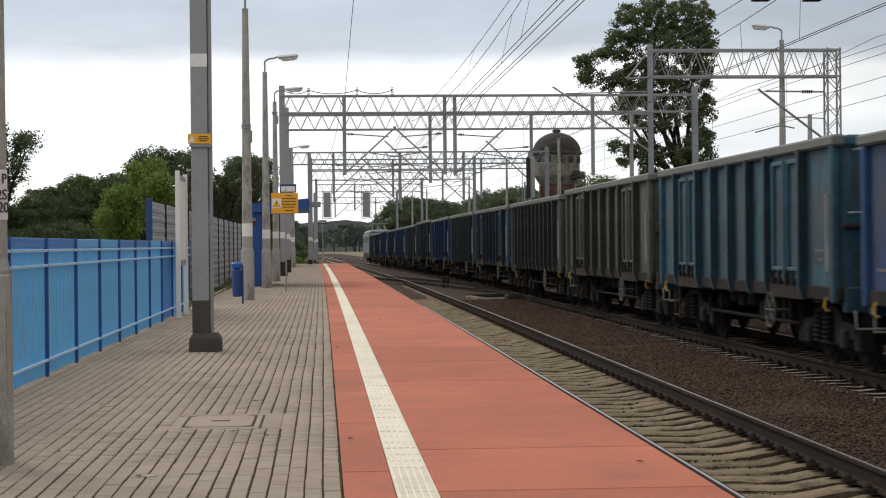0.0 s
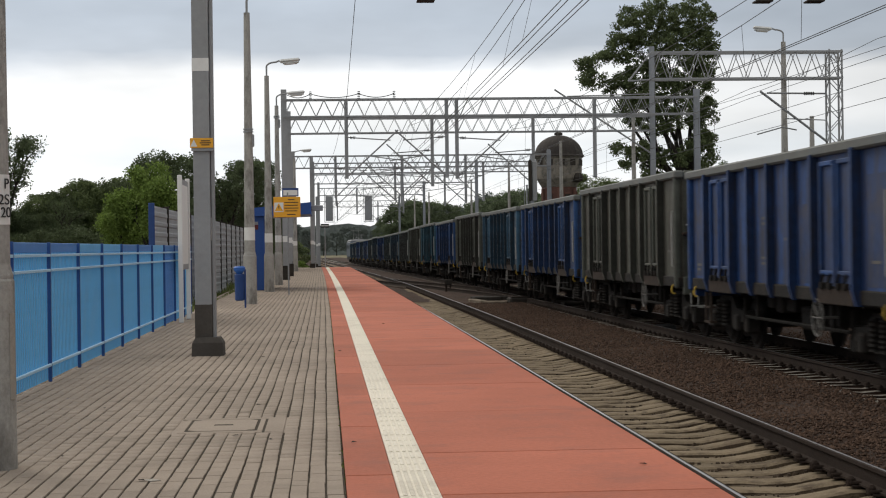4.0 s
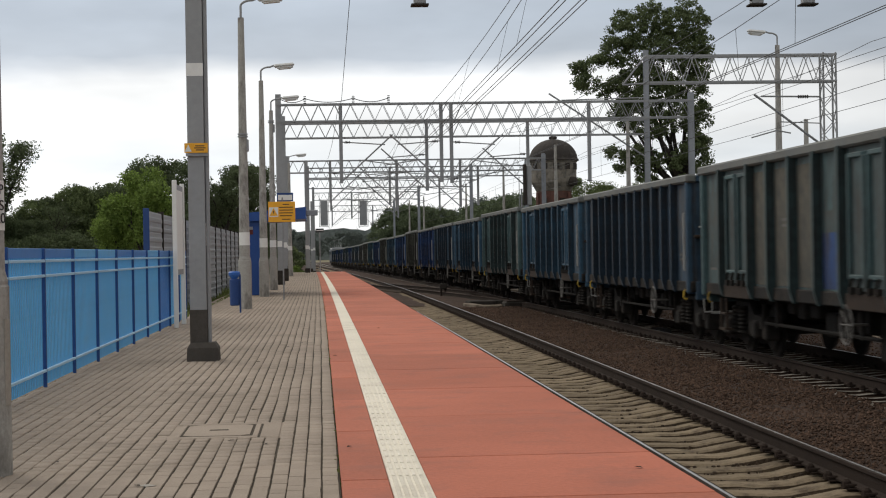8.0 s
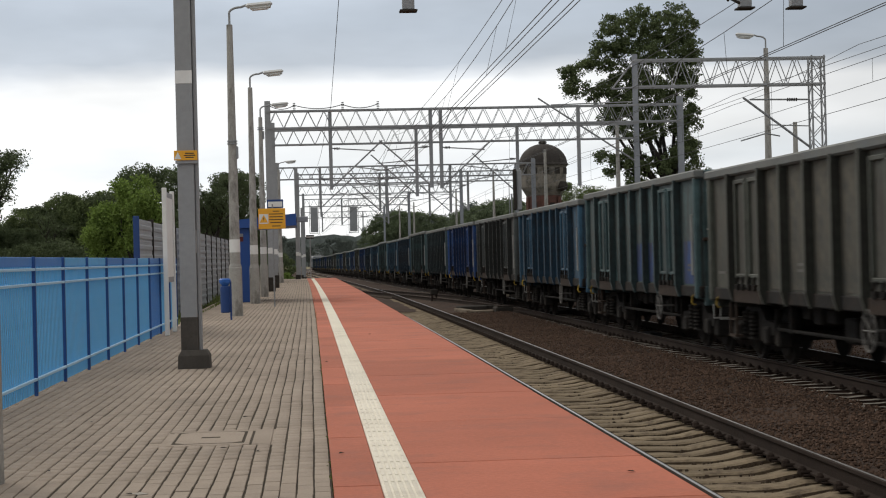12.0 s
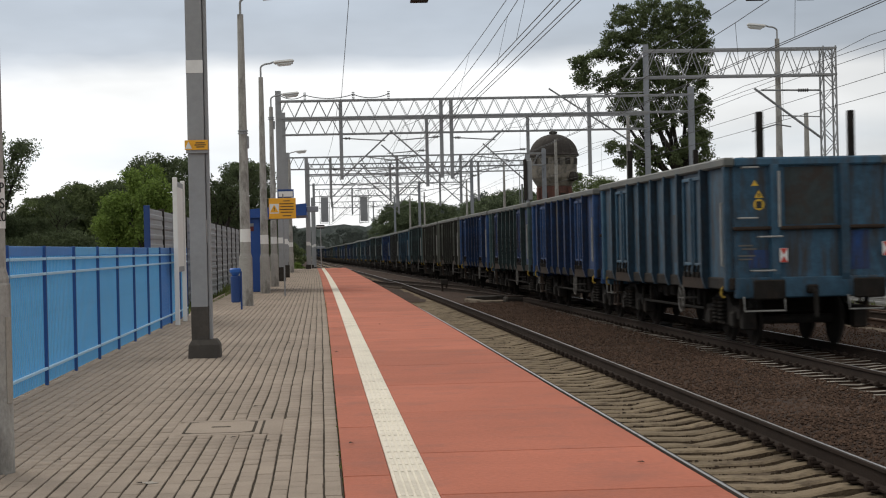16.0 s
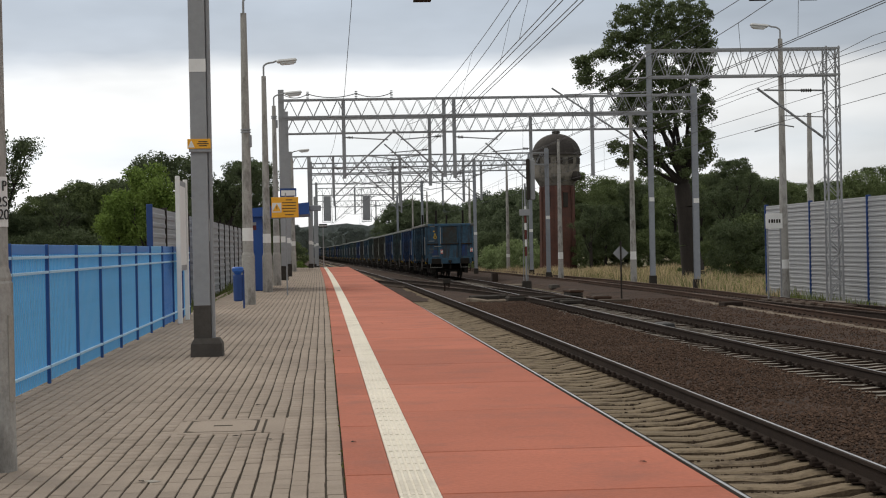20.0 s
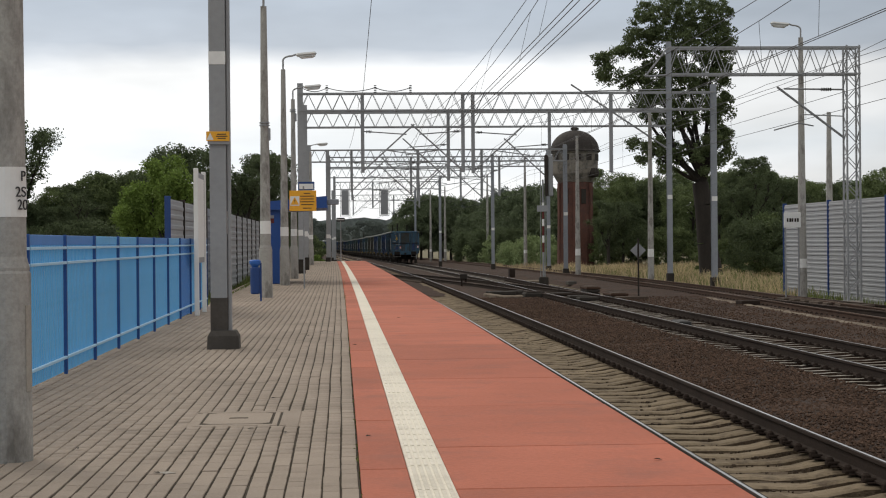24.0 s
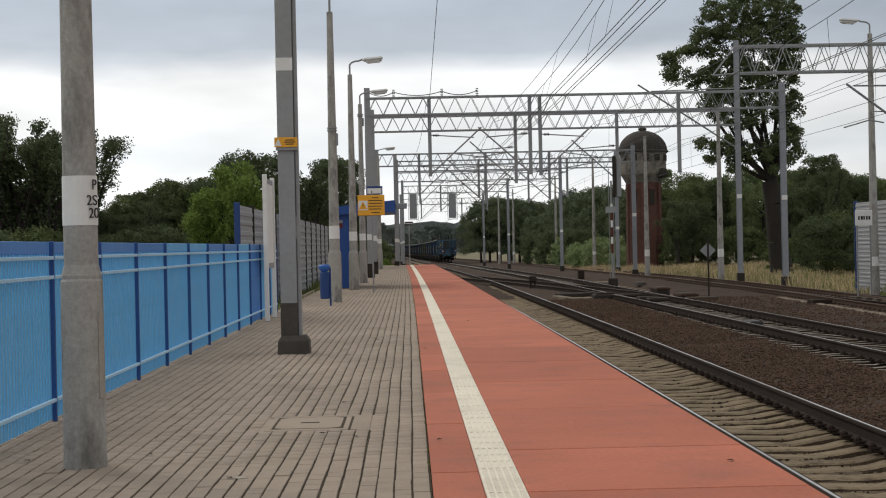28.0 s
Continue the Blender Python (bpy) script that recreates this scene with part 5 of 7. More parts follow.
def shelter():
    navy = mat("shelter_blue", (0.018, 0.075, 0.29), 0.45, vary=0.15, bump=0.02)
    t = thing("platform_shelter", "blue platform shelter with a flat cantilever roof", "shelter", at=pose(-2.30, 56.6, 0))
    part("side_wall", Shape().box(0.0, 0.38, 0.0, 0.12, 0, 2.36, 0.02), navy, t)
    part("side_wall", Shape().box(0.0, 0.38, 4.2, 4.32, 0, 2.36, 0.02), navy, t)
    part("back_wall", Shape().box(-0.02, 0.04, 0.1, 4.2, 0.1, 2.36, 0.01), navy, t)
    r = Shape()
    v = [(-0.15, -0.2, 2.34), (1.86, -0.2, 2.40), (1.86, 4.6, 2.40), (-0.15, 4.6, 2.34), (-0.15, -0.2, 2.60), (1.86, -0.2, 2.78), (1.86, 4.6, 2.78), (-0.15, 4.6, 2.60)]
    part("roof", r.add(v, [(3, 2, 1, 0), (4, 5, 6, 7), (0, 1, 5, 4), (1, 2, 6, 5), (2, 3, 7, 6), (3, 0, 4, 7)]), navy, t)
    part("notice", Shape().box(0.04, 0.18, -0.012, 0.0, 1.93, 2.08, 0.003), MAROON, t, "small dark red notice")
    part("notice", Shape().box(0.04, 0.18, -0.012, 0.0, 2.085, 2.18, 0.003), STEEL, t, "small pale notice")
    part("roof_bracket", Shape().box(1.86, 2.24, 0.0, 0.1, 2.50, 2.68, 0.02), STEELB, t, "grey bracket at the end of the roof")
    part("bench", Shape().box(0.1, 0.5, 0.6, 3.6, 0.42, 0.48, 0.02), FENCED, t)


litter_bin()
notice_board()
yellow_sign()
shelter()

t = thing("stop_marker", "thin grey stop marker post with a striped head", "marker", at=pose(-0.02, 121.0, 0))
part("post", Shape().tube((0, 0, 0), (0, 0, 2.75), 0.035, 0.035, 8), STEEL, t)
part("head", Shape().box(-0.28, 0.28, -0.03, 0.03, 2.72, 2.98, 0.02), BLACK, t)
part("stripe", Shape().box(-0.25, 0.25, -0.036, -0.03, 2.82, 2.88), WHITE, t)


# ---- catenary portals ----
def truss(s, x0, x1, z0, z1, depth, bays, r=0.035):
    """A box girder of four chords and zigzag lacing along x, about y = 0."""
    for y in (-depth / 2, depth / 2):
        for z in (z0, z1):
            s.box(x0, x1, y - r, y + r, z - r, z + r)
        step = (x1 - x0) / bays
        for i in range(bays):
            a, b = x0 + step * i, x0 + step * (i + 1)
            m = (a + b) / 2
            s.tube((a, y, z0), (m, y, z1), r * 0.55, r * 0.55, 4, False)
            s.tube((m, y, z1), (b, y, z0), r * 0.55, r * 0.55, 4, False)
    for i in range(bays + 1):
        x = x0 + step * i
        for z in (z0, z1):
            s.tube((x, -depth / 2, z), (x, depth / 2, z), r * 0.5, r * 0.5, 4, False)
    return s


def drop_post(t, x, z_top, z_low, arm=0, reach=2.2):
    """A tube that hangs from the girder and a slanting arm that holds the wires."""
    if not arm:
        part("end_plate", Shape().box(x - 0.11, x + 0.11, -0.11, 0.11, z_low - 0.022, z_low, 0.004), BASE, t, "dark end plate")
    part("drop_post", Shape().box(x - 0.075, x + 0.075, -0.075, 0.075, z_low, z_top, 0.01), STEELD, t)
    for k in ((arm,) if arm in (-1, 1) else ((-1, 1) if arm == 2 else ())):
        a = Shape()
        a.tube((x + k * 0.07, 0, z_low + 0.12), (x + k * reach, 0, z_low + 2.05), 0.035, 0.035, 6)
        a.tube((x + k * 0.07, 0, z_low + 1.75), (x + k * reach * 0.85, 0, z_low + 1.62), 0.025, 0.025, 6)
        a.tube((x + k * reach * 0.45, 0, z_low + 0.95), (x + k * reach * 1.1, 0, z_low + 0.75), 0.022, 0.022, 6)
        part("arm", a, STEELD, t, "slanting cantilever arm")
        i = Shape()
        for q in range(4):
            i.tube((x + k * (0.16 + 0.06 * q), 0, z_low + 1.74), (x + k * (0.19 + 0.06 * q), 0, z_low + 1.735), 0.06, 0.06, 8)
        part("insulator", i, BASE, t)


def portal(y, x0, x1, drops, label, z0=6.78, z1=7.48, tall_l=8.1, tall_r=8.1, left_z=0.0, masts=True, bays=None, insulators=(), mark=2.25):
    t = thing("catenary_portal", label, "catenary portal", "catenary portals", at=pose(0, y, 0))
    bays = bays or int((x1 - x0) / 0.66)
    part("girder", truss(Shape(), x0, x1, z0, z1, 0.6, bays, 0.03), STEELD, t)
    if masts:
        for x, foot, tall in ((x0, left_z - (drop(y) if y > 130 else 0), tall_l), (x1, -0.75 - drop(y), tall_r)):
            s = Shape()
            s.box(x - 0.12, x + 0.12, -0.12, -0.10, foot, tall).box(x - 0.12, x + 0.12, 0.10, 0.12, foot, tall).box(x - 0.008, x + 0.008, -0.099, 0.099, foot, tall)
            for i in range(int((tall - foot) / 0.8)):
                s.box(x - 0.116, x + 0.116, -0.098, 0.098, foot + 0.8 * i, foot + 0.8 * i + 0.012)
            mast = part("mast", s, STEEL if x < 3 else STEELB, t)
            part("foot", Shape().box(x - 0.17, x + 0.17, -0.17, 0.17, foot - 0.1, foot + (0.42 if x > 3 else 0.6), 0.02), BASE, mast, "dark mast foot")
            part("white_mark", Shape().box(x - 0.122, x + 0.122, -0.124, -0.12, mark - 0.1 if x > 3 else 1.60, mark + 0.1 if x > 3 else 1.85), WHITE, mast)
    for x, low, arm in drops:
        drop_post(t, x, z1, low, arm)
    for x in insulators:
        i = Shape()
        for q in range(5):
            i.tube((x, 0, z1 + 0.05 + 0.07 * q), (x, 0, z1 + 0.08 + 0.07 * q), 0.065, 0.05, 8)
        part("insulator", i, BASE, t, "dark post insulator")
    return t


near_portal = portal(22.15, -1.47, 12.5, [(1.29, 4.386, 0), (5.56, 4.356, 0), (6.22, 4.355, 0)], "grey lattice catenary portal across the tracks", masts=False)
stay = Shape().tube((5.50, -0.05, 4.40), (4.75, -0.05, 4.78), 0.02, 0.02, 6)
for q in range(4):
    stay.tube((5.36 - 0.045 * q, -0.05, 4.471 + 0.0228 * q), (5.34 - 0.045 * q, -0.05, 4.481 + 0.0228 * q), 0.05, 0.05, 8)
part("insulated_stay", stay, BASE, near_portal, "dark stay with a ribbed insulator")
portal(75.5, -1.68, 16.0, [(0.95, 4.25, 1), (5.22, 4.25, -1), (5.65, 4.2, 1), (11.57, 4.22, 0)], "grey lattice catenary portal across three tracks", z0=6.88, z1=7.60, insulators=(-0.55, 1.5, 3.0), tall_l=8.05, tall_r=7.95, mark=3.04)
outer = portal(85.5, -1.70, 15.94, [(5.2, 4.23, -1), (10.1, 4.2, -1)], "grey lattice catenary portal with a tall steel mast", z0=6.82, z1=7.52, tall_l=7.9, tall_r=10.9, mark=3.37)
part("arm", Shape().tube((15.80, -0.2, 5.72), (11.14, -0.2, 8.83), 0.042, 0.042, 6).tube((15.80, -0.2, 8.58), (11.75, -0.2, 8.50), 0.028, 0.028, 6), STEELD, outer, "long slanting cantilever arm")
portal(106.0, -1.87, 13.45, [(0.66, 4.3, 1), (4.63, 4.3, 2), (8.43, 3.9, -1)], "grey lattice catenary portal near the end of the platform", z0=6.09, z1=6.79, left_z=0.0, tall_l=7.1, tall_r=7.0, mark=2.9)
portal(121.0, -0.88, 14.18, [(4.8, 4.5, 2), (10.83, 4.4, -1)], "grey lattice catenary portal at the end of the platform", z0=6.40, z1=7.08, left_z=-0.3, tall_l=7.6, tall_r=7.5)
portal(139.0, -0.9, 11.9, [(0.9, 4.6, 1), (6.0, 4.5, 2), (9.4, 4.5, 1)], "distant grey lattice catenary portal", left_z=-0.7, z0=6.35, z1=7.05)
portal(172.0, -0.6, 9.6, [(3.1, 4.6, 1), (7.6, 4.6, -1)], "distant grey lattice catenary portal", left_z=-0.7, z0=6.42, z1=7.12, tall_l=7.7, tall_r=7.7)
portal(215.0, -1.0, 9.0, [(1.5, 4.6, 1), (6.4, 4.6, -1)], "far grey lattice catenary portal", left_z=-0.7, z0=6.3, z1=7.0, tall_l=7.6, tall_r=7.6)


def lattice_mast(s, x, y, z0, z1, w0, w1):
    for k in (-1, 1):
        for j in (-1, 1):
            s.tube((x + k * w0, y + j * w0, z0), (x + k * w1, y + j * w1, z1), 0.04, 0.035, 4, False, start=0.78)
    n = int((z1 - z0) / 0.42)
    for i in range(n):
        a, b = z0 + (z1 - z0) * i / n, z0 + (z1 - z0) * (i + 1) / n
        wa, wb = w0 + (w1 - w0) * i / n, w0 + (w1 - w0) * (i + 1) / n
        k = 1 if i % 2 else -1
        for j in (-1, 1):
            s.tube((x - k * wa, y + j * wa, a), (x + k * wb, y + j * wb, b), 0.018, 0.018, 4, False)
            s.tube((x + j * wa, y - k * wa, a), (x + j * wb, y + k * wb, b), 0.018, 0.018, 4, False)
    return s


def half_portal():
    t = thing("catenary_portal", "grey cantilever lattice girder on a lattice mast beside the outer track", "catenary portal", "catenary portals", at=pose(0, 55.2, 0))
    part("mast", lattice_mast(Shape(), 16.10, 0, -0.9, 7.36, 0.21, 0.20), STEEL, t, "tapered lattice mast")
    part("girder", truss(Shape(), 10.25, 16.32, 6.46, 7.29, 0.5, 10, 0.03), STEEL, t)
    part("girder_tip", Shape().tube((10.25, 0, 7.29), (9.55, 0, 6.42), 0.03, 0.03, 5).tube((9.55, 0, 6.42), (10.25, 0, 6.46), 0.03, 0.03, 5), STEEL, t)
    part("foot", Shape().box(15.65, 16.35, -0.35, 0.35, -1.2, -0.68, 0.03), CONCRETE, t)
    a = Shape()
    a.tube((15.86, 0, 4.46), (13.73, 0, 6.07), 0.038, 0.038, 6).tube((15.86, 0, 5.98), (13.95, 0, 6.01), 0.028, 0.028, 6).path([(13.62, 0, 4.71), (14.43, 0, 4.93), (14.88, 0, 4.84)], 0.024, 6).tube((15.86, 0, 5.14), (14.53, 0, 5.20), 0.018, 0.018, 6)
    part("arm", a, STEELD, t, "slanting cantilever arm")
    i = Shape()
    for q in range(5):
        i.tube((15.45 - 0.07 * q, 0, 5.986), (15.42 - 0.07 * q, 0, 5.987), 0.055, 0.055, 8)
    part("insulator", i, BASE, t)


half_portal()


# ---- overhead wires ----
def wire(name, pts, r, label):
    return tagged(new(name, Shape().path(pts, r, 5).mesh(name, WIRE)), label, "overhead wire", "overhead wires")


def contact_line(x_of, supports, label, messengers, contacts):
    """Messenger wires that sag between the supports, contact wires and droppers between them."""
    t = thing("overhead_line", label, "overhead wire", "overhead wires")
    ys = []
    for a, b in zip(supports, supports[1:]):
        ys += [(a + (b - a) * i / 12, i / 12, min(1.0, (b - a) / 45)) for i in range(12)]

    def hang(y, u, span, high, dip):
        return high - dip * span * 4 * u * (1 - u)
    for dx, high, dip in messengers:
        part("messenger_wire", Shape().path([(x_of(y) + dx, y, hang(y, u, span, high, dip)) for y, u, span in ys], 0.008, 5), WIRE, t)
    for dx, z in contacts:
        part("contact_wire", Shape().path([(x_of(y) + dx, y, z) for y, u, span in ys], 0.008, 5), WIRE, t)
    for k, (dx, high, dip) in enumerate(messengers):
        for y, u, span in ys[(2 + k)::3]:
            if 0.05 < u < 0.95 and y > 0:
                part("dropper", Shape().tube((x_of(y) + dx, y, hang(y, u, span, high, dip)), (x_of(y) + contacts[k][0], y, contacts[k][1]), 0.005, 0.005, 4, False), WIRE, t)


SPANS = [-30, 22.15, 75.5, 122, 172, 215, 270]
contact_line(bend1, SPANS, "thin contact and messenger wires over the platform track", [(0.0, 6.55, 0.40), (0.0, 6.50, 0.80)], [(-0.34, 4.90), (-0.24, 4.90), (-0.02, 4.90), (0.06, 4.89)])
contact_line(bend2, SPANS, "thin contact and messenger wires over the main track", [(0.0, 6.45, 0.40), (0.0, 6.30, 0.80)], [(-0.04, 4.88), (0.05, 4.88)])
contact_line(lambda y: 13.45 - lean(y) * 0.8, [0, 55.2, 85.5, 122, 172, 215], "thin contact and messenger wires over the outer track", [(0.0, 6.15, 0.25), (0.0, 5.85, 0.12)], [(0.0, 4.74), (0.0, 5.20)])
feeder = [(1.0, -20.0, 10.5), (1.0, 22.15, 10.5), (1.0, 49.0, 9.05), (1.0, 75.5, 7.75)]
feeder += [(1.0 + plat(y), y, 7.75 - 0.3 * math.sin(math.pi * (y - 75.5) / 46.5)) for y in np.linspace(80, 122, 10)]
wire("feeder_wire", feeder, 0.011, "thin feeder wire over the platform")
loops = Shape()
for a, b in ((-1.6, -0.55), (-0.55, 1.5), (1.5, 3.0)):
    pts = [(a + (b - a) * i / 10, 75.5, 7.86 - 0.16 * 4 * (i / 10) * (1 - i / 10)) for i in range(11)]
    loops.path(pts, 0.018, 5)
solid("jumper_cable", loops, WIRE, "dark jumper cable looped over the portal's insulators", "cable")
for x, z in ((17.5, 7.7),):
    pts = []
    for a, b in ((5, 55.2), (55.2, 85.5), (85.5, 150)):
        for i in range(8):
            u = i / 8
            pts.append((x, a + (b - a) * u, z - 0.3 * 4 * u * (1 - u)))
    wire("line_wire", pts, 0.010, "thin line wire along the outer track")


# ---- beside the outer track ----
def barrier(name, x, ys, z0, z1, label, navy_ends=(0,), post_mat=None, rows=7, side=1):
    t = thing(name, label, "noise barrier", "noise barriers")
    for k, y in enumerate(ys):
        m = FENCED if (k in navy_ends or post_mat is None) else post_mat
        part("post", Shape().box(x - 0.075, x + 0.075, y - 0.038, y + 0.038, z0 - 0.3, z1 + 0.06, 0.01), m, t)
    for a, b in zip(ys, ys[1:]):
        h = (z1 - z0) / rows
        for i in range(rows):
            s = Shape()
            y0, y1 = min(a, b) + 0.09, max(a, b) - 0.09
            zb = z0 + h * i
            prof = [(-0.05, 0.0), (0.030, 0.0), (0.046, h * 0.06), (0.046, h * 0.20), (0.030, h * 0.26), (0.030, h * 0.46), (0.046, h * 0.52), (0.046, h * 0.68), (0.030, h * 0.74), (0.030, h * 0.93), (0.022, h * 0.96), (0.022, h), (-0.05, h)]
            s.sweep([(x - side * p, zb + q) for p, q in prof], [(0, y0, 0), (0, y1, 0)])
            part("slat_panel", s, BARRIER, t)
    return t


barrier("noise_barrier", 17.0, [67.3, 61.1, 54.5, 47.9, 41.3, 34.7], -0.9, 2.58, "grey ribbed noise barrier with navy posts behind the outer track", rows=11)
barrier("noise_barrier", -4.25, [44.0 + 4.0 * k for k in range(16)], -0.6, 2.42, "grey ribbed noise barrier with dark posts behind the platform", navy_ends=(0,), post_mat=BASE, rows=6, side=-1)


def station_board():
    t = thing("station_sign", "white station name board with dark blurred lettering", "station sign", at=pose(14.92, 58.0, 1.92))
    part("board", Shape().box(-0.30, 0.26, -0.03, 0.03, -0.26, 0.24, 0.01), WHITE, t)
    s = Shape()
    for i, w in enumerate((0.05, 0.07, 0.05, 0.06, 0.06)):
        s.box(-0.21 + 0.085 * i, -0.21 + 0.085 * i + w, -0.036, -0.03, -0.07, 0.05)
    part("lettering_bars", s, BASE, t)
    for x in (-0.24, 0.2):
        part("post", Shape().tube((x, 0.05, -2.8), (x, 0.05, 0.2), 0.03, 0.03, 8), STEELD, t)


station_board()
street_lamp(15.70, 59.8, 8.9, 0.165, 0.078, (1.05, 1.36), "grey concrete lamp post with a white band beside the outer track", flip=True, out=0.75)
for x, y, h in ((15.35, 87.5, 8.6), (14.05, 105.0, 8.36), (18.38, 66.0, 6.85), (15.6, 150.0, 9.4), (15.7, 190.0, 9.6), (12.6, 215.0, 9.2), (11.5, 228.0, 9.2)):
    t = thing("lamp_pole", "slim grey concrete pole with a white band beside the tracks", "pole", at=pose(x, y, -0.8 - drop(y)))
    part("pole", Shape().lathe([(0.17, -0.2), (0.08, h)], 16), POLE, t)
    part("white_band", Shape().lathe([(0.158, 1.25), (0.152, 1.65)], 16), WHITE, t)
t = thing("catenary_mast", "tall slim steel mast beside the outer track", "catenary mast", "catenary masts", at=pose(14.2, 112.0, -0.8))
part("column", Shape().box(-0.1, 0.1, -0.1, -0.085, 0, 8.2).box(-0.1, 0.1, 0.085, 0.1, 0, 8.2).box(-0.007, 0.007, -0.084, 0.084, 0, 8.2), STEELB, t)
part("white_mark", Shape().box(-0.102, 0.102, -0.104, -0.1, 2.7, 2.95), WHITE, t)


def signal():
    t = thing("light_signal", "railway light signal on a red and white mast seen from behind", "railway signal", at=pose(9.75, 85.4, -0.75))
    part("base", Shape().box(-0.22, 0.22, -0.22, 0.22, -0.2, 0.3, 0.04), BASE, t)
    part("mast", Shape().tube((0, 0, 0.2), (0, 0, 5.0), 0.05, 0.045, 10), STEELD, t)
    for i in range(3):
        part("red_ring", Shape().lathe([(0.054, 1.5 + 0.8 * i), (0.054, 1.95 + 0.8 * i)], 10), MAROON, t, "dark red band")
        part("white_ring", Shape().lathe([(0.054, 1.96 + 0.8 * i), (0.054, 2.29 + 0.8 * i)], 10), WHITE, t, "white band")
    part("signal_head", Shape().box(0.08, 0.24, -0.16, 0.1, 4.2, 6.2, 0.05), BASE, t)
    part("hood", Shape().box(0.25, 0.5, -0.05, 0.2, 4.2, 6.15, 0.04), STEEL, t)
    part("number_plate", Shape().box(-0.30, 0.22, -0.1, -0.08, 3.45, 3.75, 0.01), STEEL, t)
    part("ladder", Shape().tube((-0.1, 0.3, 0.2), (-0.1, 0.12, 5.6), 0.02, 0.02, 5).tube((0.12, 0.3, 0.2), (0.12, 0.12, 5.6), 0.02, 0.02, 5), STEELD, t)


signal()
t = thing("diamond_sign", "grey diamond-shaped sign seen from behind on a dark post", "railway sign", at=pose(10.7, 63.6, -0.8))
part("post", Shape().tube((0, 0, -0.1), (0, 0, 2.15), 0.032, 0.032, 8), BASE, t)
part("plate", Shape().box(-0.2, 0.2, -0.012, 0.012, -0.2, 0.2, 0.004, turn=pose(0, 0, 0, 0, 45, 0).to_3x3()), STEEL, t, at=pose(0, 0.04, 1.72))


def old_slab(x, y, lx, ly, z, high, turn, material, label, group="slabs beside the tracks"):
    ob = solid("concrete_slab", Shape().box(-lx / 2, lx / 2, -ly / 2, ly / 2, -0.05, high, 0.025), material, label, "slab", group)
    ob.matrix_basis = pose(x, y, z, 0, 0, turn)


def switch_machine():
    t = thing("switch_machine", "dark switch machine with rods beside the main track", "switch machine", at=pose(7.05, 64.6, BED, 0, 0, 3))
    part("housing", Shape().box(-0.42, 0.36, -0.45, 0.45, -0.02, 0.22, 0.06), BASE, t)
    part("lid", Shape().box(-0.36, 0.30, -0.40, 0.40, 0.215, 0.25, 0.02), RUST, t)
    for y in (-0.3, 0.25):
        part("rod", Shape().tube((0.3, y, 0.12), (2.2, y, 0.12), 0.03, 0.03, 6), RUST, t)
    for y in (-3.4, -1.6, 1.9):
        part("cover", Shape().box(0.95, 2.0, y - 0.35, y + 0.35, 0.0, 0.13, 0.03), BASE, t, "dark cover plate between the rails")


switch_machine()
old_slab(5.62, 65.6, 0.30, 2.6, BED + 0.02, 0.10, 6, SAND, "pale broken concrete slab beside the switch")
old_slab(6.12, 64.0, 0.85, 0.9, BED + 0.02, 0.09, -8, SAND, "pale broken concrete slab beside the switch")
old_slab(6.05, 67.4, 1.0, 1.2, BED + 0.02, 0.16, 3, BASE, "dark tarred box beside the switch")
old_slab(6.75, 68.6, 0.5, 0.8, BED + 0.02, 0.14, 3, BASE, "dark tarred box beside the switch")
for x, y, lx, rows, lab in ((9.56, 68.0, 0.48, 3, "stack of rusty brown planks beside the main track"), (9.80, 63.2, 0.58, 2, "low stack of rusty brown planks beside the main track")):
    t = thing("plank_stack", lab, "planks", "plank stacks", at=pose(x, y, BED + 0.02, 0, 0, 2))
    for k in range(rows):
        part("plank", Shape().box(-lx / 2 - 0.03 * (k == rows - 1), lx / 2 + 0.03 * (k == rows - 1), -0.8, 0.8, 0.11 * k - 0.02, 0.11 * k + 0.07, 0.015), RUSTY if k == rows - 1 else BASE, t)
        part("batten", Shape().box(-lx / 2 + 0.05, lx / 2 - 0.05, -0.7, 0.7, 0.11 * k + 0.07, 0.11 * k + 0.09), OLDWOOD, t)
old_slab(10.1, 61.6, 1.1, 0.45, BED + 0.03, 0.09, 3, OLDWOOD, "long weathered timber beside the main track")
# a raised black box stands in for the dark pit between the rails
old_slab(8.30, 43.1, 0.30, 1.1, BED + 0.0, 0.11, 0, BLACK, "black box standing for a pit between the rails of the main track")
old_slab(12.75, 55.2, 0.62, 0.55, BED + 0.03, 0.13, 8, RUST, "dark buffer block beside the outer track")
old_slab(10.0, 91.0, 1.0, 1.6, BED + 0.0, 0.06, 3, SAND, "pale concrete slab at the foot of the signal")
old_slab(10.9, 84.0, 0.40, 0.8, BED + 0.02, 0.14, 3, TAR, "small grey cable box beside the outer track")
old_slab(9.9, 103.0, 0.34, 0.5, BED + 0.02, 0.45, 3, RUST, "small rusty box beside the main track")
for k in range(7):
    old_slab(14.55 + 0.06 * k, 57.0 - 1.1 * k, 0.62, 0.5 if k % 3 else 0.85, BED + 0.07, 0.10, 2 + 3 * (k % 2), OLDWOOD, "flat weathered board of the turnout", "turnout boards")
t = thing("marker_post", "small rusty shunting marker between the tracks", "marker", at=pose(5.68, 82.5, BED))
for x in (-0.1, 0.1):
    part("leg", Shape().box(x - 0.045, x + 0.045, -0.05, 0.05, -0.05, 0.34, 0.01), RUST, t)
part("lamp", Shape().box(-0.17, 0.17, -0.12, 0.12, 0.33, 0.58, 0.03), BASE, t)


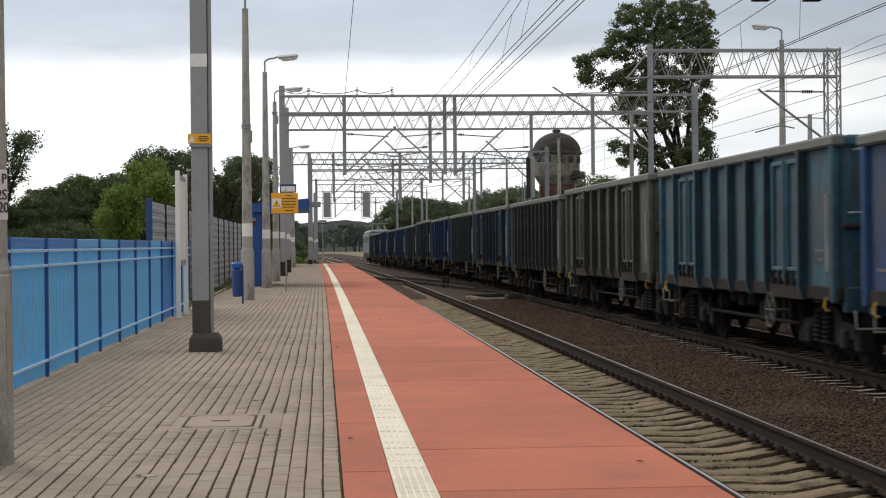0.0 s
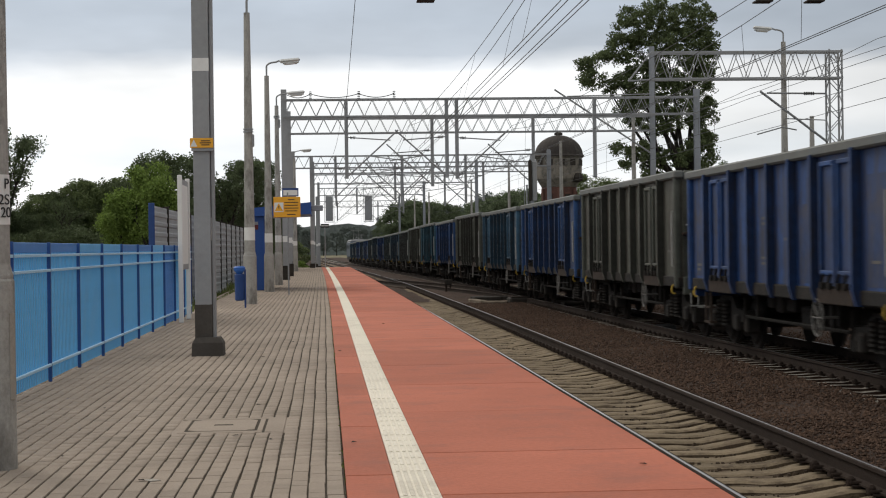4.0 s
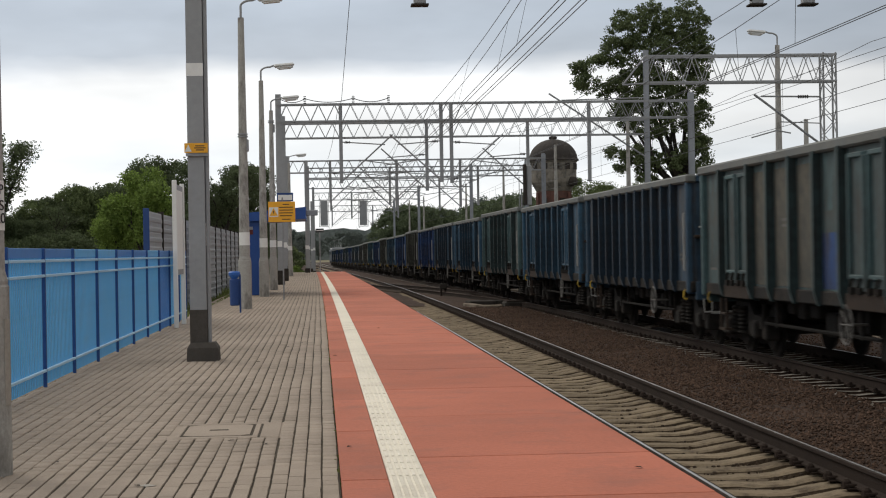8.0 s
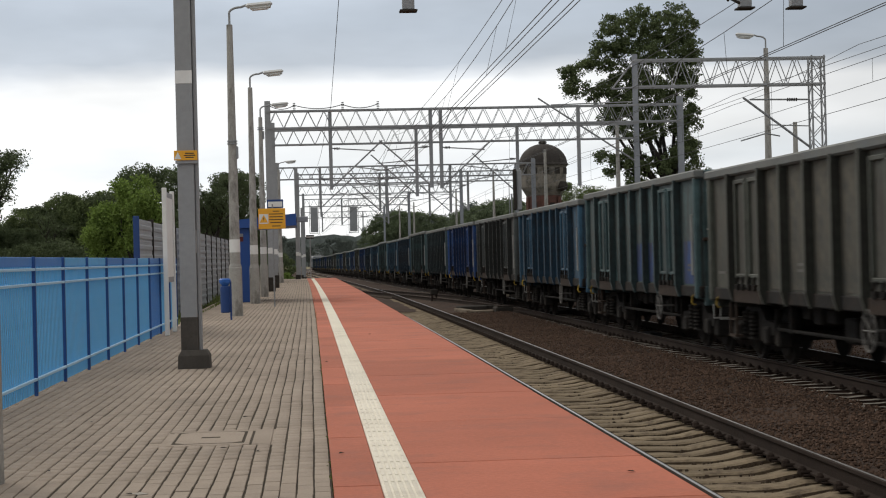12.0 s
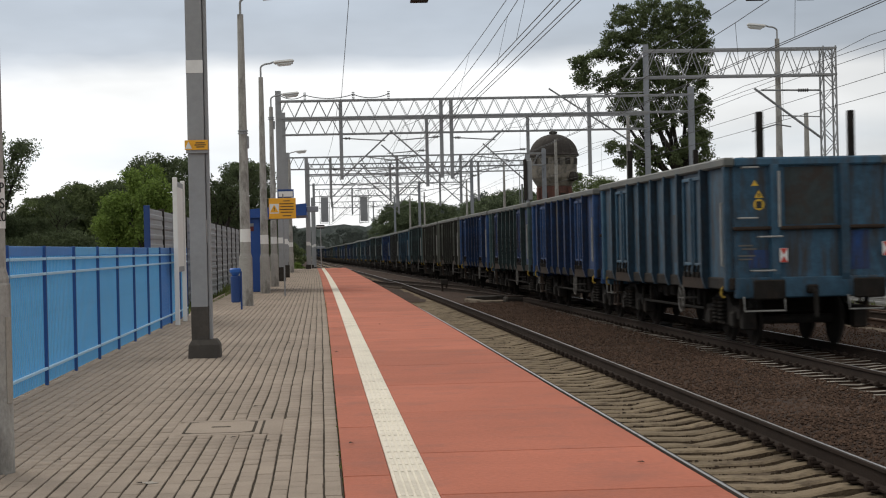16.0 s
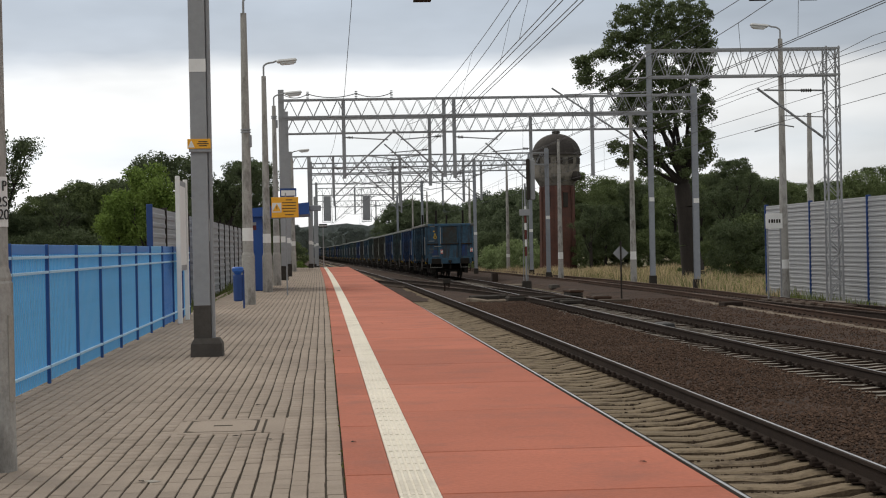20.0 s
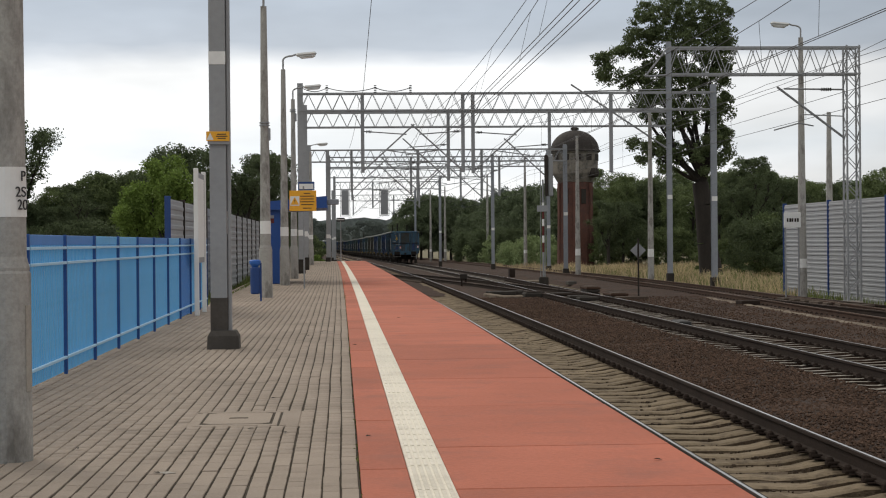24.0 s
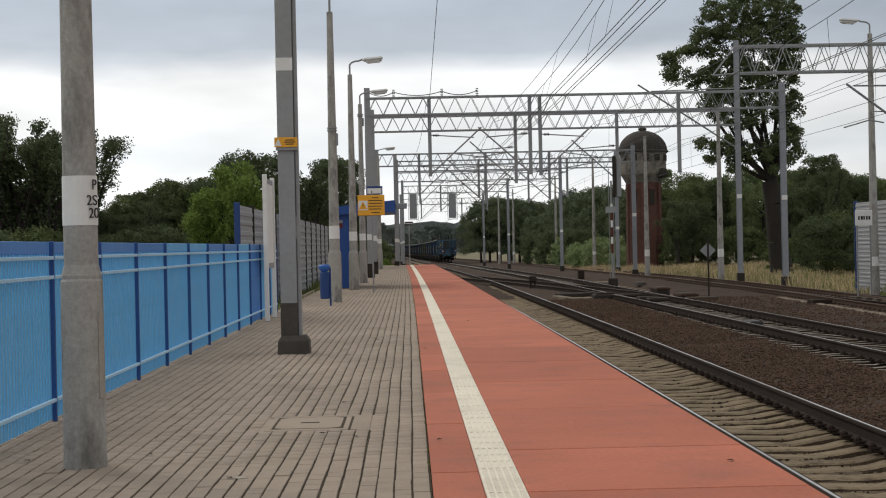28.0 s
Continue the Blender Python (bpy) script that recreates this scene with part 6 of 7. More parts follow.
def water_tower():
    t = thing("water_tower", "old brick water tower with a plastered tank and domed roof", "water tower", at=pose(19.35, 146.0, -0.9))
    part("shaft", Shape().lathe([(1.62, 0), (1.55, 0.5), (1.42, 6.6), (1.46, 7.0)], 12), BRICK, t)
    for i in range(6):
        a = 2 * math.pi * (i + 0.35) / 6
        part("buttress", Shape().box(-0.16, 0.16, -0.10, 0.10, 0, 6.9, 0.03), BRICK, t, at=pose(1.50 * math.cos(a), 1.50 * math.sin(a), 0, 0, 0, math.degrees(a) + 90))
    for i in range(6):
        a = 2 * math.pi * (i + 0.85) / 6
        w = part("window", Shape().box(-0.22, 0.22, -0.03, 0.03, 5.2, 6.4, 0.02), BASE, t, "bricked-up dark window niche", at=pose(1.45 * math.cos(a), 1.45 * math.sin(a), 0, 0, 0, math.degrees(a) + 90))
        part("lintel", Shape().box(-0.3, 0.3, -0.06, 0.06, 6.4, 6.55, 0.02), BRICK, w)
    part("tank", Shape().lathe([(1.45, 7.0), (1.75, 7.5), (1.86, 7.7), (1.90, 8.0), (1.90, 9.35), (1.98, 9.4), (1.98, 9.5)], 28), PLASTER, t)
    for i in range(12):
        a = 2 * math.pi * i / 12
        part("tank_window", Shape().box(-0.26, 0.26, -0.03, 0.03, 8.75, 9.28, 0.02), BASE, t, at=pose(1.90 * math.cos(a), 1.90 * math.sin(a), 0, 0, 0, math.degrees(a) + 90))
    dome = [(2.10, 9.48), (2.12, 9.56)] + [(2.02 * math.cos(radians(a)), 9.56 + 1.75 * math.sin(radians(a))) for a in range(4, 86, 9)] + [(0.34, 11.32), (0.34, 11.5), (0.1, 11.56)]
    part("dome", Shape().lathe(dome, 28), ROOFM, t, "dark mossy domed roof")
    part("breach", Shape().lathe([(0.05, 7.35), (0.42, 7.45), (0.5, 7.75), (0.35, 8.1), (0.05, 8.15)], 9, centre=(1.35, -1.25)), BASE, t, "dark hole broken into the tank")


water_tower()
for x in (0.42, 4.2):
    t = thing("screen_panel", "tall grey mesh panel hung in a frame under the portal", "panel", "panels under the portal", at=pose(x, 171.7, 0))
    part("mesh", Shape().box(-0.36, 0.36, -0.03, 0.03, 3.95, 6.35, 0.01), STEELD, t)
    f = Shape()
    for u in (-0.45, 0.45):
        f.box(u - 0.025, u + 0.025, -0.05, 0.05, 3.8, 7.1)
    f.box(-0.45, 0.45, -0.05, 0.05, 6.40, 6.46).box(-0.45, 0.45, -0.05, 0.05, 3.82, 3.88)
    part("frame", f, STEELD, t)


# ---- plants ----
def leaf_cloud(centres, radii, per, size, rng, flat=1.0, squash=0.8):
    """Small leaf quads scattered through clumps. Returns vertices and faces."""
    total = len(centres) * per
    c = np.repeat(np.asarray(centres, float), per, 0)
    r = np.repeat(np.asarray(radii, float), per)[:, None]
    d = rng.normal(size=(total, 3))
    d /= np.linalg.norm(d, axis=1)[:, None]
    d *= (rng.random((total, 1)) ** 0.45) * np.array([1, 1, squash])
    p = c + d * r
    u = rng.normal(size=(total, 3))
    u[:, 2] *= flat
    u /= np.linalg.norm(u, axis=1)[:, None]
    w = np.cross(u, rng.normal(size=(total, 3)))
    w /= np.linalg.norm(w, axis=1)[:, None]
    s = size * (0.6 + 0.8 * rng.random((total, 1)))
    quad = np.stack([p - u * s, p - w * s * 0.55, p + u * s, p + w * s * 0.55], 1).reshape(-1, 3)
    return quad


def quads_mesh(name, quad, material):
    me = bpy.data.meshes.new(name)
    n = len(quad) // 4
    me.vertices.add(len(quad))
    me.vertices.foreach_set("co", np.asarray(quad, np.float32).ravel())
    me.loops.add(len(quad))
    me.loops.foreach_set("vertex_index", np.arange(len(quad)))
    me.polygons.add(n)
    me.polygons.foreach_set("loop_start", np.arange(n) * 4)
    me.materials.append(material)
    me.update(calc_edges=True)
    return me


def limbs(s, rng, start, direction, length, r, depth, tips, spread=0.6, up=0.15):
    """A branching skeleton; gathers the twig ends in tips."""
    p, d = Vector(start), Vector(direction).normalized()
    steps = 4
    for i in range(steps):
        q = p + d * (length / steps)
        s.tube(p, q, r * (1 - 0.45 * i / steps), r * (1 - 0.45 * (i + 1) / steps), 6, False)
        if depth <= 2 and i > 0:
            tips.append(tuple(q))
        p = q
        d = (d + Vector(rng.normal(0, 0.16, 3).tolist()) + Vector((0, 0, up * 0.4))).normalized()
    if depth == 0:
        tips.append(tuple(p))
        return
    for k in range(3 if depth > 1 else 2):
        side = Vector(rng.normal(0, 1, 3).tolist())
        nd = (d + side.normalized() * spread + Vector((0, 0, up))).normalized()
        limbs(s, rng, p, nd, length * (0.62 + 0.2 * rng.random()), r * 0.55, depth - 1, tips, spread, up)


def oak():
    rng = np.random.default_rng(11)
    t = thing("oak_tree", "tall old oak with a gnarled dark trunk and an uneven crown", "tree", "", at=pose(19.45, 93.0, -0.9))
    s = Shape()
    trunk = [(0.74, 0.0), (0.60, 0.6), (0.50, 2.0), (0.48, 4.0), (0.42, 5.2)]
    pts = [(0.1, 0.0), (0.05, 0.0), (-0.15, 0.0), (-0.30, 0.0), (-0.45, 0.1)]
    for (r0, z0), (r1, z1), a, b in zip(trunk, trunk[1:], pts, pts[1:]):
        s.tube((*a, z0), (*b, z1), r0, r1, 14, False)
    tips = []
    top = (-0.3, 0.1, 5.2)
    for d, l, r in (((-0.75, 0.1, 0.7), 2.0, 0.14), ((0.22, -0.2, 0.9), 2.1, 0.17), ((-0.15, 0.3, 1), 2.7, 0.20), ((-0.9, -0.3, 0.45), 1.9, 0.12), ((-0.35, -0.2, 1), 2.9, 0.18), ((-0.6, 0.5, 0.75), 2.2, 0.14)):
        limbs(s, rng, top, d, l, r, 1, tips, 0.55, 0.12)
    for x, z in ((-5.2, 11.6), (-3.9, 10.6), (-3.2, 6.9), (0.6, 9.6), (0.3, 12.6), (-1.4, 13.2), (-2.7, 12.6), (0.7, 7.6)):
        bow = [Vector((-0.3 + (x + 0.3) * u, 0.15 * math.sin(5 * u), 5.2 + (z - 5.2) * u ** (1.3 if x < -2 else 0.9))) for u in (0.0, 0.25, 0.5, 0.75, 1.0)]
        for i in range(4):
            s.tube(bow[i], bow[i + 1], 0.15 - 0.035 * i, 0.115 - 0.035 * i, 7, False)
    part("trunk", s, BARK, t, smooth=True)
    lobes = ((-3.21, 0, 13.82, 0.83, 0.95), (-1.7, 0, 14.1, 1.12, 1.18), (-0.04, 0, 14.23, 1.12, 1.12), (0.86, 0, 13.33, 0.59, 1.18), (-0.97, 0, 12.6, 1.48, 1.18), (0.52, 0, 11.83, 0.95, 1.18), (-2.78, 0, 12.77, 0.89, 0.74), (-3.99, 0, 12.79, 0.47, 0.59),
             (-3.7, 0, 12.13, 0.71, 0.33), (-4.69, 0, 12.14, 0.5, 0.44), (-5.57, 0, 11.7, 0.62, 0.47), (-5.29, 0, 10.87, 0.74, 0.65), (-4.03, 0, 10.61, 0.83, 0.5), (-2.83, 0, 10.47, 0.89, 0.65), (-1.46, 0, 10.81, 1.18, 1.04), (0.19, 0, 10.49, 1.07, 1.04),
             (0.77, 0, 9.28, 0.65, 0.89), (-2.1, 0, 9.48, 1.18, 0.77), (-3.45, 0, 9.5, 0.65, 0.68), (-0.59, 0, 9.16, 1.24, 0.98), (-2.87, 0, 8.59, 0.83, 0.5), (0.6, 0, 8.09, 0.59, 0.71), (0.89, 0, 7.61, 0.36, 0.33), (-1.66, 0, 8.36, 0.83, 0.53),
             (-3.71, 0, 7.32, 0.56, 0.38), (-2.75, 0, 7.1, 0.71, 0.77), (-3.57, 0, 6.48, 0.38, 0.27), (-1.85, 0, 6.7, 0.71, 0.65), (-0.12, 0, 7.06, 0.41, 0.53), (-2.32, 0, 6.04, 0.59, 0.41),
             (-0.9, -0.4, 6.7, 0.75, 0.5), (0.15, -0.6, 7.5, 0.75, 0.65), (0.85, 0, 6.8, 0.45, 0.45), (0.3, -0.3, 6.3, 0.5, 0.35), (-0.3, -0.6, 5.75, 0.4, 0.25),
             (-2.6, 0.2, 11.5, 0.7, 0.45), (-3.3, 0.1, 11.3, 0.5, 0.35), (-2.0, 0, 11.7, 0.6, 0.4), (-3.0, -0.2, 9.9, 0.55, 0.35))
    centres = []
    for x, y, z, rx, rz in lobes:
        for _ in range(int((60 if z > 10 else 54) * rx * rz) + 5):
            d = rng.normal(size=3)
            d *= rng.random() ** 0.4 / np.linalg.norm(d)
            centres.append((x + d[0] * rx, y + d[1] * (rx + 0.7), z + d[2] * rz))
    centres = np.array(centres)
    quad = leaf_cloud(centres, 0.15 + 0.24 * rng.random(len(centres)), 56, 0.066, rng)
    part("crown", quads_mesh("crown", quad, LEAF_OAK), LEAF_OAK, t)
    return t, tips


def bush_mesh(name, seed, w, h, clumps, per, size, material, trunk=0.0):
    """Clumps of leaves over an uneven dome, w wide and h high."""
    rng = np.random.default_rng(seed)
    clumps, per = int(clumps * 1.7), int(per * 0.62)
    a = rng.random(clumps) * 2 * math.pi
    u = rng.random(clumps)
    z = h * (0.12 + 0.80 * u)
    rad = w / 2 * np.sqrt(np.clip(1 - (np.abs(z / h - 0.42) / 0.62) ** 2.2, 0.02, 1)) * (0.55 + 0.45 * rng.random(clumps))
    c = np.stack([rad * np.cos(a), rad * np.sin(a), z], 1)
    r = w * (0.05 + 0.085 * rng.random(clumps))
    return quads_mesh(name, leaf_cloud(c, r, per, size, rng, squash=0.75), material)


def tree_kind(seed, w, h, clumps, per, size, material, trunk_r=0.16, low=0.10):
    rng = np.random.default_rng(seed)
    s = Shape()
    s.tube((0, 0, -0.2), (0.1, 0, h * 0.55), trunk_r, trunk_r * 0.55, 8, False)
    for k in range(6):
        a = k * 1.05 + rng.random()
        z = h * (0.3 + 0.07 * k)
        s.tube((0.05, 0, z), (w * 0.33 * math.cos(a), w * 0.33 * math.sin(a), z + h * 0.2), trunk_r * 0.4, trunk_r * 0.12, 5, False)
    me = bush_mesh("crown", seed, w, h * (1 - low), clumps, per, size, material)
    co = np.empty(len(me.vertices) * 3, np.float32)
    me.vertices.foreach_get("co", co)
    co[2::3] += h * low
    me.vertices.foreach_set("co", co)
    return s.mesh("trunk", BARK), me


def gnarled_kind(seed, h, r, per, size, material, spread=0.75):
    """An open crown: leaves only round the ends of crooked limbs, the sky between them."""
    rng = np.random.default_rng(seed)
    s, tips = Shape(), []
    s.tube((0, 0, -0.2), (0.1, 0, h * 0.42), r, r * 0.75, 8, False)
    for k in range(5):
        a = k * 1.26 + rng.random()
        limbs(s, rng, (0.08, 0, h * (0.26 + 0.05 * k)), (0.55 * math.cos(a), 0.55 * math.sin(a), 1.0), h * 0.22, r * 0.5, 2, tips, spread, 0.2)
    tips = np.array(tips)
    tips = tips[rng.random(len(tips)) < 0.8]
    return s.mesh("trunk", BARK), quads_mesh("crown", leaf_cloud(tips, 0.22 + 0.42 * rng.random(len(tips)), per, size, rng), material)


KINDS = {}


def plant_tree(kind, x, y, z, size=1.0, turn=0.0, label="", category="tree", group=""):
    trunk, crown, material = KINDS[kind]
    t = thing("tree", label, category, group, at=pose(x, y, z - drop(y), 0, 0, turn) @ Matrix.Scale(size, 4))
    part("trunk", trunk, BARK, t)
    part("crown", crown, material, t)
    return t


def plant_bush(kind, x, y, z, size=1.0, turn=0.0, label="", group="bushes"):
    ob = new("bush", KINDS[kind][1])
    ob.matrix_basis = pose(x, y, z - drop(y), 0, 0, turn) @ Matrix.Scale(size, 4)
    return tagged(ob, label, "bush", group)


oak()
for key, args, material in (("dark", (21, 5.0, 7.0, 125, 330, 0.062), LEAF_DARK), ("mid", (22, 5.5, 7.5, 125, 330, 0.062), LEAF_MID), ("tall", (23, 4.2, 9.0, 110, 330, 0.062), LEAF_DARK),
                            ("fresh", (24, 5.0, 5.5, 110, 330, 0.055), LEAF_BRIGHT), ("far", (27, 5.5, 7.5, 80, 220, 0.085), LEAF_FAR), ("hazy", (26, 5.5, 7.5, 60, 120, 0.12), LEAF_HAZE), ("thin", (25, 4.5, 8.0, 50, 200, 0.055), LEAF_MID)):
    tr, cr = tree_kind(*args, material)
    KINDS[key] = (tr, cr, material)
for key, seed in (("open", 41), ("airy", 42), ("crooked", 44)):
    tr, cr = gnarled_kind(seed, 8.2, 0.2, 105 if key != "airy" else 30, 0.058, LEAF_DARK)
    KINDS[key] = (tr, cr, LEAF_DARK)
tr, cr = gnarled_kind(47, 5.6, 0.13, 190, 0.055, LEAF_BRIGHT, 0.6)
KINDS["fresh"] = (tr, cr, LEAF_BRIGHT)
for key, args, material in (("bush_mid", (31, 4.0, 3.2, 70, 230, 0.06), LEAF_MID), ("bush_grey", (32, 4.0, 3.0, 70, 230, 0.06), LEAF_GREY), ("bush_dark", (33, 4.5, 3.6, 70, 230, 0.062), LEAF_DARK), ("bush_fresh", (34, 3.5, 2.6, 60, 220, 0.058), LEAF_BRIGHT)):
    KINDS[key] = (None, bush_mesh("bush", *args, material), material)


def row(rng, kinds, n, x0, x1, y0, y1, size0, size1, label, group, z=-1.05):
    for i in range(n):
        u = (i + rng.random() * 0.8) / n
        plant_tree(kinds[int(rng.integers(len(kinds)))], x0 + (x1 - x0) * u, y0 + (y1 - y0) * u + rng.normal(0, 2.0), z, size0 + (size1 - size0) * rng.random(), rng.random() * 360, label, "tree", group)


rng = np.random.default_rng(77)
# behind the fence on the left
row(rng, ["dark", "mid", "dark"], 12, -34, -11, 118, 150, 0.72, 0.9, "dark leafy tree behind the station fence", "trees behind the platform")
row(rng, ["dark", "tall"], 9, -12, -5, 150, 190, 0.8, 1.0, "dark leafy tree behind the noise barrier", "trees behind the platform")
row(rng, ["dark", "mid"], 9, -26, -9, 106, 112, 0.55, 0.68, "low dark tree behind the station fence", "trees behind the platform")
for kind, x, y, size, turn, label in (
        ("open", -17.9, 100, 1.16, 40, "tall thin dark tree behind the fence"), ("airy", -14.9, 101, 0.72, 80, "sparse leafy tree behind the fence"),
        ("crooked", -21.0, 97, 1.36, 200, "tall dark tree behind the fence"), ("crooked", -19.3, 97, 1.24, 100, "tall dark tree behind the fence"), ("open", -23.5, 99, 1.40, 210, "tall dark tree behind the fence"),
        ("mid", -12.7, 106, 0.97, 10, "green leafy tree behind the noise barrier"), ("dark", -9.6, 111, 1.29, 10, "tall rounded dark tree behind the noise barrier"),
        ("dark", -17.5, 106, 0.77, 20, "dense dark tree behind the station fence"),
        ("mid", -16.1, 106, 0.84, 90, "dense dark tree behind the station fence"),
        ("dark", -15.0, 106, 0.93, 150, "dense dark tree behind the station fence"),
        ("mid", -14.0, 106, 0.93, 210, "dense dark tree behind the station fence"),
        ("dark", -12.8, 106, 1.02, 300, "dense dark tree behind the station fence"),
        ("dark", -18.3, 106, 0.73, 10, "dense dark tree behind the station fence"),
        ("fresh", -8.9, 90, 1.22, 0, "fresh green young tree behind the noise barrier"), ("dark", -21.6, 100, 0.95, 0, "dense dark tree behind the fence"), ("dark", -23.8, 102, 1.0, 60, "dense dark tree behind the fence"), ("dark", -19.8, 103, 0.85, 160, "dense dark tree behind the fence"),
        ("fresh", -10.2, 91, 1.0, 90, "fresh green young tree behind the noise barrier"),
        ("crooked", -6.0, 112, 1.07, 70, "tall dark tree behind the noise barrier"), ("tall", -4.7, 116, 0.99, 170, "tall dark tree behind the noise barrier"),
        ("dark", -7.6, 118, 0.95, 70, "dark tree behind the noise barrier")):
    plant_tree(kind, x, y, -1.2, size, turn, label)
row(rng, ["dark", "mid", "dark"], 11, -31, -13.6, 104, 104, 0.62, 0.78, "dense dark tree behind the station fence", "trees behind the platform")
for i in range(9):
    plant_bush(["bush_dark", "bush_mid"][i % 2], -29 + 1.9 * i, 96 + rng.normal(0, 1.5), -1.2, 1.0 + 0.3 * rng.random(), i * 80, "dense dark bush behind the station fence")
for kind, x, y, size, turn in (("open", -25.0, 98, 1.36, 120), ("airy", -22.2, 96, 1.28, 20), ("crooked", -27.0, 99, 1.4, 300)):
    plant_tree(kind, x, y, -1.2, size, turn, "gnarled dark tree behind the fence")
for x, y, k, sz in ((-15.5, 70, "bush_mid", 0.9), (-13.0, 72, "bush_grey", 0.6), (-10.8, 70, "bush_fresh", 0.9), (-18, 74, "bush_dark", 1.0)):
    plant_bush(k, x, y, -1.2, sz, x * 40, "leafy bush behind the station fence")
for x, y, sz, k in ((-2.9, 128, 0.55, "bush_mid"), (-4.6, 134, 0.8, "bush_dark"), (-2.4, 142, 0.6, "bush_fresh"), (-4.0, 150, 1.0, "bush_dark"), (-3.2, 165, 1.0, "bush_mid"), (-5.4, 142, 1.1, "bush_mid")):
    plant_bush(k, x, y, -1.0, sz, x * 40, "leafy bush beyond the end of the platform")
for i in range(5, 12):
    plant_bush(["bush_dark", "bush_grey", "bush_dark"][i % 3], 12.6 + 0.45 * i + rng.normal(0, 0.5), 232 - 4.5 * i, -0.95, 0.8 + 0.4 * rng.random(), i * 70, "dense bush along the edge of the woods")
# beyond the outer track
row(rng, ["dark", "mid", "mid"], 18, 21.5, 66, 150, 150, 0.95, 1.15, "dark leafy tree beyond the grass verge", "trees beyond the tracks", -0.86)
row(rng, ["mid", "far"], 14, 24, 76, 172, 166, 1.1, 1.35, "dark leafy tree beyond the grass verge", "trees beyond the tracks")
row(rng, ["far"], 10, 17.5, 25, 245, 175, 0.85, 1.15, "dark leafy tree behind the water tower", "trees beyond the tracks")
for i in range(16):
    plant_bush(["bush_mid", "bush_dark"][i % 2], 22.3 + 2.2 * i, 143 + rng.normal(0, 2), -0.86, 0.8 + 0.3 * rng.random(), i * 50, "dense green bush at the edge of the trees")
for x, y, sz in ((15.9, 160, 0.95), (17.3, 156, 1.1), (18.6, 152, 0.8)):
    plant_bush("bush_grey", x, y, -1.2, sz, x * 30, "pale green bush in front of the trees")
plant_tree("crooked", 23.3, 100.0, -0.86, 0.80, 30, "young leafy tree at the end of the noise barrier")
for x, y, sz, k in ((24.6, 98, 1.15, "bush_mid"), (22.9, 96, 0.95, "bush_dark"), (26.5, 100, 1.2, "bush_dark"), (21.6, 101, 0.7, "bush_mid")):
    plant_bush(k, x, y, -0.86, sz, x * 70, "dense green bush at the end of the noise barrier")
plant_tree("tall", 30.4, 130.0, -0.86, 0.98, 40, "tall pointed dark tree beyond the noise barrier")
plant_tree("tall", 28.4, 132.0, -0.86, 0.84, 140, "tall pointed dark tree beyond the noise barrier")
plant_tree("mid", 33.0, 104.0, -0.86, 0.9, 30, "leafy tree behind the noise barrier")
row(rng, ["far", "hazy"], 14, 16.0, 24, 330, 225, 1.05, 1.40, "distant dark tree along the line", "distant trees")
plant_tree("far", 10.5, 262, -1.05, 1.20, 229, "tall dark tree at the edge of the woods along the line", "tree", "distant trees")
plant_tree("far", 11.6, 258, -1.05, 1.30, 64, "tall dark tree at the edge of the woods along the line", "tree", "distant trees")
plant_tree("far", 13.3, 262, -1.05, 1.37, 10, "tall dark tree at the edge of the woods along the line", "tree", "distant trees")
plant_tree("far", 14.4, 256, -1.05, 1.32, 316, "tall dark tree at the edge of the woods along the line", "tree", "distant trees")
plant_tree("far", 16.1, 260, -1.05, 1.29, 262, "tall dark tree at the edge of the woods along the line", "tree", "distant trees")
plant_tree("far", 17.6, 262, -1.05, 1.24, 134, "tall dark tree at the edge of the woods along the line", "tree", "distant trees")
plant_tree("far", 20.4, 215, -1.05, 1.14, 76, "tall dark tree at the edge of the woods along the line", "tree", "distant trees")
plant_tree("far", 21.2, 210, -1.05, 1.20, 96, "tall dark tree at the edge of the woods along the line", "tree", "distant trees")
plant_tree("far", 22.1, 205, -1.05, 1.23, 116, "tall dark tree at the edge of the woods along the line", "tree", "distant trees")
plant_tree("far", 22.6, 200, -1.05, 1.25, 25, "tall dark tree at the edge of the woods along the line", "tree", "distant trees")
row(rng, ["dark", "mid"], 14, -30, -14, 420, 300, 1.2, 1.8, "distant dark tree along the line", "distant trees")


def hills():
    """A low wooded ridge on the horizon, its top edge broken by tree crowns."""
    s = Shape()
    xs = np.linspace(-420, 520, 260)
    verts = []
    for x in xs:
        h = 13.0 + 2.5 * noise.noise((x * 0.006, 0, 0)) + 2.2 * noise.noise((x * 0.06, 3, 0)) + 1.2 * noise.noise((x * 0.21, 6, 0))
        verts += [(x, 880, -3), (x, 900, h), (x, 1000, h - 2)]
    f = []
    for i in range(len(xs) - 1):
        f += [(3 * i, 3 * i + 3, 3 * i + 4, 3 * i + 1), (3 * i + 1, 3 * i + 4, 3 * i + 5, 3 * i + 2)]
    solid("backdrop", s.add(verts, f), FAR, kind="structure", label="far wooded ridge")


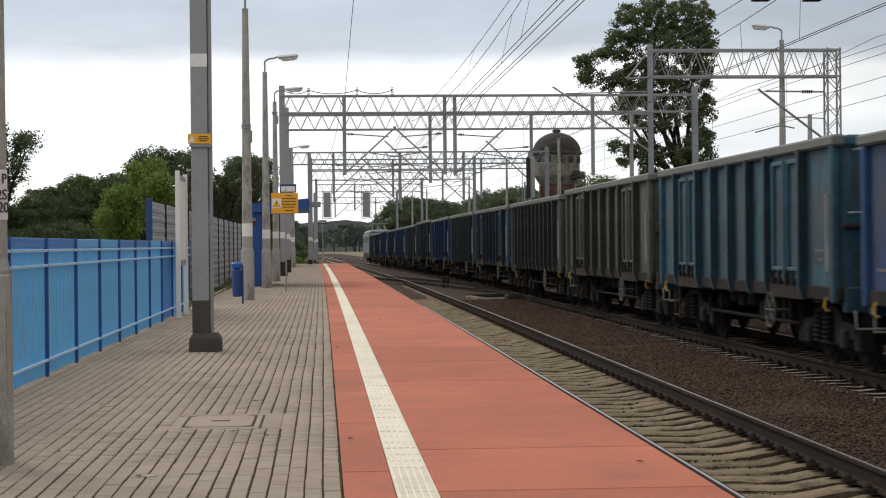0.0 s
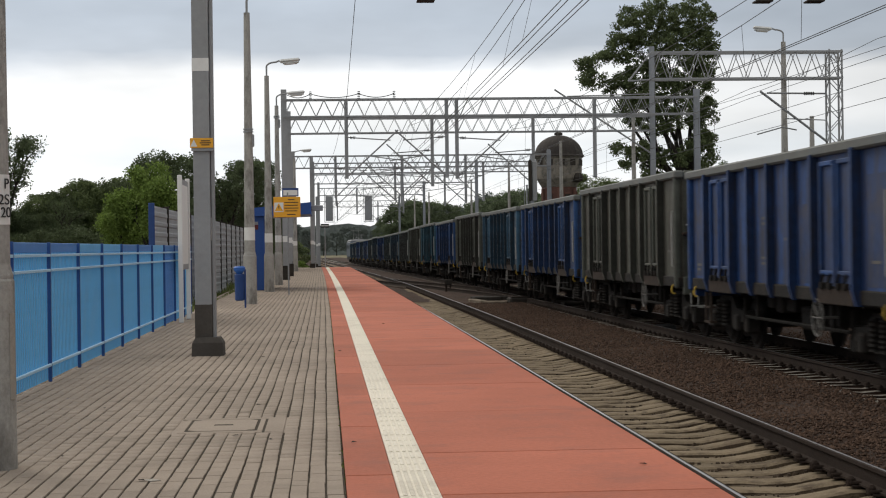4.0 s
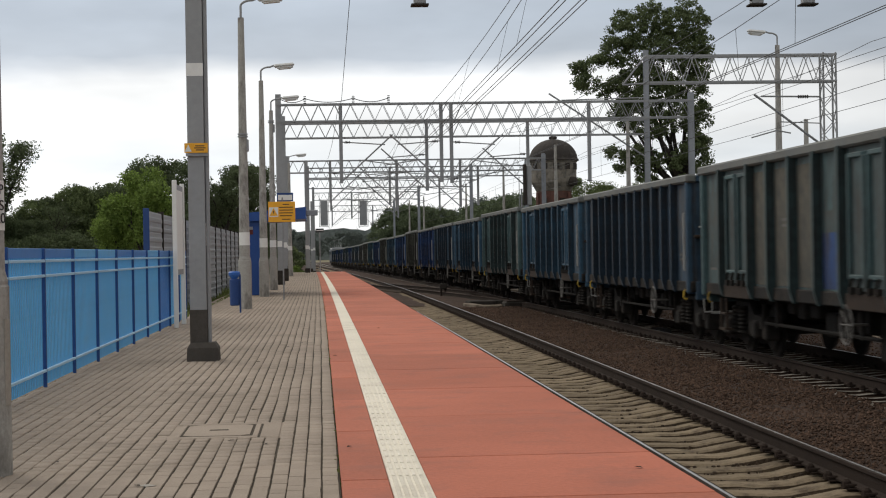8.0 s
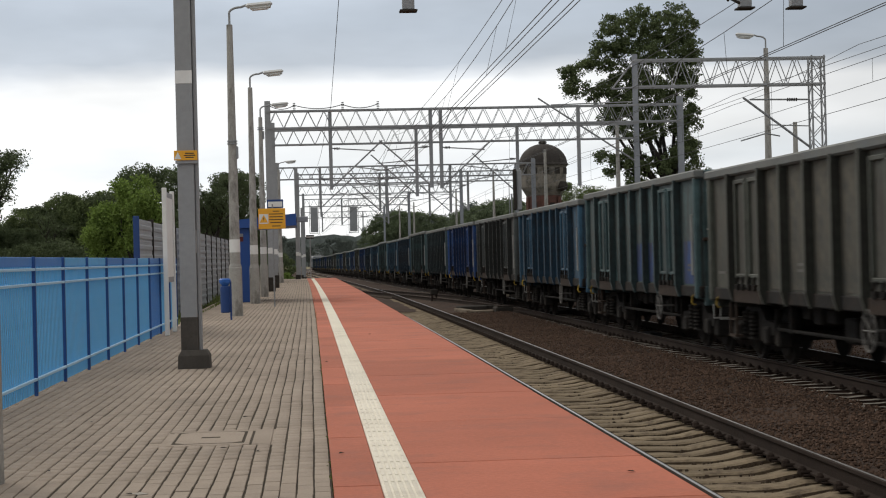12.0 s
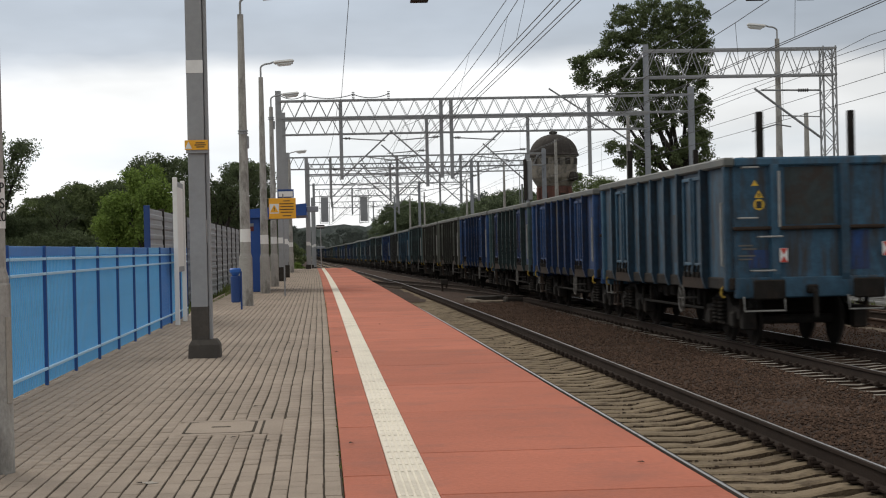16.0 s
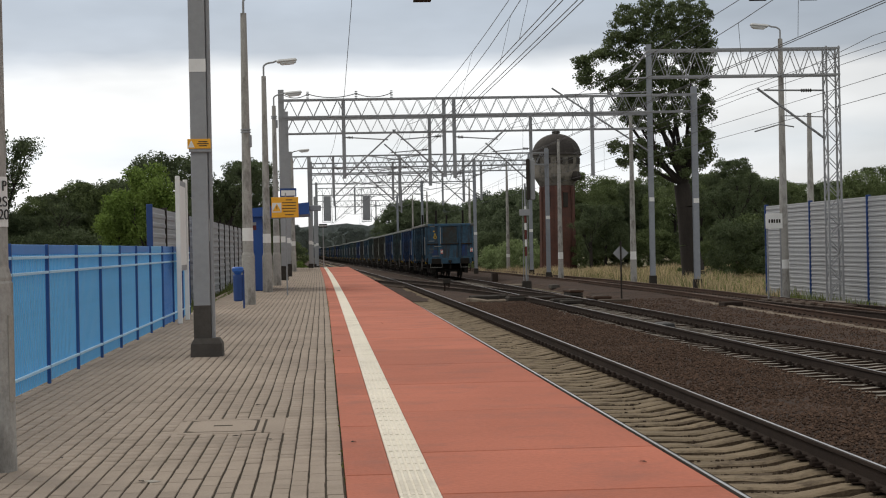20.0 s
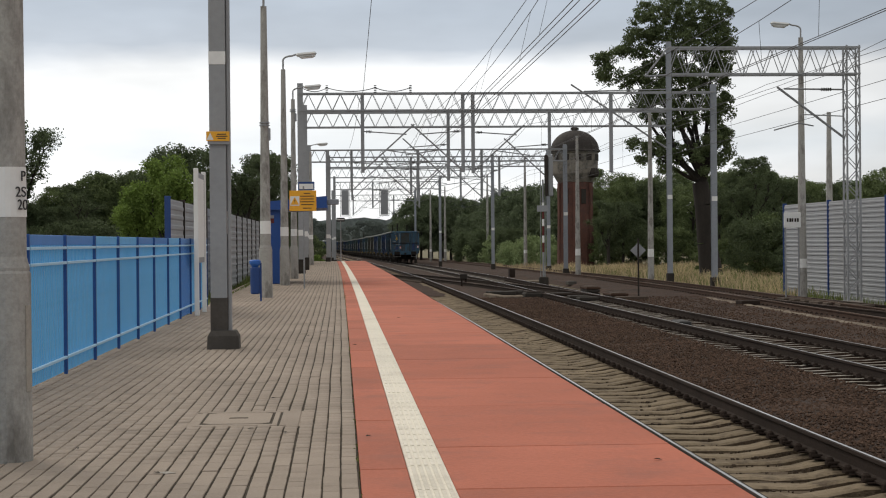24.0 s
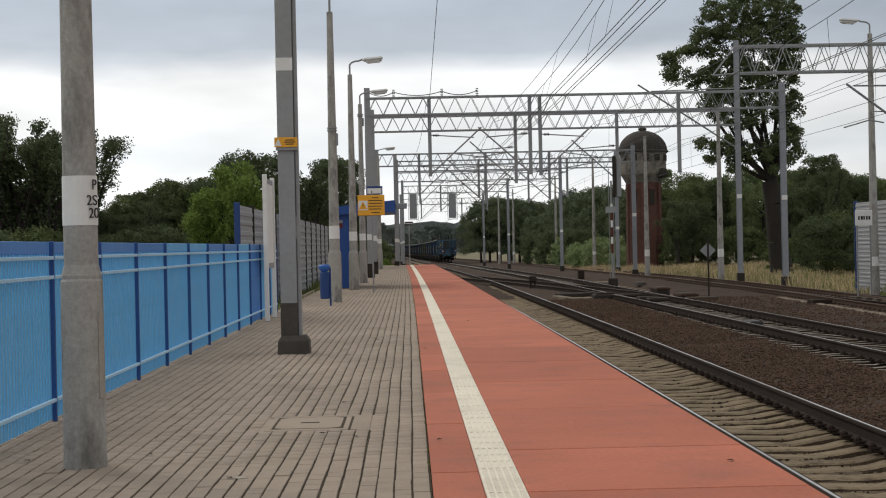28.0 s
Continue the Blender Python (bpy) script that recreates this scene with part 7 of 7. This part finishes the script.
hills()
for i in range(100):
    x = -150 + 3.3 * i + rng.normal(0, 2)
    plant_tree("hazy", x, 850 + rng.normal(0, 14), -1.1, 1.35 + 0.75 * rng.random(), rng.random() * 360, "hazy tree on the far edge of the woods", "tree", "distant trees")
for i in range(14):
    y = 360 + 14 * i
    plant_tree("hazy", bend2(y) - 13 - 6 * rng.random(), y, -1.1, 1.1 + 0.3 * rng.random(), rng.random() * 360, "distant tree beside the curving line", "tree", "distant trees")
plant_tree("dark", 22.4, 140.5, -0.86, 0.80, 30, "dark tree in front of the water tower")
plant_tree("open", 20.9, 138.0, -0.86, 0.70, 130, "small dark tree in front of the water tower")


def grass(name, x0, x1, y0, y1, z, count, high, material, label, seed):
    rng = np.random.default_rng(seed)
    x = x0 + (x1 - x0) * rng.random(count)
    y = y0 + (y1 - y0) * rng.random(count)
    h = high * (0.4 + 0.8 * rng.random(count)) * (0.6 + 0.5 * np.sin(x * 1.3) * np.sin(y * 0.35))
    h = np.maximum(h, high * 0.25)
    lean = rng.normal(0, 0.25, (count, 2)) * h[:, None]
    a = rng.random(count) * math.pi
    w = 0.010 + 0.012 * rng.random(count)
    dx, dy = np.cos(a) * w, np.sin(a) * w
    z = z - 0.0034 * np.clip(y - 92.0, 0, 310)
    zz = z
    quad = np.stack([np.stack([x - dx, y - dy, zz], 1), np.stack([x + dx, y + dy, zz], 1), np.stack([x + lean[:, 0] + dx * 0.3, y + lean[:, 1] + dy * 0.3, z + h], 1), np.stack([x + lean[:, 0] - dx * 0.3, y + lean[:, 1] - dy * 0.3, z + h], 1)], 1).reshape(-1, 3)
    tagged(new(name, quads_mesh(name, quad, material)), label, "grass", kind="stuff")


grass("dry_grass", 15.9, 40, 62, 148, -0.86, 80000, 0.6, GRASS, "tall dry yellow grass beyond the outer track", 1)
grass("green_grass", 15.9, 30, 60, 130, -0.86, 24000, 0.55, GRASSG, "green weeds in the grass verge", 2)
grass("dry_grass", 13.5, 22, 112, 160, -0.88, 14000, 0.5, GRASS, "dry pale grass at the foot of the tower", 3)
grass("green_grass", 16.3, 16.85, 42, 62, -0.86, 800, 0.38, GRASSG, "weeds at the foot of the noise barrier", 4)
grass("green_grass", -4.15, -2.95, 34, 110, -0.55, 16000, 0.42, GRASSG, "green grass strip behind the platform", 5)
grass("weeds", -2.95, -2.8, 30, 124, -0.02, 1800, 0.12, GRASSG, "weeds along the edge of the paving", 6)
grass("weeds", SEAM - 0.012, SEAM + 0.010, 9, 70, -0.03, 900, 0.05, GRASSG, "sparse weeds in the seam of the platform", 8)
grass("weeds", LEFT - 0.14, LEFT - 0.02, 9, 37, -0.03, 900, 0.07, GRASS, "dry weeds under the fence", 9)
strip = Shape()
strip.box(-4.4, LEFT - 0.19, 30, 130, -1.3, -0.56)
solid("grass_bank", strip, SOIL, kind="structure", label="grass bank behind the platform")


# ---- what moves ----
SPEED, TAIL = 19.52, 69.0      # metres a second; end of the train at 18 s
LENGTHS = [14.1] + [13.12] * 6 + [13.28] * 12 + [13.50] * 4 + [13.28] * 20    # over the buffers, from the last wagon forwards


def on_track(y):
    x = bend2(y)
    dx = (bend2(y + 4.5) - bend2(y - 4.5)) / 9.0
    slope = math.degrees(math.atan((drop(y + 4.5) - drop(y - 4.5)) / 9.0))
    return pose(x, y, RAIL - drop(y), -slope, 0, -math.degrees(math.atan(dx)))


def motions():
    back = TAIL - SPEED * 18
    for k, w in enumerate(wagons + [loco]):
        middle = back + (LENGTHS[k] / 2 if k < len(wagons) else 9.4)
        back += LENGTHS[k]
        walk(w, [(t, on_track(middle + SPEED * t)) for t in range(29)])


motions()
